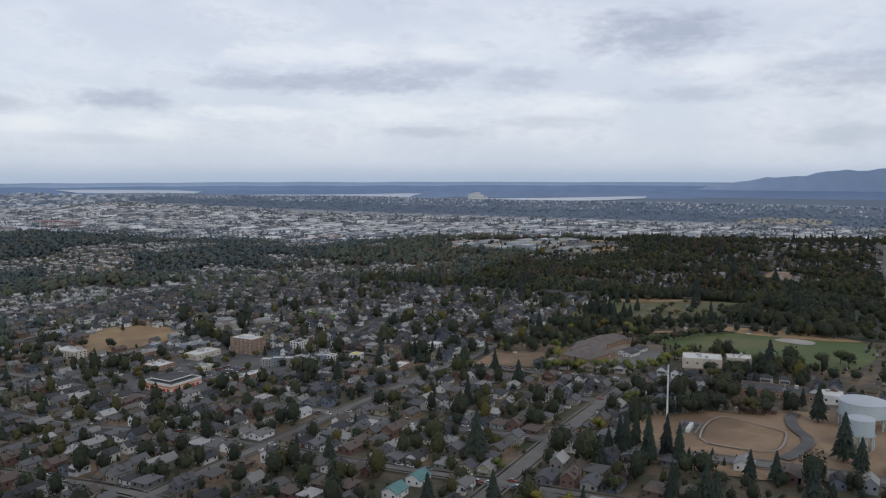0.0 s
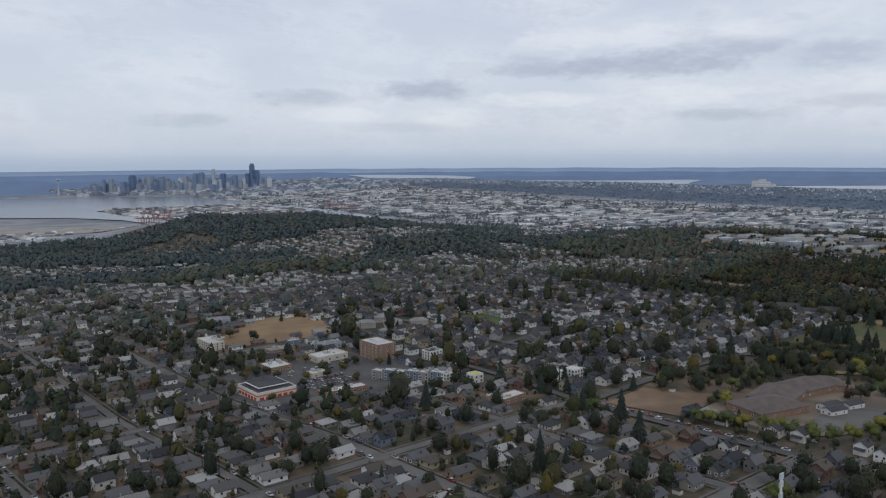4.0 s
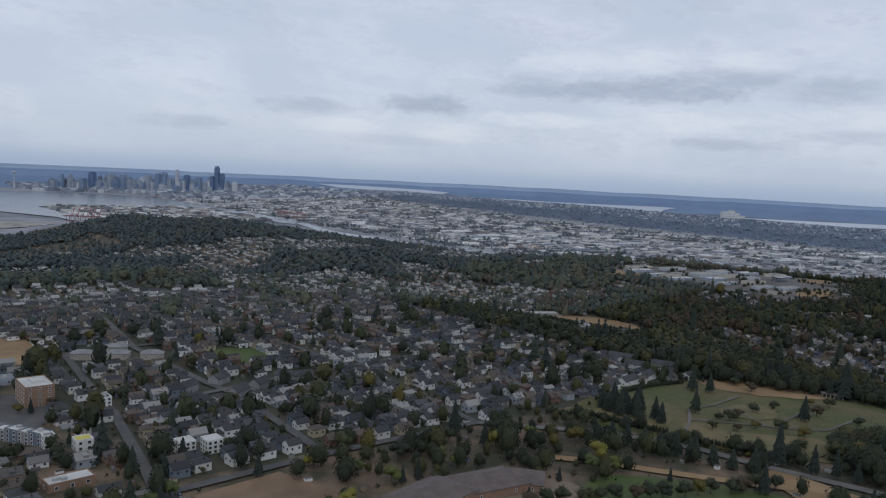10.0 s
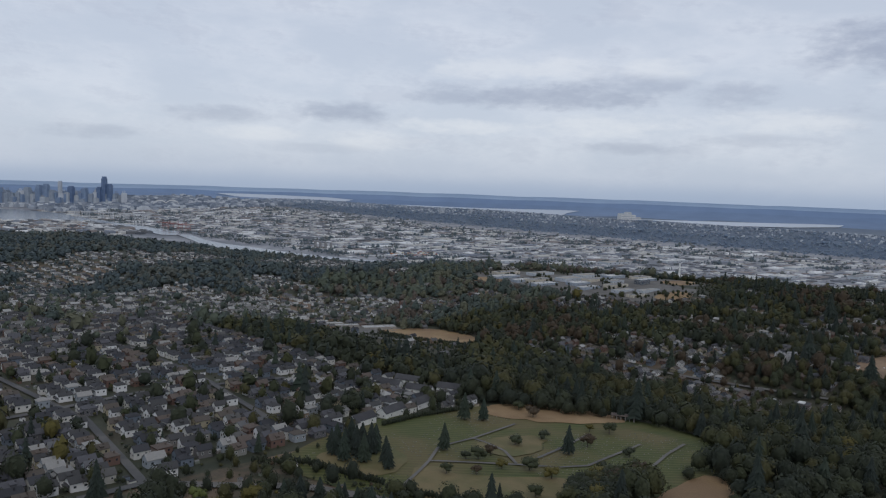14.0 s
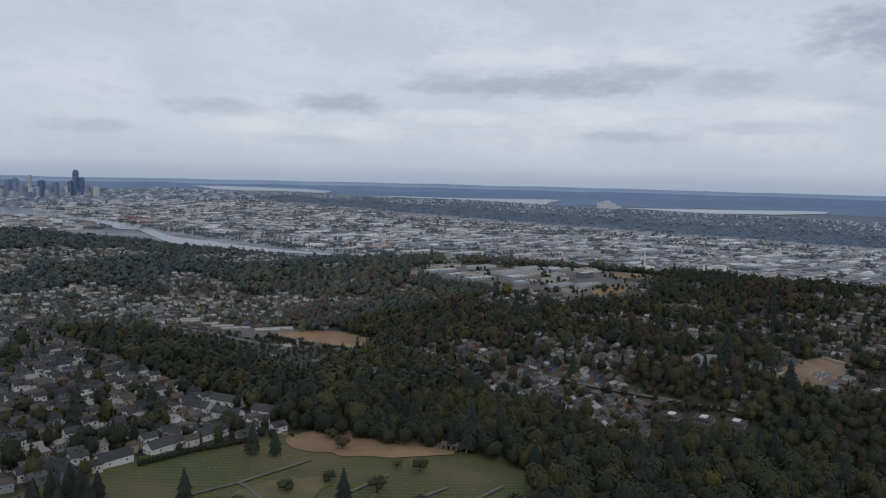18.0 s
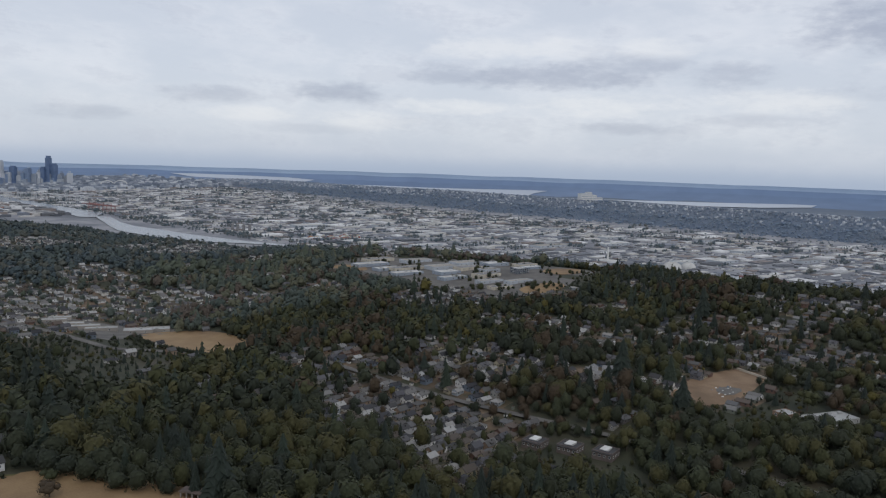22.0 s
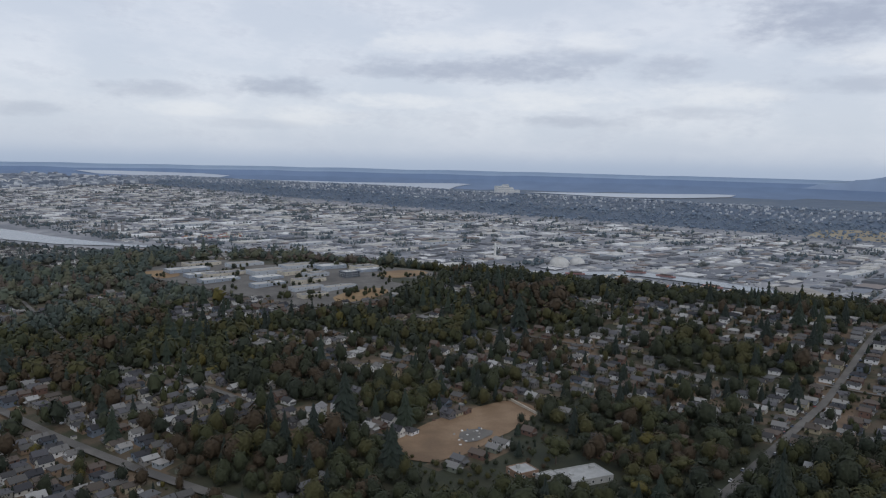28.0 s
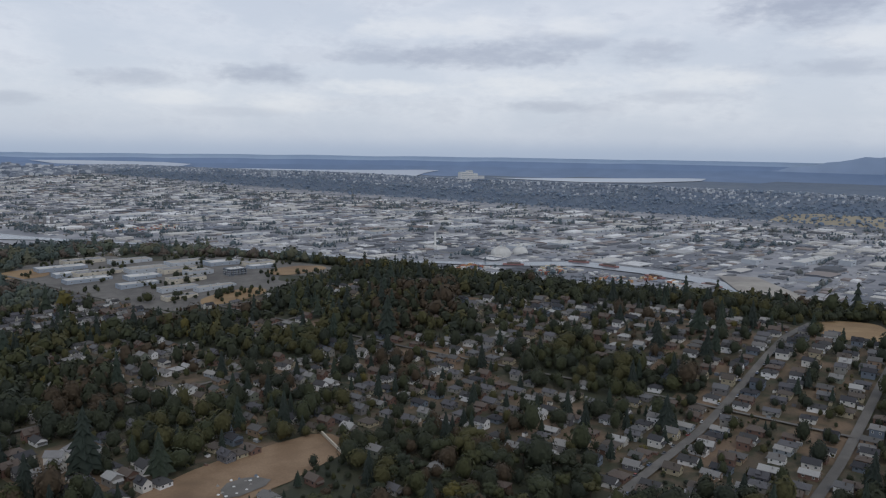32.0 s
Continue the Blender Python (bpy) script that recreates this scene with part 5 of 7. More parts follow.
for bx in range(1585, 2880, 62):                 # street blocks of the valley
    for by in range(-200, 3700, 50):
        x0, y0 = bx + 31 + by * 0.14 % 62 - 31, by + 25
        kind = rv_.random()
        if kind < 0.30:
            n = rv_.choice((1, 1, 2))
            for k in range(n):
                valley_shed(x0 + (k - (n - 1) / 2) * 27, y0 + rv_.uniform(-3, 3), rv_.uniform(34, 52) / n, rv_.uniform(20, 38), rv_.uniform(2.0, 4.2), True)
            for k in range(3):
                valley_shed(x0 + rv_.uniform(-24, 24), y0 + rv_.choice((-21, 21)), rv_.uniform(6, 12), rv_.uniform(3, 5), rv_.uniform(1.2, 2.2))
        elif kind < 0.72:
            nx_, ny_ = rv_.choice(((2, 2), (3, 2), (3, 3), (2, 3), (4, 3)))
            for i in range(nx_):
                for j in range(ny_):
                    if rv_.random() < 0.84:
                        valley_shed(x0 + (i - (nx_ - 1) / 2) * 54 / nx_ + rv_.uniform(-2, 2), y0 + (j - (ny_ - 1) / 2) * 42 / ny_ + rv_.uniform(-1.5, 1.5), 54 / nx_ * rv_.uniform(.62, .95), 42 / ny_ * rv_.uniform(.45, .85), rv_.uniform(1.0, 2.8))
        elif kind < 0.90:
            for k in range(rv_.randrange(8, 26)):
                yard_spots.append((x0 + rv_.uniform(-26, 26), y0 + round(rv_.uniform(-20, 20) / 6) * 6))
            valley_shed(x0 + rv_.uniform(-15, 15), y0 + rv_.uniform(-12, 12), rv_.uniform(10, 18), rv_.uniform(7, 12), rv_.uniform(1.4, 2.6))
        else:
            for k in range(22):
                tree_spots.append((x0 + rv_.uniform(-27, 27), y0 + rv_.uniform(-20, 20)))
        if rv_.random() < 0.16:                  # street trees along one side of the block
            for k in range(rv_.randrange(4, 11)):
                tree_spots.append((x0 - 29 + k * 5.5 + rv_.uniform(-1, 1), y0 - 24 + rv_.uniform(-1, 1)))
srows = np.array(srows)
m = keep_off_water(srows[:, 0], srows[:, 1]) & ~inside(srows[:, 0], srows[:, 1], TERMINAL)
for x, y, w, d, h, _ in BIGSHEDS:
    m &= (np.abs(srows[:, 0] - x) > w * .45 + srows[:, 4] / 2) | (np.abs(srows[:, 1] - y) > d * .45 + srows[:, 5] / 2)
srows = srows[m]
srows[:, 2] = ground(srows[:, 0], srows[:, 1])
big, srows = srows[:, 9] > 0.5, srows[:, :9]
near_s = (srows[:, 0] < 2250) & (srows[:, 1] < 900) & big
scatter("valley_sheds", [shed_shape(k) for k in range(3)], srows[~near_s], ["indus", "indroof"], "pale flat-roofed sheds and works across the valley", "industrial buildings")
SHED_ONE = material("shed_cladding", INDUS, pick="object", contrast=0.3, fleck=0.5)
for r in srows[near_s]:
    t = thing("warehouse", r[0], r[1], "large pale flat-roofed warehouse in the valley", "warehouse", "warehouses in the valley", yaw=math.degrees(r[3]))
    v, tt, mm = shed_shape(int(r[8])).arrays()
    v = v * r[4:7]
    for nm, k in (("wall", 0), ("roof", 1)):
        part(nm, fast_mesh(nm, v, tt[mm == k], [SHED_ONE]), t)
# goods and trucks in the yards, trees along the streets
ys = np.array(yard_spots)
ys = ys[keep_off_water(ys[:, 0], ys[:, 1])]
n = len(ys)
scatter("yard_clutter", [Shape().box(-.5, -.5, -.5, .5, .5, 1, 0, 0)], np.column_stack([ys, ground(ys[:, 0], ys[:, 1]), R.choice([VALLEY_TURN, VALLEY_TURN + 1.57], n), R.uniform(2, 9, n), R.uniform(1.2, 2.6, n), R.uniform(0.6, 1.5, n), R.random(n), np.zeros(n)]),
        ["indus"], "containers, trucks and stacked goods in valley yards", "containers")
n = 4200                                         # trees below the bluff, below the ridge and here and there
bx, by = np.concatenate([R.uniform(1560, 1640, 900), R.uniform(2560, 2880, 1900), R.uniform(1600, 2880, n - 2800)]), R.uniform(-150, 3300, n)
m = np.concatenate([np.ones(900, bool), wave(bx[900:2800], by[900:2800], 30, 2) > 0.5, wave(bx[2800:], by[2800:], 26, 5) > 0.66])
ts = np.concatenate([np.array(tree_spots), np.column_stack([bx, by])[m]])
ts = ts[keep_off_water(ts[:, 0], ts[:, 1])]
tr = tree_rows(ts[:, 0], ts[:, 1], 0.85, 0.1, R)
tr[:, 8] = tr[:, 8] % 4
scatter("valley_trees", NORTHTREE[:4], tr, ["valleyleaf"], "street trees between the sheds, leaves tinted with haze", "trees")
# the far ridge: a wooded slope, then streets of houses among trees
n = 27000
x, y = R.uniform(2870, 3900, n), R.uniform(-300, 4200, n)
w = wave(x, y, 95, 4)
m = (x < 3075 + 40 * wave(y, x, 120, 3)) | (w > 0.57) | (R.random(n) < 0.24)
tr = tree_rows(x[m], y[m], 1.0, 0.1, R)
tr[:, 8] = tr[:, 8] % 4
tr[:, 6] *= np.where(x[m] < 3075, 0.8, 0.6)
tr[:, 4:6] *= 1.25
scatter("ridge_trees", [crown(31 + k, 1, 0.5) for k in range(4)], tr, ["farleaf"], "trees on the far ridge, leaves tinted blue with haze", "trees")
n = 11000
x, y = R.uniform(3050, 3880, n), R.uniform(-300, 4300, n)
y = np.where(R.random(n) < 0.7, np.round(y / 22) * 22 + R.uniform(-2, 2, n), y)
m = (wave(x, y, 95, 4) < 0.60) | (R.random(n) < 0.15)
x, y = x[m], y[m]
n = len(x)
# wall colours of ridge and far city, with blue haze painted in
HAZED_WALL = material("far_house_wall_hazed", [(0.329, 0.366, 0.427), (0.207, 0.244, 0.305), (0.537, 0.567, 0.610), (0.159, 0.195, 0.250), (0.268, 0.299, 0.348)], pick="tint", contrast=0.1)
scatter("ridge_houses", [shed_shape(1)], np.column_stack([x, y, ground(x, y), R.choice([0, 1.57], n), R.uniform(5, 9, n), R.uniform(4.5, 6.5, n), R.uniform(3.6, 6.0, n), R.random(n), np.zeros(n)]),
        [HAZED_WALL, HAZED_WALL], "rows of small houses on the far ridge", "houses")

# ---- large buildings of the near hill ----
BR = {
    "brick": material("brown_brick", [(0.215, 0.140, 0.100), (0.26, 0.170, 0.120)], 0.5, fleck=3),
    "cream": material("cream_wall", [(0.55, 0.50, 0.42), (0.48, 0.44, 0.37)], 0.3),
    "paleroof": material("white_membrane", [(0.62, 0.62, 0.60), (0.52, 0.52, 0.50), (0.44, 0.43, 0.41)], 0.12),
    "greyroof": material("grey_membrane", [(0.20, 0.20, 0.205), (0.26, 0.26, 0.265)], 0.12),
    "darkroof": material("dark_membrane", [(0.045, 0.045, 0.05), (0.065, 0.065, 0.07)], 0.12),
    "brownroof": material("brown_shingle", [(0.108, 0.090, 0.082), (0.140, 0.114, 0.104)], 0.3, fleck=2),
    "blue": material("blue_panel", [(0.12, 0.155, 0.20), (0.145, 0.185, 0.23)], 0.3),
    "red": material("red_band", [(0.48, 0.075, 0.035), (0.40, 0.06, 0.03)], 0.5),
    "orange": material("orange_band", [(0.62, 0.24, 0.10), (0.55, 0.21, 0.09)], 0.5),
    "yellow": material("yellow_roof", [(0.58, 0.50, 0.12), (0.50, 0.44, 0.10)], 0.4),
    "teal": material("teal_roof", [(0.09, 0.19, 0.19), (0.11, 0.22, 0.215)], 0.4),
    "steel": material("pale_tank_paint", [(0.40, 0.47, 0.50), (0.46, 0.53, 0.56)], 0.15, rough=0.5),
    "navy": material("dark_blue_cladding", [(0.05, 0.075, 0.12), (0.07, 0.10, 0.15)], 0.3, rough=0.4),
    "metal": material("ribbed_metal", [(0.42, 0.425, 0.42), (0.34, 0.345, 0.34)], 0.3, rough=0.6, metal=0.1),
    # crane red, muted in the base colour for haze at the harbour
    "rust": material("crane_red", [(0.30, 0.155, 0.145), (0.25, 0.13, 0.125)], 0.1),
    "redroof": material("faded_red_roof", [(0.20, 0.115, 0.105), (0.24, 0.15, 0.14)], 0.05),
    "pale": material("crane_white", [(0.55, 0.57, 0.60), (0.48, 0.50, 0.53)], 0.1),
    # The four tower colours include the haze that lies before the far city.
    "tower_dark": material("hazed_dark_blue_curtain_wall", [(0.1004, 0.1561, 0.2669), (0.1339, 0.1963, 0.3249)], 0.05, rough=0.35, contrast=0.1, fleck=0.08),
    "tower_blue": material("hazed_blue_curtain_wall", [(0.1874, 0.2588, 0.3805), (0.2321, 0.3034, 0.4270)], 0.05, rough=0.35, contrast=0.1, fleck=0.08),
    "tower_grey": material("hazed_grey_stone", [(0.2873, 0.3326, 0.4007), (0.3326, 0.3780, 0.4400)], 0.05, contrast=0.1, fleck=0.08),
    "tower_pale": material("hazed_pale_stone", [(0.414, 0.4485, 0.4945), (0.46, 0.4945, 0.5405)], 0.05, contrast=0.1, fleck=0.08),
}
M.update(BR)
WIN_ME = {}


def win_mesh(w, h):
    key = (round(w, 1), round(h, 1))
    if key not in WIN_ME:
        WIN_ME[key] = window_mesh(*key)
    return WIN_ME[key]


def block(name, x, y, w, d, h, label, category, wall="cream", roof="paleroof", yaw=0, floors=1, per=4, parapet=0.45, sides="swen", bits=3, group="", base=None, win=(1.0, 1.0)):
    """A flat-roofed building: wall shell, roof slab, parapet, roof units and a window for each bay and floor."""
    t = thing(name, x, y, label, category, group, yaw=yaw, z=base)
    part("wall", Shape().box(-w / 2, -d / 2, -2.5, w / 2, d / 2, h).mesh("wall", wall), t)
    part("roof", Shape().box(-w / 2 + .3, -d / 2 + .3, h - .2, w / 2 - .3, d / 2 - .3, h + .12).mesh("roof", roof), t)
    if parapet:
        s = Shape()
        for x0, y0, x1, y1 in ((-w / 2, -d / 2, w / 2, -d / 2 + .3), (-w / 2, d / 2 - .3, w / 2, d / 2), (-w / 2, -d / 2 + .3, -w / 2 + .3, d / 2 - .3), (w / 2 - .3, -d / 2 + .3, w / 2, d / 2 - .3)):
            s.box(x0, y0, h + .003, x1, y1, h + parapet)
        part("parapet", s.mesh("parapet", wall), t)
    rnd = random.Random(int(x * 7 + y))
    for _ in range(bits):
        bx, by, bw = rnd.uniform(-w * .35, w * .3), rnd.uniform(-d * .35, d * .25), rnd.uniform(1.0, 2.2)
        part("roof_unit", Shape().box(bx, by, h + .05, bx + bw, by + bw * .8, h + rnd.uniform(.8, 1.6)).mesh("roof_unit", "metal"), t)
    pm = win_mesh(*win)
    for f in range(floors):
        z = h * (f + .55) / floors
        for side, (ax, ay, ln, ang) in {"s": (0, -d / 2, w, 0), "n": (0, d / 2, w, 180), "e": (w / 2, 0, d, 90), "w": (-w / 2, 0, d, -90)}.items():
            if side not in sides:
                continue
            n = max(1, int(ln / per))
            for k in range(n):
                u = (k + .5) * ln / n - ln / 2
                part("window", pm, t, at=pose(ax + (u if side in "sn" else 0), ay + (u if side in "ew" else 0), z, 0, 0, ang))
    return t


def gable(name, x, y, w, d, h, rise, label, category, wall, roof, yaw=0, hip=False, group="", base=None):
    H = house_shapes(w, d, h, rise, hip, False, False)
    t = thing(name, x, y, label, category, group, yaw=yaw, z=base)
    part("wall", H["wall"].mesh("wall", wall), t)
    part("roof", H["roof"].mesh("roof", roof), t)
    for (px, py, pz), a in H["windows"]:
        part("window", WINDOW_ME, t, at=pose(px, py, pz, 0, 0, a))
    return t


# the red-banded store on the corner
store = block("store", 277, 313, 20, 20, 4.2, "white corner store with an orange-red band and dark raised roof", "store", "white", "darkroof", bits=0, sides="ne", per=4)
part("raised_roof", Shape().box(-6.5, -5, 4.3, 8, 8, 5.6).mesh("raised_roof", "darkroof"), store)
part("roof_edge", Shape().box(-7, -5.6, 5.0, 8.4, -5.05, 5.4).box(-7.1, -5.05, 5.0, -6.55, 8.4, 5.4).mesh("roof_edge", "white"), store, "white roof edge")
part("band", Shape().box(-10.12, -10.12, 2.7, 10.12, -10.003, 3.4).box(-10.12, -10.0, 2.7, -10.003, 10.1, 3.4).mesh("band", "orange"), store, "orange-red painted band")
for k in range(6):
    part("shop_window", Shape().box(-8.8 + k * 3, -10.16, .7, -6.8 + k * 3, -10.02, 2.2).mesh("shop_window", "red"), store, "dark red arched shop window")
    part("shop_window", Shape().box(-10.16, -8.8 + k * 3, .7, -10.02, -6.8 + k * 3, 2.2).mesh("shop_window", "red"), store, "dark red arched shop window")

apt = block("apartment_block", 358, 337, 12, 18, 9.2, "seven-storey brown brick apartment block with a pale roof", "apartment building", "brick", "paleroof", floors=5, per=3.4, bits=2, win=(0.9, 0.7))
part("penthouse", Shape().box(-2, -3, 9.3, 3, 4, 10.5).mesh("penthouse", "paleroof"), apt)
block("shop", 303, 353, 13, 13, 2.7, "low brown shop with a white flat roof", "shop", "brick", "paleroof")
block("shop", 335, 352, 19, 11, 3.3, "cream shop with a broad white roof", "shop", "cream", "paleroof")
block("shop", 301, 285, 23, 6.5, 2.3, "long low shop row with a white roof", "shop", "brick", "paleroof", yaw=-6)
block("apartment_block", 299, 426, 9, 19, 4.6, "three-storey tan apartments with a white roof", "apartment building", "cream", "paleroof", floors=3, per=3)
block("hall", 335, 497, 17, 12, 2.6, "grey-roofed hall beside the dry field", "hall", "tower_grey", "greyroof", yaw=-20)
block("shop", 339, 398, 8, 6, 2.6, "small blue shop with a pale roof", "shop", "blue", "paleroof")
block("shop", 350, 376, 14, 9, 3.0, "low grey shop beside the lot", "shop", "tower_grey", "greyroof")
block("shop", 312, 326, 9, 6, 2.4, "small shop with a pale roof in the lot", "shop", "cream", "paleroof")
block("shop", 322, 384, 16, 9, 3.0, "low dark shop beside the lot", "shop", "brick", "greyroof")
for k in range(6):                               # stepped row of flats
    block("apartment_block", 330 + 2.8 * k, 296 - 5.6 * k, 7.0, 4.9, 4.3 + .4 * (k % 2), "blue-grey flats with a white flat roof", "apartment building", "blue" if k % 2 else "greyroof", "paleroof", yaw=-64, floors=3, per=2.4, bits=1, group="row of blue flats")
block("house", 354, 252, 6, 5.5, 4.0, "white cube house with a yellow roof", "house", "white", "yellow", floors=2, per=2.2, bits=0)
block("house", 381, 226, 6, 6, 4.3, "white flat-roofed cube house", "house", "white", "paleroof", floors=3, per=2, bits=0, group="white cube houses")
block("house", 389, 221, 6, 6, 4.8, "white flat-roofed cube house", "house", "white", "paleroof", floors=3, per=2, bits=0, group="white cube houses")
block("shop", 339, 214, 14, 7, 2.6, "brown shop with a white roof", "shop", "brick", "paleroof", yaw=4)
block("apartment_block", 378, 313, 9, 7, 4.8, "white three-storey flats with dark roof", "apartment building", "white", "darkroof", floors=3, per=2)
block("house", 345, 262, 4, 4, 4.7, "narrow white tower house", "house", "white", "greyroof", floors=3, per=2, bits=0)
for x, y, yw in ((398, 406, -28), (414, 398, -28), (430, 390, -28), (418, 414, -28)):
    gable("apartment_block", x, y, 6.4, 12, 3.8, 1.7, "pale green-grey flats with grey hipped roof", "apartment building", "gravel", "greyroof", yaw=90 + yw, hip=True, group="pale flats by the park")
for x, y, yw in ((420, 318, 30), (436, 296, 30), (452, 306, 30), (440, 326, 30)):
    gable("apartment_block", x, y, 6.2, 10, 3.8, 2.0, "dark-roofed grey housing block", "apartment building", "greyroof", "darkroof", yaw=90 + yw, hip=False, group="dark-roofed blocks")
gable("community_hall", 482, 312, 9, 13, 2.8, 2.4, "broad dark grey community hall with a hipped roof", "hall", "greyroof", "darkroof", yaw=62, hip=True)
gable("community_hall", 472, 317, 7, 10, 3.4, 2.0, "grey wing of the community hall", "hall", "greyroof", "darkroof", yaw=62, hip=True)
# white terraces above the cemetery
for x, y, d, yw in ((688, 262, 17, 20), (676, 242, 15, 20), (692, 234, 14, 25), (655, 221, 15, 100), (632, 217, 15, 98), (610, 213, 13, 96), (672, 262, 14, 20)):
    gable("terrace", x, y, 5.8, d, 3.3, 2.3, "white terrace of houses with a dark gabled roof", "terraced houses", "white", "darkroof", yaw=yw, group="white terraces")
t = thing("colonnade", 724, 144, "weathered open colonnade beside the cemetery", "colonnade", yaw=-60)
part("roof", Shape().box(-6, -2.2, 2.6, 6, 2.2, 3.0, bottom=True).mesh("roof", "brownroof"), t)
for k in range(6):
    for yy in (-1.8, 1.8):
        part("column", Shape().box(-5.6 + k * 2.15, yy - .2, -1, -5.2 + k * 2.15, yy + .2, 2.6).mesh("column", "gravel"), t)
# the school: brown-roofed wings
for x, y, w, d, yw in ((403, 133, 18, 26, 75), (423, 139, 17, 26, 100), (446, 139, 16, 26, 80), (460, 136, 13, 16, 40)):
    gable("school_wing", x, y, w, d, 3.4, 2.6, "brick school wing with a broad brown roof", "school", "brick", "brownroof", yaw=yw, hip=True, group="school wings")
for x, y in ((418, 113.5), (424, 118), (433, 113)):
    gable("portable_classroom", x, y, 5, 9, 2.6, .8, "white portable classroom with a dark roof", "classroom", "white", "darkroof", yaw=75, group="portable classrooms")
block("gym", 407, 74, 13, 19, 4.8, "large gym with a bright white roof", "gym", "cream", "paleroof", yaw=12)
block("hall", 420, 58, 9, 12, 3.6, "white-roofed hall beside the gym", "hall", "cream", "paleroof", yaw=12)
block("office", 358, 33, 13, 30, 2.8, "long low building with a dark flat roof", "office", "brick", "darkroof", yaw=4)
block("pump_house", 354, 12, 9, 8, 3.6, "white pump house beside the water tanks", "pump house", "white", "paleroof", bits=1)


def water_tank(x, y, r, h, leg, label):
    t = thing("water_tank", x, y, label, "water tank", "water tanks")
    part("tank", Shape().lathe([(r * .3, leg - r * .12), (r, leg), (r, leg + h), (r * 1.03, leg + h), (r * 1.03, leg + h + .2)], 36).mesh("tank", "steel"), t)
    part("roof", Shape().lathe([(r * 1.03, leg + h + .2), (r * .1, leg + h + r * .24), (0, leg + h + r * .25)], 36).mesh("roof", "tower_pale"), t, "pale conical tank roof")
    part("balcony", Shape().lathe([(r, leg + .1), (r + .5, leg + .1), (r + .5, leg + .7)], 36).mesh("balcony", "steel"), t)
    for k in range(6):
        a, b = k * math.pi / 3, (k + .5) * math.pi / 3
        part("brace", Shape().tube((math.cos(a) * r * .96, math.sin(a) * r * .96, 0), (math.cos(b) * r * .96, math.sin(b) * r * .96, leg), .1, .1, 4).mesh("brace", "steel"), t)
    for k in range(12):
        a = k * math.pi / 6
        part("leg", Shape().tube((math.cos(a) * r * .96, math.sin(a) * r * .96, -1.5), (math.cos(a) * r * .96, math.sin(a) * r * .96, leg + .2), .28, .28, 8).mesh("leg", "steel"), t)
    part("riser", Shape().tube((0, 0, -1.5), (0, 0, leg), .9, .9, 10).mesh("riser", "steel"), t)


water_tank(318, 0.5, 8.0, 4.8, 5.0, "broad pale blue-grey water tank on steel legs")
water_tank(288, 0.8, 4.2, 5.2, 5.2, "smaller pale blue-grey water tank on legs")
mast = thing("mast", 260, 58, "tall white monopole mast in the reservoir park", "mast")
part("pole", Shape().tube((0, 0, -.5), (0, 0, 29), .42, .22, 10).mesh("pole", "white"), mast)
for z in (24, 26.5, 28.2):
    part("antenna", Shape().box(-.7, -.15, z, .7, .15, z + 1.3).mesh("antenna", "steel"), mast)
plant = thing("pump_yard", 287, 56, "small concrete pump enclosure with white cabinets", "enclosure")
part("slab", Shape().box(-6, -3.2, -.5, 6, 3.2, .4).mesh("slab", "dark_road"), plant)
for k in range(4):
    part("cabinet", Shape().box(-4.4 + k * 2.2, -1, .4, -3 + k * 2.2, .4, 1.9).mesh("cabinet", "white"), plant)
part("fence", Shape().box(-6.1, -3.3, .3, 6.1, -3.2, 1.6).box(-6.1, 3.2, .3, 6.1, 3.3, 1.6).box(6.0, -3.2, .3, 6.1, 3.2, 1.6).mesh("fence", "greyroof"), plant)

# the lodges, the halls and the pale houses by the wood
for x, y in ((906, 137), (912, 120), (917, 103)):
    t = block("lodge", x, y, 9.5, 10.5, 3.6, "dark-roofed lodge with a white skylight roof", "lodge", "brownroof", "darkroof", floors=1, per=2.6, bits=0, yaw=8, group="three lodges")
    part("skylight", Shape().box(-3.0, -2.0, 3.65, 3.0, 2.0, 4.6).mesh("skylight", "white"), t, "bright white skylight roof")
    part("roof_slope", Shape().lathe([(7.6, 3.4), (4.0, 4.3)], 4).mesh("roof_slope", "darkroof"), t).rotation_euler = (0, 0, math.pi / 4)
block("hall", 1019, 55, 10, 9, 2.3, "square hall with a pale flat roof in the trees", "hall", "brick", "metal", yaw=-20, bits=1)
block("hall", 1022, 45, 8, 5, 1.8, "low link between two pale-roofed halls", "hall", "metal", "metal", yaw=-20, bits=0)
block("hall", 1032, 34, 20, 13, 2.4, "long hall with a pale flat roof in the trees", "hall", "metal", "metal", yaw=-25, bits=3)
for x, y, w, d, yw in ((1008, 170, 5, 7, 40), (1014, 172, 5.4, 6.4, 120), (1004, 161, 4.6, 6, 20), (1020, 165, 5, 7, 40)):
    gable("house", x, y, w, d, 3.4, 1.7, "white two-storey house with a grey gabled roof", "house", "white", "greyroof", yaw=yw, group="white houses by the lot")
part("wall", Shape().box(-14, -.3, -1, 14, .3, 1.6).mesh("wall", "cream"), thing("retaining_wall", 1093, 104, "pale concrete retaining wall beside the dirt lot", "wall", yaw=66))
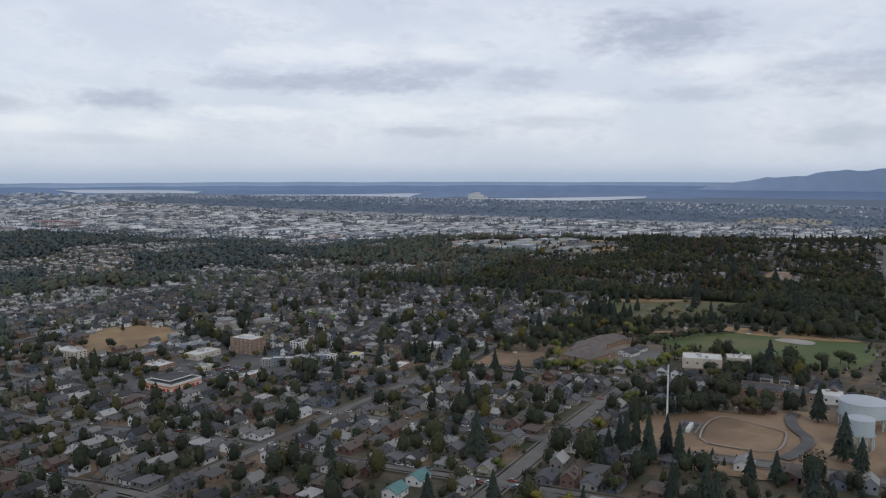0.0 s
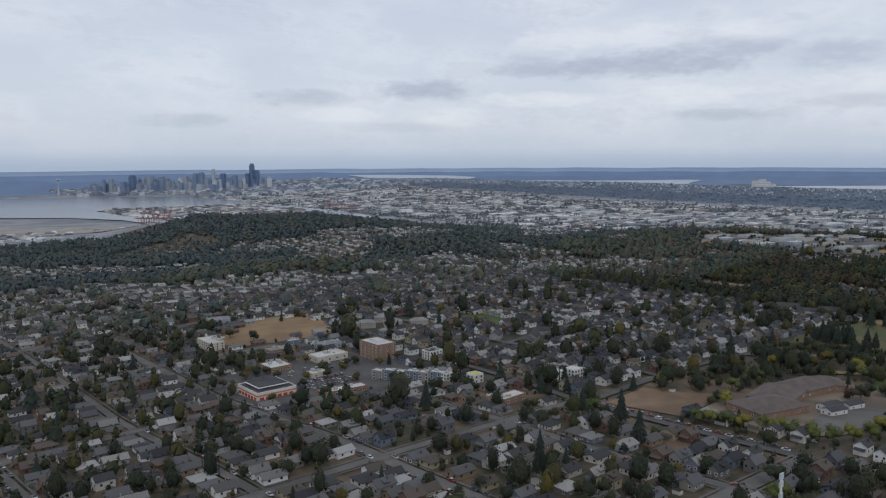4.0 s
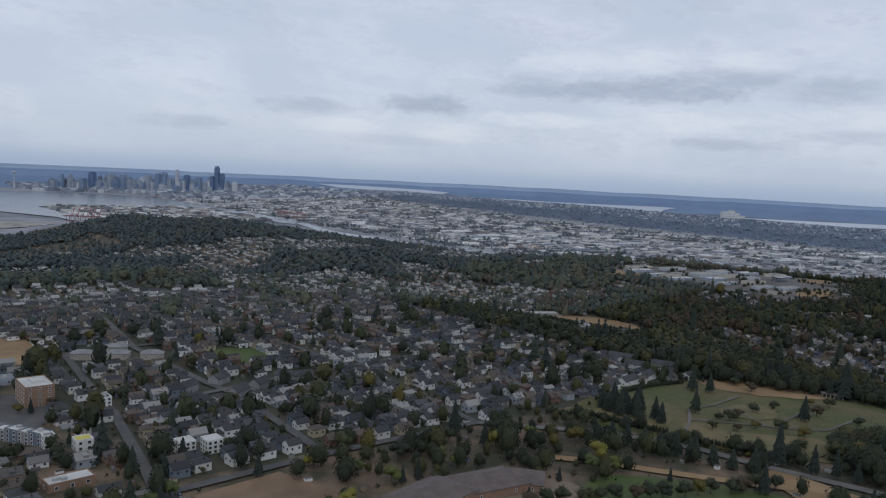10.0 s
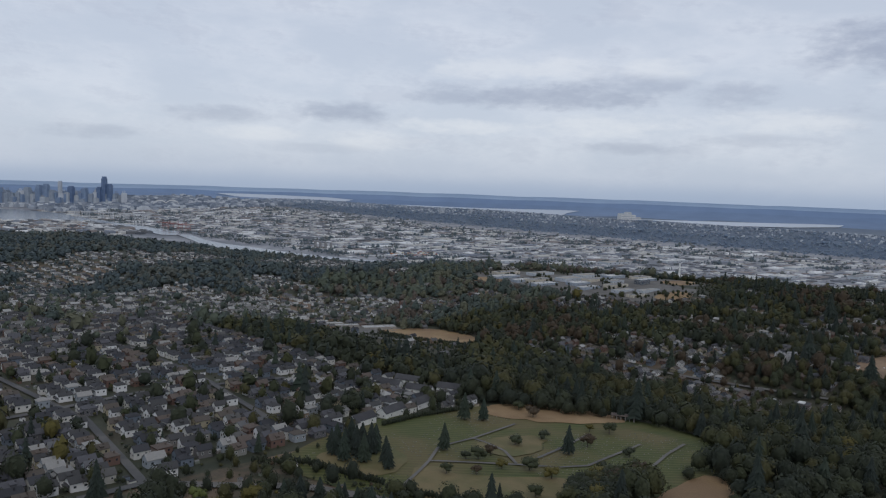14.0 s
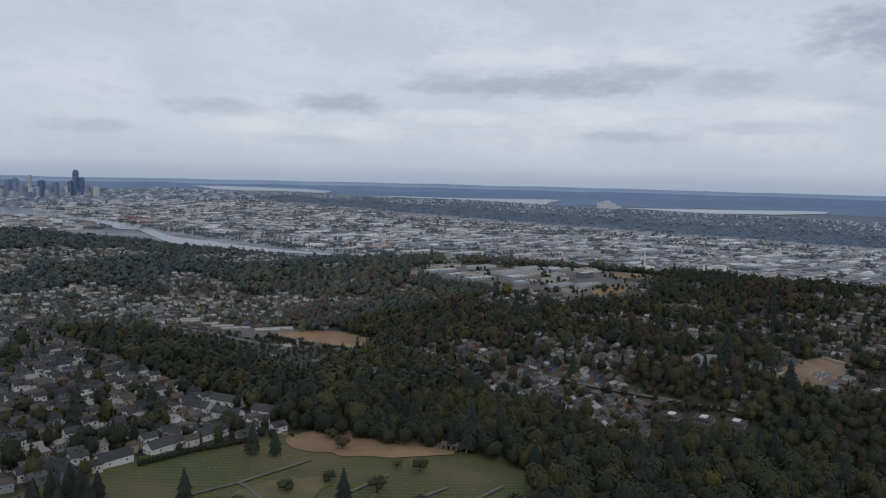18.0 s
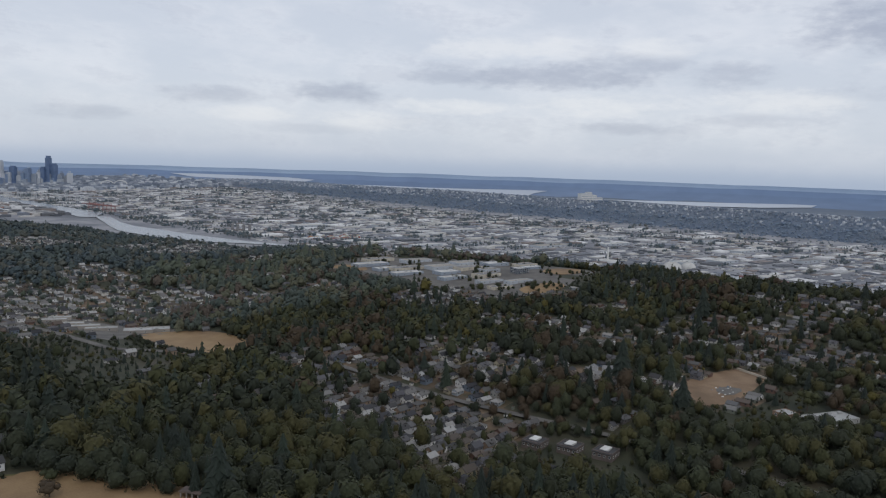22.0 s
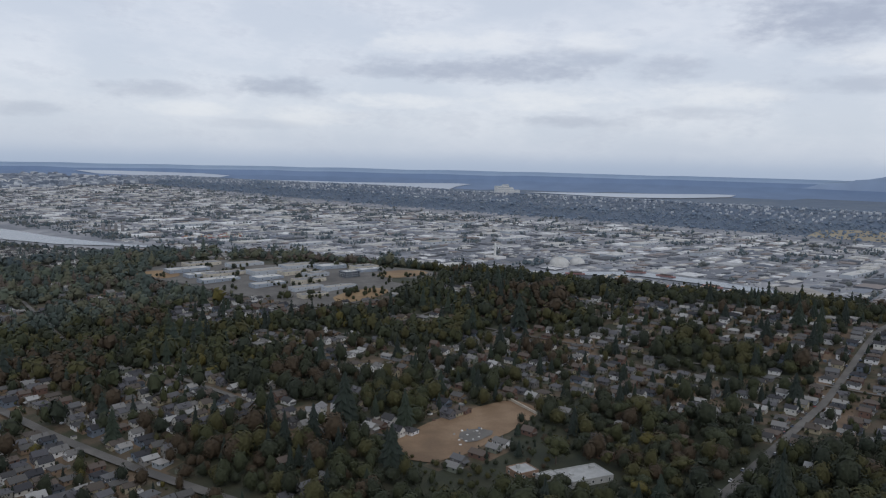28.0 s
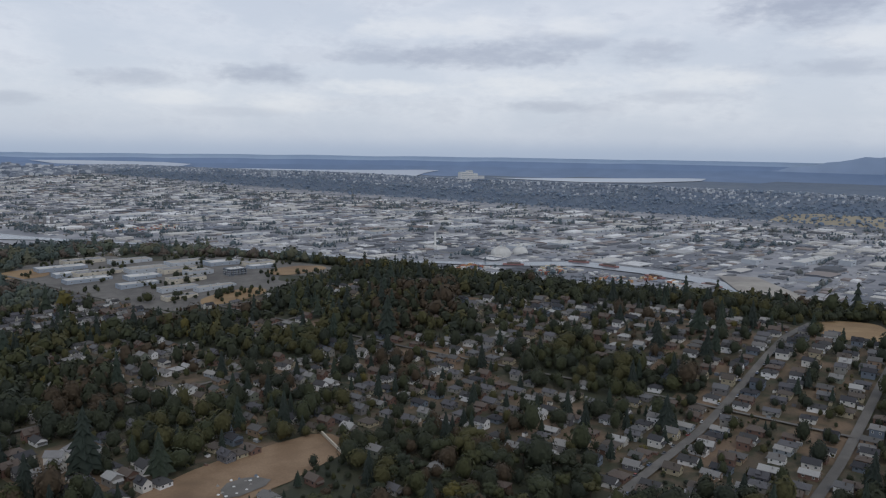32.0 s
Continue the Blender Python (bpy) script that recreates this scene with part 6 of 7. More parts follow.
for k in range(16):
    a, r = RND.uniform(0, 6.3), RND.uniform(2, 12)
    x, y = 1040 + math.cos(a) * r * 1.3, 97 + math.sin(a) * r * .6
    t = thing("debris_heap", x, y, "scattered pale debris on the dirt lot", "debris", "debris on the lot")
    part("heap", Shape().lathe([(RND.uniform(.6, 1.3), 0), (RND.uniform(.4, .8), .5), (0, RND.uniform(.7, 1.1))], 7).mesh("heap", RND.choice(["white", "paleroof", "blue", "gravel"])), t)
for x, y, nm in ((204, 122, "teal"), (192, 123, "teal"), (252, 32, "greyroof")):
    gable("house", x, y, 5.4, 6.6, 2.4, 1.6, "house with a weathered teal roof" if nm == "teal" else "house with a pale grey roof", "house", "white", nm, yaw=90)
# depot sheds by the golden oval
for x, y, w, d in ((838, 548, 24, 9), (844, 532, 24, 9), (852, 518, 24, 9), (876, 506, 22, 15), (894, 508, 18, 15), (838, 575, 20, 10), (848, 590, 18, 9)):
    block("depot_shed", x, y, w, d * .8, 2.3, "long depot shed with a pale flat roof", "shed", "gravel", "metal", yaw=-28, bits=2, per=9, group="depot sheds", sides="sw")
# the campus on the bluff
for i, (x, y, w, d, h) in enumerate(((1225, 560, 30, 12, 4), (1250, 585, 34, 14, 4.5), (1285, 560, 28, 16, 5), (1262, 530, 22, 14, 4), (1300, 530, 26, 12, 4.5), (1330, 560, 30, 16, 5), (1240, 500, 26, 10, 4),
                                     (1275, 480, 24, 12, 5), (1300, 498, 18, 12, 5.5), (1350, 530, 24, 14, 5), (1372, 500, 22, 14, 5.5), (1250, 455, 24, 9, 4), (1240, 640, 34, 14, 4.5), (1275, 665, 30, 14, 5), (1305, 625, 30, 14, 4.5), (1232, 600, 26, 12, 4), (1232, 425, 20, 9, 3.6), (1270, 430, 26, 8, 3.6), (1360, 480, 20, 9, 4))):
    block("campus_building", x, y, w * 1.35, d * 1.25, h * .75, "low campus building with a pale flat roof", "college building", ("tower_grey", "cream", "tower_pale")[i % 3], ("paleroof", "greyroof", "gravel")[i % 3], yaw=-8, floors=1, per=8, group="campus buildings", sides="sw")
block("campus_building", 1318, 466, 17, 13, 6.0, "tall dark blue glass campus building", "college building", "navy", "paleroof", yaw=-8, floors=3, per=3, win=(2.0, 1.6))

# ---- trees that stand alone ----
n = 1100
x, y = R.uniform(1196, 1425, n), R.uniform(380, 715, n)
m = inside(x, y, CAMPUS) & (wave(x, y, 18, 2.0) > 0.60)
tr = tree_rows(x[m], y[m], 0.62, 0.05, R)
tr[:, 8] = tr[:, 8] % 4
tr[:, 7] *= 0.45
scatter("campus_trees", FOREST[:4], tr, ["leaf"], "green trees between the campus buildings", "trees")
n = 60
x, y = R.uniform(264, 362, n), R.uniform(278, 362, n)
m = inside(x, y, SHOPS) & (np.hypot(x - 277, y - 313) > 16) & (np.hypot(x - 358, y - 337) > 13) & (np.hypot(x - 335, y - 352) > 12) & (np.hypot(x - 303, y - 353) > 10)
for k, (u, v) in enumerate(zip(x[m], y[m])):
    if k < 26:
        tree(u, v, 5.0, 5.4, k % 4, "trees in the shopping lot", "small leafy tree in the shopping lot", k * 33)

for i, (x, y) in enumerate([(576, 158), (611, 162), (656, 191), (662, 184), (649, 126), (578, 180), (574, 170), (583, 176), (580, 164), (569, 176)]):
    h = 11 + 4 * ((i * 7) % 5) / 5
    tree(x, y, h * 1.15, h, 4 + i % 2, "cemetery trees", "tall dark conifer on the cemetery lawn", i * 40)
for i, (x, y) in enumerate([(609, 148), (613, 145), (621, 145), (611, 131), (618, 123), (616, 111), (589, 140), (598, 133), (565, 113), (595, 103), (557, 130), (687, 173), (641, 148), (659, 146), (687, 140), (691, 132), (666, 107), (640, 104), (665, 127), (692, 186), (709, 165)]):
    w = 4.4 + 2.8 * ((i * 5) % 7) / 7
    tree(x, y, w * 1.15, w, i % 4, "cemetery trees", "round dark green tree on the cemetery lawn", i * 50)
for i in range(34):
    a, r = i * 2.4, (i / 34) ** .5
    tree(618 + math.cos(a) * r * 27, 86 + math.sin(a) * r * 10, 9, 9.5, i % 4, "dark grove by the cemetery", "dense dark broadleaf tree in a grove", i * 30)
for i in range(16):                              # clipped yews along the cemetery's edge
    u = i / 15
    tree(561 + 3 * u + (2 if i > 8 else 0), 134 - 40 * u, 2.4, 2.8, i % 4, "clipped yews along the drive", "small round clipped yew beside the street", i * 25)
for i, (x, y) in enumerate([(250, 69), (259, 68), (248, 61), (252, 56), (247, 51), (257, 73), (271, 5), (317, 15), (262, 0)]):
    h = (16, 14, 17, 16, 15, 13, 17, 15, 12)[i]
    tree(x, y, h * (.8 if i < 6 else 1.1), h, 4 + i % 2, "reservoir park conifers", "tall dark pointed conifer in the reservoir park", i * 45)
for i, (x, y) in enumerate([(253, 49), (260, 43), (252, 38), (256, 35), (250, 29), (245, 43), (247, 21), (254, 33), (258, 50)]):
    tree(x, y, 3.2, 3.2, 4 + i % 2, "young park trees", "young conifer in bare soil", i * 45)
for i in range(9):
    tree(303 + i * 2.0, 68 - i * 2.0, 8, 9.5, 4 + i % 2 if i % 3 else i % 4, "tree screen by the park", "dense dark tree in a screen", i * 60)
for i, (x, y) in enumerate([(318, 51), (317, 43), (318, 38), (319, 34), (340, 22), (345, 50), (350, 58), (372, 62), (384, 66), (392, 56), (398, 48), (408, 40), (418, 30), (430, 20), (436, 8), (380, 52), (370, 44), (428, 44), (436, 34), (444, 12)]):
    tree(x, y, 8, 8.5, i % 6, "trees behind the park", "dark leafy tree behind the reservoir park", i * 60)
for i, (x, y) in enumerate([(369, 144), (371, 139), (373, 134), (375, 128), (377, 122), (378, 117), (379, 111), (380, 105), (383, 99), (388, 94), (397, 92), (407, 92), (417, 90), (428, 88), (438, 86), (448, 121), (453, 160), (399, 149), (410, 186), (495, 133), (503, 129), (418, 172), (424, 160), (360, 186), (352, 180)]):
    tree(x, y, 7.0, 6.8, 5 if i in (15,) else 6 + i % 2, "street trees by the school", "round yellow-green street tree by the school", i * 35)
for i, (x, y) in enumerate([(318, 440), (326, 424), (366, 462), (388, 452), (384, 404), (404, 352), (366, 352), (318, 330), (352, 318)]):
    tree(x, y, 7.0, 7.5, (0, 1, 4, 2, 3, 4, 4, 0, 4)[i], "trees round the dry field", "leafy tree beside the dry field", i * 35)
for i in range(16):                              # row on the ball field's edge
    tree(446 + i * 6.0, 118 - i * 2.2 + (i % 3), 6.5, 7.0, i % 4, "trees along the ball field", "leafy tree along the ball field", i * 22)


for i, (x, y) in enumerate([(574, 190), (578, 186), (582, 184), (585, 176), (581, 195), (588, 187), (571, 184), (586, 192), (576, 176), (591, 182)]):
    h = 10 + 3 * ((i * 5) % 4) / 4
    tree(x, y, h * 1.3, h, 4 + i % 2, "pines in the cemetery corner", "tall dark pine in a dense cluster by the cemetery", i * 53)
for i, (x, y) in enumerate([(634, 238), (628, 234), (617, 231), (640, 244), (622, 240), (650, 258), (645, 250), (610, 238)]):
    tree(x, y, 9 + i % 3, 10 + i % 3, (0, 4, 1, 2, 5, 3, 0, 1)[i], "dark trees among the terraces", "large dark tree among white terraces", i * 47)
for i, (x, y) in enumerate([(527, 156), (530, 151), (535, 147), (538, 141), (541, 135), (541, 128), (543, 121), (543, 113), (545, 106), (548, 99)]):
    h = 8.5 + 3 * ((i * 3) % 4) / 4
    tree(x, y, h * 1.35, h, 4 + i % 2, "pines along the drive", "dark bushy pine beside the cemetery street", i * 37)
for i, (x, y, w) in enumerate([(508, 141, 9), (518, 160, 9), (484, 172, 8.5), (494, 181, 10), (440, 177, 9), (452, 168, 7), (470, 186, 8), (428, 196, 9), (505, 172, 7)]):
    tree(x, y, w, w * .95, (6, 0, 7, 1, 2, 6, 3, 0, 7)[i], "round trees by the school", "large round broadleaf tree beyond the school", i * 44)


def hedge(pts, h=1.6, w=1.6):
    for (x0, y0), (x1, y1) in zip(pts, pts[1:]):
        n = int(math.hypot(x1 - x0, y1 - y0) / 1.5)
        for k in range(n):
            u = k / n
            yield x0 + (x1 - x0) * u, y0 + (y1 - y0) * u, h, w


hr = []
for pts, h, w in (([(616, 205), (640, 207), (668, 204)], 2.2, 2.6), ([(541, 196), (556, 182), (563, 145)], 2.4, 2.4), ([(565, 133), (570, 112), (582, 98)], 2.2, 2.2), ([(852, 470), (856, 420), (866, 378)], 2.6, 3.0)):
    for x, y, hh, ww in hedge(pts, h, w):
        hr.append((x, y, float(ground(x, y)) - .3, RND.uniform(0, 6), ww, ww, hh * RND.uniform(.9, 1.2) / .7, RND.choice([0.05, 0.25, 0.65]), RND.randrange(4)))
scatter("hedge", FARTREE[:4], hr, ["leaf"], "dark clipped hedge along the cemetery", "hedge")
# rows of flat grave markers
n = 3600
x, y = R.uniform(545, 735, n), R.uniform(80, 220, n)
y = np.round((y + x * 0.35) / 2.2) * 2.2 - x * 0.35
m = inside(x, y, CEMETERY) & (wave(x, y, 14, 3.0) > 0.4)
x, y = x[m], y[m]
M["stone"] = material("grave_stone", [(0.20, 0.20, 0.17), (0.15, 0.16, 0.12), (0.24, 0.23, 0.20), (0.12, 0.13, 0.10)], pick="tint", contrast=0.2)
scatter("grave_markers", [Shape().box(-.5, -.5, -.3, .5, .5, 1)], np.column_stack([x, y, ground(x, y) + .3, np.full(len(x), -.34), np.full(len(x), .5), np.full(len(x), .24), np.full(len(x), .12), R.random(len(x)), np.zeros(len(x))]),
        ["stone"], "small grey grave markers in rows", "grave markers")

# ---- garden shrubs, sheds and vans among the houses ----
n = 11000
x, y = R.uniform(95, 1400, n), R.uniform(-75, 900, n)
m = (woods(x, y) < 0.6) & open_ground(x, y) & (road_gap(x, y) > 0.9) & off_houses(x, y) & off_sites(x, y) & (x > 60 + (y - 500) * 0.16)
x, y = x[m], y[m]
n = len(x)
w = R.uniform(1.2, 3.4, n)
scatter("garden_shrubs", [broadleaf(51 + k, 1, 6, 0.5, False) for k in range(3)], np.column_stack([x, y, ground(x, y) - w * .15, R.uniform(0, 6, n), w, w, w * R.uniform(.7, 1.3, n), R.random(n), R.integers(0, 3, n)]),
        ["leaf"], "green and browning garden shrubs and hedges", "shrubs")
n = 4200
x, y = R.uniform(95, 1400, n), R.uniform(-75, 900, n)
m = (woods(x, y) < 0.6) & open_ground(x, y) & (road_gap(x, y) > 0.9) & off_houses(x, y) & off_sites(x, y)
x, y = x[m], y[m]
n = len(x)
scatter("garden_sheds", [shed_shape(1)], np.column_stack([x, y, ground(x, y) + .3, R.choice([0, 1.57], n), R.uniform(1.1, 2.8, n), R.uniform(1.0, 2.0, n), R.uniform(.7, 1.5, n), R.random(n), np.zeros(n)]),
        ["wall", "roof"], "small garden sheds and garages behind the houses", "sheds")

# ---- parked cars ----
CARS = [(0.55, 0.55, 0.55), (0.06, 0.06, 0.07), (0.70, 0.70, 0.70), (0.25, 0.26, 0.28), (0.10, 0.14, 0.24), (0.30, 0.05, 0.04), (0.14, 0.14, 0.15)]
M["paint"] = material("car_paint", CARS, pick="object", rough=0.3, contrast=0.05)
M["tyre"] = material("tyre_rubber", [(0.02, 0.02, 0.02), (0.03, 0.03, 0.03)], 1)
s = Shape().box(-.58, -1.4, .18, .58, 1.4, .52)
CAR_BODY = s.poly([(-.58, -1.4, .52), (.58, -1.4, .52), (.5, -1.25, .6), (-.5, -1.25, .6)]).mesh("body", "paint")
s = Shape()
lo, hi = [(-.54, -.95, .52), (.54, -.95, .52), (.54, .75, .52), (-.54, .75, .52)], [(-.42, -.6, .92), (.42, -.6, .92), (.42, .4, .92), (-.42, .4, .92)]
for i in range(4):
    s.poly([lo[i], lo[(i + 1) % 4], hi[(i + 1) % 4], hi[i]])
CAR_GLASS = s.mesh("windows", "glass")
CAR_TOP = Shape().box(-.43, -.62, .9, .43, .42, .96).mesh("roof", "paint")
WHEEL = Shape().tube((-.09, 0, 0), (.09, 0, 0), .2, .2, 10).mesh("wheel", "tyre")


def car_first():
    e = new("car")
    part("body", CAR_BODY, e)
    part("windows", CAR_GLASS, e)
    part("roof", CAR_TOP, e)
    for x in (-.52, .52):
        for y in (-.85, .85):
            part("wheel", WHEEL, e, at=pose(x, y, .2))
    return tagged(e, "parked car at the kerb", "car", "parked cars")


first = None
spots = []
for x0, lo_, hi_ in ((212, 90, 300), (257, 60, 300), (316, 100, 240), (160, 150, 320)):
    for k in range(int((hi_ - lo_) / 5)):
        if RND.random() < 0.5:
            spots.append((x0 + RND.choice((-2.1, 2.1)) * (1.5 if x0 == 257 else 1), lo_ + k * 5 + RND.uniform(-1, 1), RND.choice((0, 180))))
for k in range(33):
    spots.append((290 + (k % 11) * 3.1, 303 + (k // 11) * 7.0, RND.uniform(-3, 3)))
for k in range(15):
    spots.append((286 + (k % 15) * 3.9 + RND.uniform(-.6, .6), (334, 340)[k % 2] + RND.uniform(-.5, .5), RND.choice((0, 90))))
for k in range(20):
    spots.append((362 + RND.uniform(-1, 1), 105 + k * 4.2, 0))
for k in range(26):
    spots.append((1000 + k * 14 + RND.uniform(-4, 4), -15 + RND.choice((-2.4, 2.4)), 90))
for x, y, a in spots:
    m = pose(x, y, float(ground(x, y)) + 0.62, 0, 0, a)
    if first is None:
        first = car_first()
        first.matrix_world = m
    else:
        copy_thing(first, m)

# ---- landmarks of the valley and the harbour ----
def dome(x, y, r, h, label):
    t = thing("storage_dome", x, y, label, "dome", "storage domes")
    part("shell", Shape().lathe([(r, -1), (r, h * .25)] + [(r * math.cos(a * .16), h * .25 + h * .75 * math.sin(a * .16)) for a in range(1, 9)] + [(0, h)], 24).mesh("shell", "paleroof"), t)
    part("cap", Shape().lathe([(r * .12, h * .97), (r * .12, h * 1.06), (0, h * 1.1)], 10).mesh("cap", "steel"), t)


dome(1950, 590, 17, 15, "large pale storage dome by the river")
dome(1985, 574, 13, 13, "smaller pale storage dome by the river")
for x, y, w, d, h, rf in BIGSHEDS:
    block("warehouse", x, y, w * .85, d * .8, h * .6, "very large warehouse with a pale roof in the valley", "warehouse", "tower_pale", rf, yaw=-8, bits=4, per=16, sides="s", group="great valley sheds", win=(5.0, 1.6))
stack = thing("chimney_stack", 1939, 722, "tall white works chimney", "chimney")
part("shaft", Shape().tube((0, 0, -1), (0, 0, 30), 2.2, 1.6, 12).mesh("shaft", "white"), stack)
for x, y, h in ((1660, 1610, 26), (1672, 1602, 26), (1684, 1594, 24), (1650, 1618, 30)):
    t = thing("silo", x, y, "grey cement silo by the waterway", "silo", "cement silos")
    part("shell", Shape().lathe([(3.6, -1), (3.6, h * .62), (0, h * .62 + 2)], 14).mesh("shell", "greyroof"), t)
BOXES = [(0.40, 0.17, 0.10), (0.46, 0.26, 0.12), (0.58, 0.58, 0.57), (0.30, 0.12, 0.10), (0.58, 0.50, 0.36), (0.20, 0.25, 0.32), (0.52, 0.52, 0.50)]
M["box"] = material("container_paint", BOXES, pick="tint", contrast=0.2)
rows = []
for cx, cy, sx, sy, k in ((1796, 545, 34, 20, 60), (1858, 440, 36, 22, 70), (1853, 330, 22, 20, 40), (1866, 250, 26, 16, 40), (1890, 300, 12, 12, 12), (1770, 1360, 70, 40, 90), (1300, 2650, 180, 90, 160), (1250, 2450, 120, 90, 90)):
    for _ in range(k):
        x, y = cx + R.uniform(-sx, sx), cy + R.uniform(-sy, sy)
        rows.append((x, y, 5, R.choice([0, 0.2, 1.57]), R.uniform(4, 8), R.uniform(2, 4), R.uniform(1.5, 4.5), R.random(), 0))
scatter("container_stacks", [Shape().box(-.5, -.5, 0, .5, .5, 1)], rows, ["box"], "orange, red and white container stacks by the river", "containers")
barge = Shape()
for x, y, yw in ((1905, 300, 70), (1955, 395, 80), (1962, 450, 110), (1890, 215, 60), (1868, 512, 120)):
    t = thing("barge", x, y, "loaded rusty barge on the river", "barge", "river barges", z=6.4, yaw=yw)
    part("hull", Shape().box(-16, -4, -.6, 16, 4, 1.6).mesh("hull", "rust"), t)
    part("deck_load", Shape().box(-11, -3, 1.6, 9, 3, 3.6).mesh("deck_load", "brownroof"), t)


def far_xy(x, y):
    p = squash(np.array([[x, y, float(ground(x, y))]]))[0]
    return p, (p[0] - MID[0]) / (x - MID[0])


def crane(x, y, k, yaw, mat, up):
    """A harbour gantry crane, boom raised or level."""
    t = thing("gantry_crane", x, y, "red harbour gantry crane with a raised boom" if mat == "rust" else "pale harbour gantry crane with a level boom", "crane", "harbour cranes", yaw=yaw)
    for sx in (-7, 7):
        for sy in (-6, 6):
            part("leg", Shape().tube((sx, sy, -1), (sx * .9, sy * .8, 30 * k), .9, .8, 6).mesh("leg", mat), t)
    part("portal", Shape().box(-7.5, -6, 12 * k, 7.5, -5, 14 * k).box(-7.5, 5, 12 * k, 7.5, 6, 14 * k).box(-7.5, -6, 28 * k, 7.5, 6, 31 * k).mesh("portal", mat), t)
    part("girder", Shape().box(-22, -2, 29 * k, 9, 2, 32 * k).mesh("girder", mat), t)
    tip = (9 + 13 * k, 0, 30 * k + 30 * k) if up else (9 + 32 * k, 0, 31 * k)
    part("boom", Shape().tube((8, 0, 30.5 * k), tip, 1.3, .9, 6).mesh("boom", mat), t)
    part("mast", Shape().tube((4, 0, 31 * k), (6, 0, 44 * k), 1.0, .6, 6).mesh("mast", mat), t)
    part("stay", Shape().tube((6, 0, 44 * k), tip, .35, .35, 4).mesh("stay", mat), t)


for i in range(6):
    crane(872 + i * 11, 2188 - i * 9, 0.75, 30, "rust", True)
for x, y, up in ((1690, 3060, False), (1712, 3020, True), (1735, 2940, False), (1750, 2890, True), (1660, 3120, True), (1640, 3170, False), (1765, 2840, False)):
    crane(x, y, 0.8, 190, "pale", up)
for x, y in ((1655, 2420), (1660, 2370), (1662, 2320), (1658, 2470)):
    crane(x, y, 0.7, 180, "rust", False)

# ---- the far city ----
TOWERS = [(2145, 4113, 165, 22, "tower_dark"), (2168, 4100, 127, 24, "tower_dark"), (2123, 4124, 109, 22, "tower_dark"), (2001, 4183, 110, 26, "tower_dark"), (1984, 4185, 77, 26, "tower_pale"),
          (1954, 4205, 135, 16, "tower_pale"), (1919, 4220, 87, 26, "tower_grey"), (1894, 4231, 118, 26, "tower_blue"), (1863, 4244, 112, 24, "tower_blue"), (1816, 4264, 98, 28, "tower_grey"), (1698, 4311, 93, 24, "tower_blue"),
          (1638, 4333, 97, 24, "tower_grey"), (1555, 4363, 104, 30, "tower_dark"), (1511, 4377, 70, 26, "tower_blue"), (1453, 4396, 86, 20, "tower_grey"), (1415, 4408, 84, 16, "tower_blue"),
          (2060, 4155, 101, 26, "tower_blue"), (2027, 4171, 62, 24, "tower_pale")]
TOWERS2 = [(2189, 4085, 47, 24, "tower_pale"), (1779, 4279, 72, 26, "tower_grey"), (1835, 4256, 65, 24, "tower_pale"), (1728, 4299, 67, 26, "tower_grey"), (1667, 4323, 68, 24, "tower_blue"), (1585, 4352, 57, 30, "tower_grey"),
           (2090, 4141, 73, 26, "tower_grey"), (1934, 4214, 75, 22, "tower_blue"), (2100, 4110, 52, 18, "tower_pale"), (2040, 4130, 46, 20, "tower_grey")]
rnd = random.Random(4)
for k in range(80):
    u = rnd.random()
    TOWERS2.append((1330 + 900 * u + rnd.uniform(-20, 20), 4480 - 400 * u + rnd.uniform(-30, 120), rnd.uniform(22, 52), rnd.uniform(16, 34), rnd.choice(["tower_grey", "tower_blue", "tower_pale", "tower_grey"])))
for k in range(40):
    u = rnd.random()
    TOWERS2.append((1640 + 560 * u, 4330 - 240 * u + rnd.uniform(-10, 90), rnd.uniform(40, 84), rnd.uniform(16, 28), rnd.choice(["tower_grey", "tower_blue", "tower_blue", "tower_pale", "tower_grey"])))
for x, y, top, w, mt in TOWERS + TOWERS2:
    g = float(ground(x, y))
    t = thing("skyscraper" if top > 60 else "city_block", *squash(np.array([[x, y, g]]))[0][:2], {"tower_dark": "dark blue glass office tower of the far city", "tower_blue": "blue glass office tower of the far city", "tower_grey": "grey stone office tower of the far city", "tower_pale": "pale stone tower of the far city"}[mt], "skyscraper", "far city towers", z=float(squash(np.array([[x, y, g]]))[0][2]))
    kk = far_xy(x, y)[1]
    h = (top - g) * kk
    w *= kk
    yw = 32
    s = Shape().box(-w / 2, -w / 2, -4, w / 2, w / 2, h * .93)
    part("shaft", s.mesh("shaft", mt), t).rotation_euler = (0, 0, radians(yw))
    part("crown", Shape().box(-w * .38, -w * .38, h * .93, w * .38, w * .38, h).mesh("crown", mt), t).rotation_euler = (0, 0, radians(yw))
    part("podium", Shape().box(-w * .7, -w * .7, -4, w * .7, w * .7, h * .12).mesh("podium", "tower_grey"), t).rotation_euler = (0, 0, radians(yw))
p, kk = far_xy(1206, 4491)
nt = thing("observation_tower", p[0], p[1], "slender pale observation tower with a saucer top", "tower", z=float(p[2]))
part("stem", Shape().lathe([(7 * kk, -2), (2.2 * kk, 45 * kk), (3.2 * kk, 78 * kk)], 8).mesh("stem", "tower_pale"), nt)
part("saucer", Shape().lathe([(3 * kk, 77 * kk), (13 * kk, 81 * kk), (13 * kk, 83 * kk), (4 * kk, 87 * kk), (0, 88 * kk)], 16).mesh("saucer", "tower_pale"), nt)
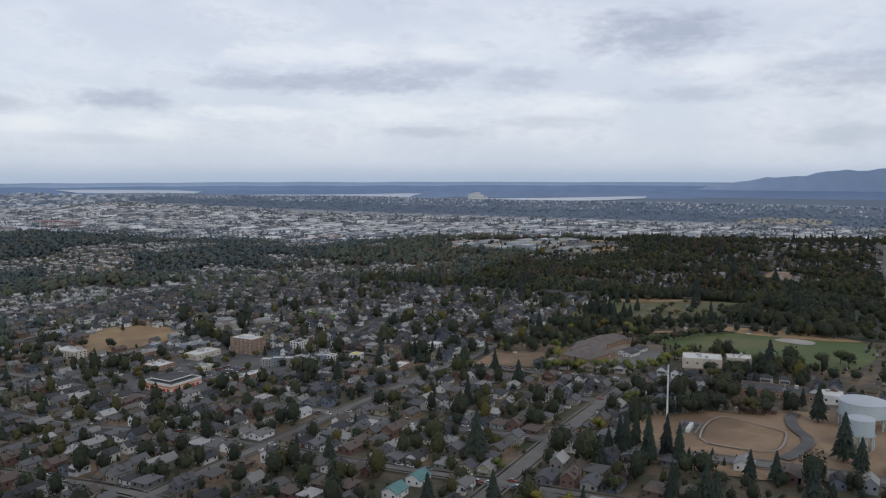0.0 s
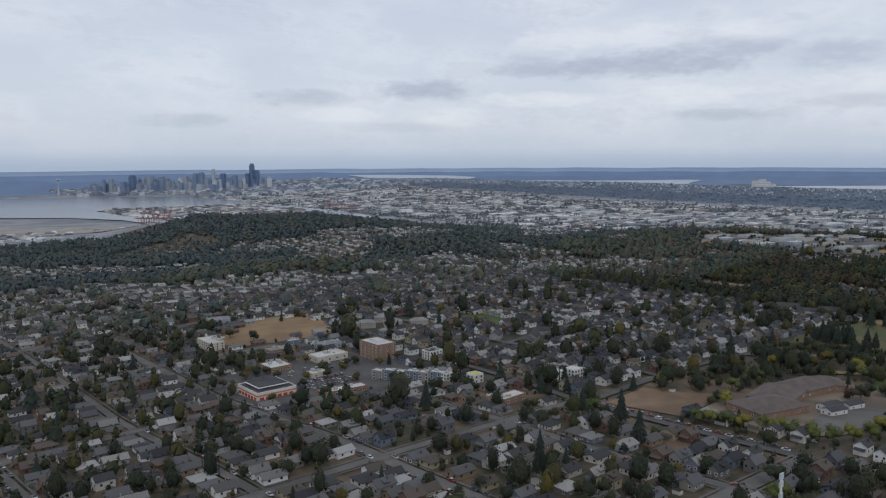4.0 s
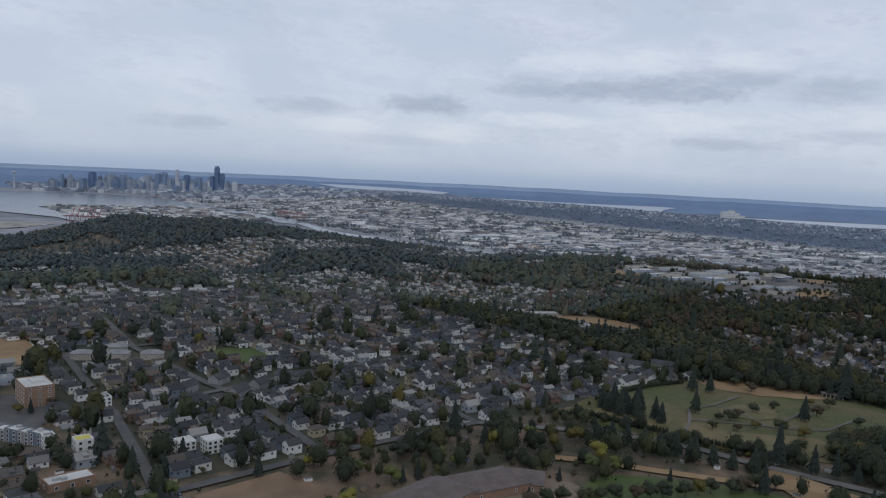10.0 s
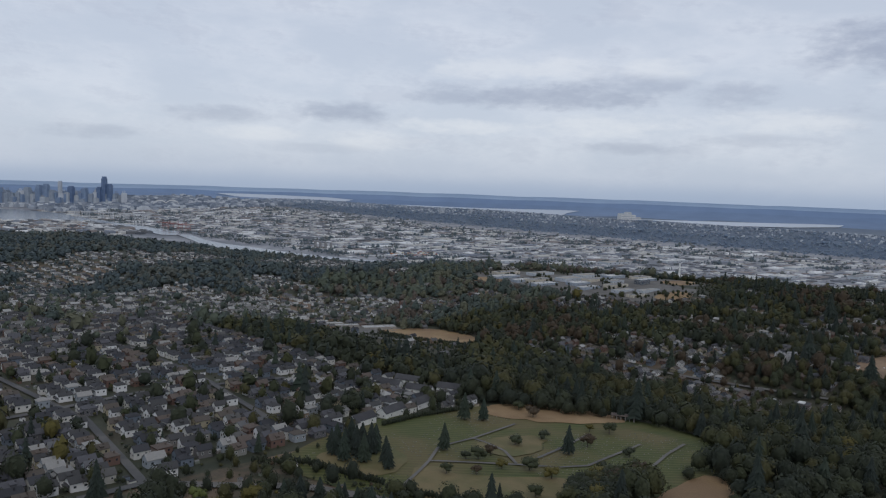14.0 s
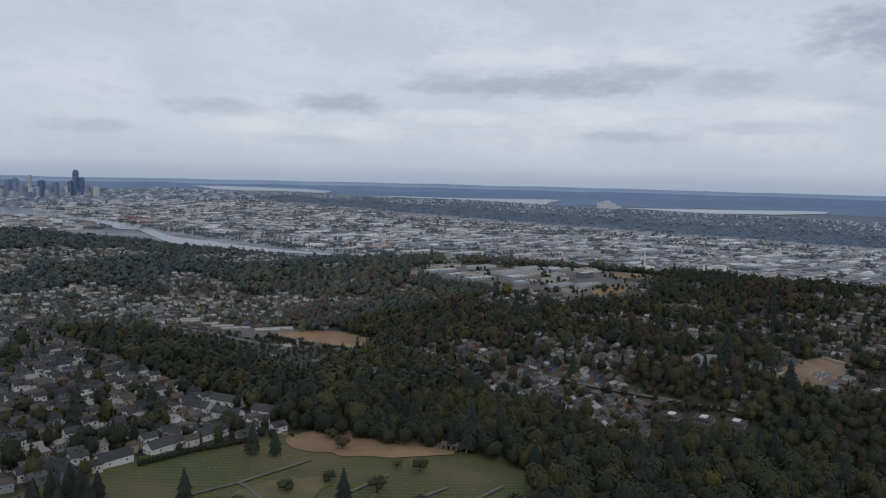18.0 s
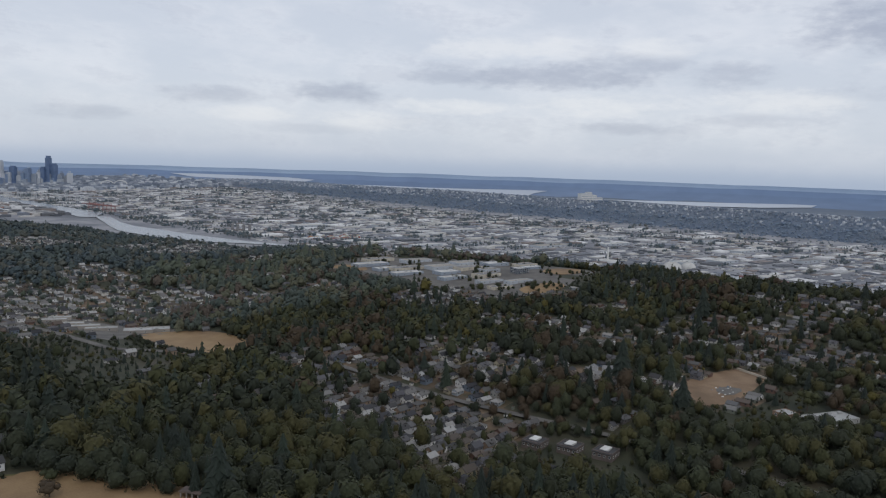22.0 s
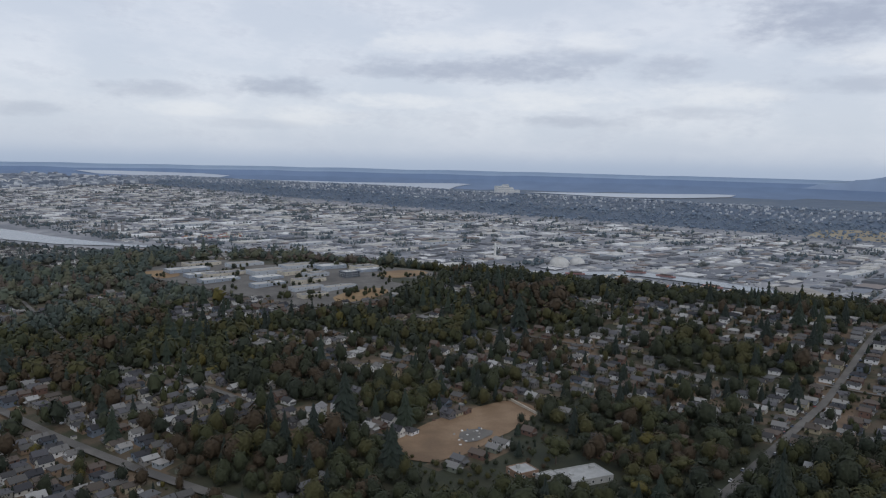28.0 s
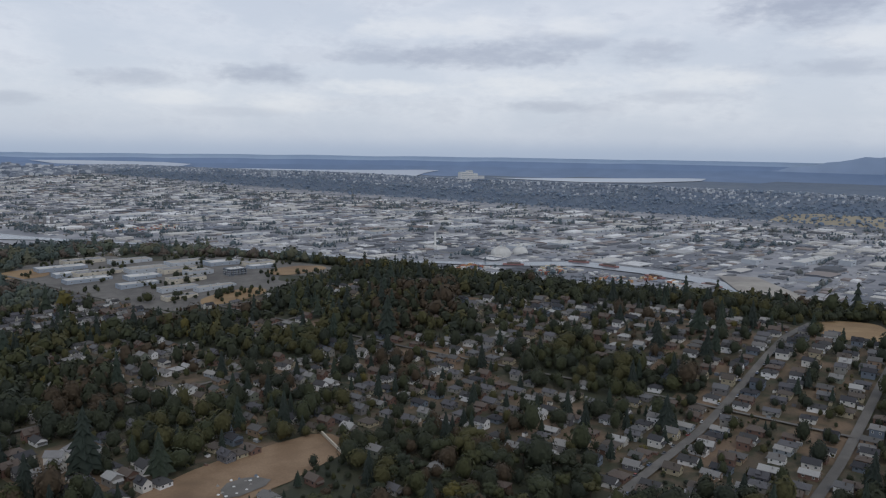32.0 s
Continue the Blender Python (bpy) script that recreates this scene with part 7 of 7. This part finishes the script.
part("spire", Shape().tube((0, 0, 87 * kk), (0, 0, 100 * kk), .8, .3, 5).mesh("spire", "tower_grey"), nt)
for x, y in ((2330, 3860), (2395, 3850)):
    p, kk = far_xy(x, y)
    t = thing("stadium", p[0], p[1], "far stadium with a white arched roof", "stadium", z=float(p[2]), yaw=-28)
    part("bowl", Shape().box(-32 * kk, -20, -2, 32 * kk, 20, 12 * kk).mesh("bowl", "tower_grey"), t)
    for yy in (-16, 16):
        for k in range(9):
            a, b = math.pi * k / 9, math.pi * (k + 1) / 9
            part("arch", Shape().tube((-30 * kk * math.cos(a), yy, 12 * kk + 18 * kk * math.sin(a)), (-30 * kk * math.cos(b), yy, 12 * kk + 18 * kk * math.sin(b)), 1.6, 1.6, 5).mesh("arch", "white"), t)
rows = []
for _ in range(2600):
    x, y = R.uniform(1250, 3000), R.uniform(3560, 5000)
    if inside(x, y, BAY) or (x < 1700 and y < 4000 + (1700 - x) * .5):
        continue
    rows.append((x, y, float(ground(x, y)), R.choice([.55, 2.1]), R.uniform(16, 40), R.uniform(12, 26), R.uniform(5, 18), R.random(), R.integers(0, 3)))
for _ in range(230):
    u = R.random()
    x, y = 1380 + 860 * u + R.uniform(-20, 20), 4460 - 370 * u + R.uniform(-20, 150)
    rows.append((x, y, float(ground(x, y)), .56, R.uniform(14, 26), R.uniform(14, 24), R.uniform(26, 78) * (1 if u > .3 else .7), R.random(), 0))
scatter("far_city_blocks", [shed_shape(k) for k in range(3)], rows, [HAZED_WALL, HAZED_WALL], "low blocks of the far city, grey-blue with painted haze", "buildings")
rows = []
for _ in range(420):
    x, y = R.uniform(980, 1540), R.uniform(2230, 2960)
    if not inside(x, y, BAY):
        rows.append((x, y, 4, R.choice([0.1, 1.67]), R.uniform(14, 50), R.uniform(8, 24), R.uniform(3, 9), R.random(), R.integers(0, 3)))
for _ in range(160):
    x, y = R.uniform(300, 900), R.uniform(1900, 2120)
    rows.append((x, y, 4, R.choice([0.1, 1.67]), R.uniform(10, 30), R.uniform(8, 16), R.uniform(3, 6), R.random(), R.integers(0, 3)))
scatter("port_sheds", [shed_shape(k) for k in range(3)], rows, ["indus", "indroof"], "pale port sheds on the harbour piers", "port buildings")
hosp = thing("hospital", 3325, 1650, "large white hospital block on the far ridge", "hospital", yaw=-26)
for x0, y0, x1, y1, h in ((-52, -14, -20, 14, 30), (-20, -12, 0, 12, 36), (0, -14, 20, 12, 25), (20, -8, 52, 10, 15)):
    part("wing", Shape().box(x0, y0, -20, x1, y1, h).mesh("wing", "white"), hosp)
    part("roof", Shape().box(x0 + 2, y0 + 2, h - .1, x1 - 2, y1 - 2, h + 2).mesh("roof", "tower_pale"), hosp)
    for z in range(4, h - 2, 7):
        part("window_band", Shape().box(x0 + 1, y0 - .3, z, x1 - 1, y0 + .1, z + 2.0).mesh("window_band", "tower_grey"), hosp)
for x, y, h in ((3060, 2500, 30), (3130, 2380, 22), (3000, 3100, 20)):
    block("apartment_block", x, y, 22, 16, h, "pale apartment slab on the far ridge", "apartment building", "tower_pale", "tower_grey", bits=1, floors=3, per=8, sides="sw", win=(4.0, 2.0))

# ---- the far mountain, beyond everything ----
# its blue is haze put into the base colour
ridge_v, ridge_t = [], []
N = 60
for k in range(N + 1):
    az = radians(76 + 40 * k / N)
    u = k / N
    el = -1.75 + 2.12 * min(1, u * 2.9) ** 0.55 + 0.10 * math.sin(k * .9) * min(1, u * 4) + 0.05 * math.sin(k * 2.3)
    for r, e in ((4495, -1.7), (4512, el * .5 - .6), (4530, el)):
        ridge_v.append((435 + r * math.sin(az), -65 + r * math.cos(az), 186 + r * math.tan(radians(e))))
for k in range(N):
    for j in range(2):
        a = k * 3 + j
        ridge_t += [(a, a + 3, a + 4), (a, a + 4, a + 1)]
tagged(new("backdrop", fast_mesh("backdrop", ridge_v, ridge_t, ["mountain"])), "low mountain on the horizon, painted in haze blue", "mountain", kind="structure")
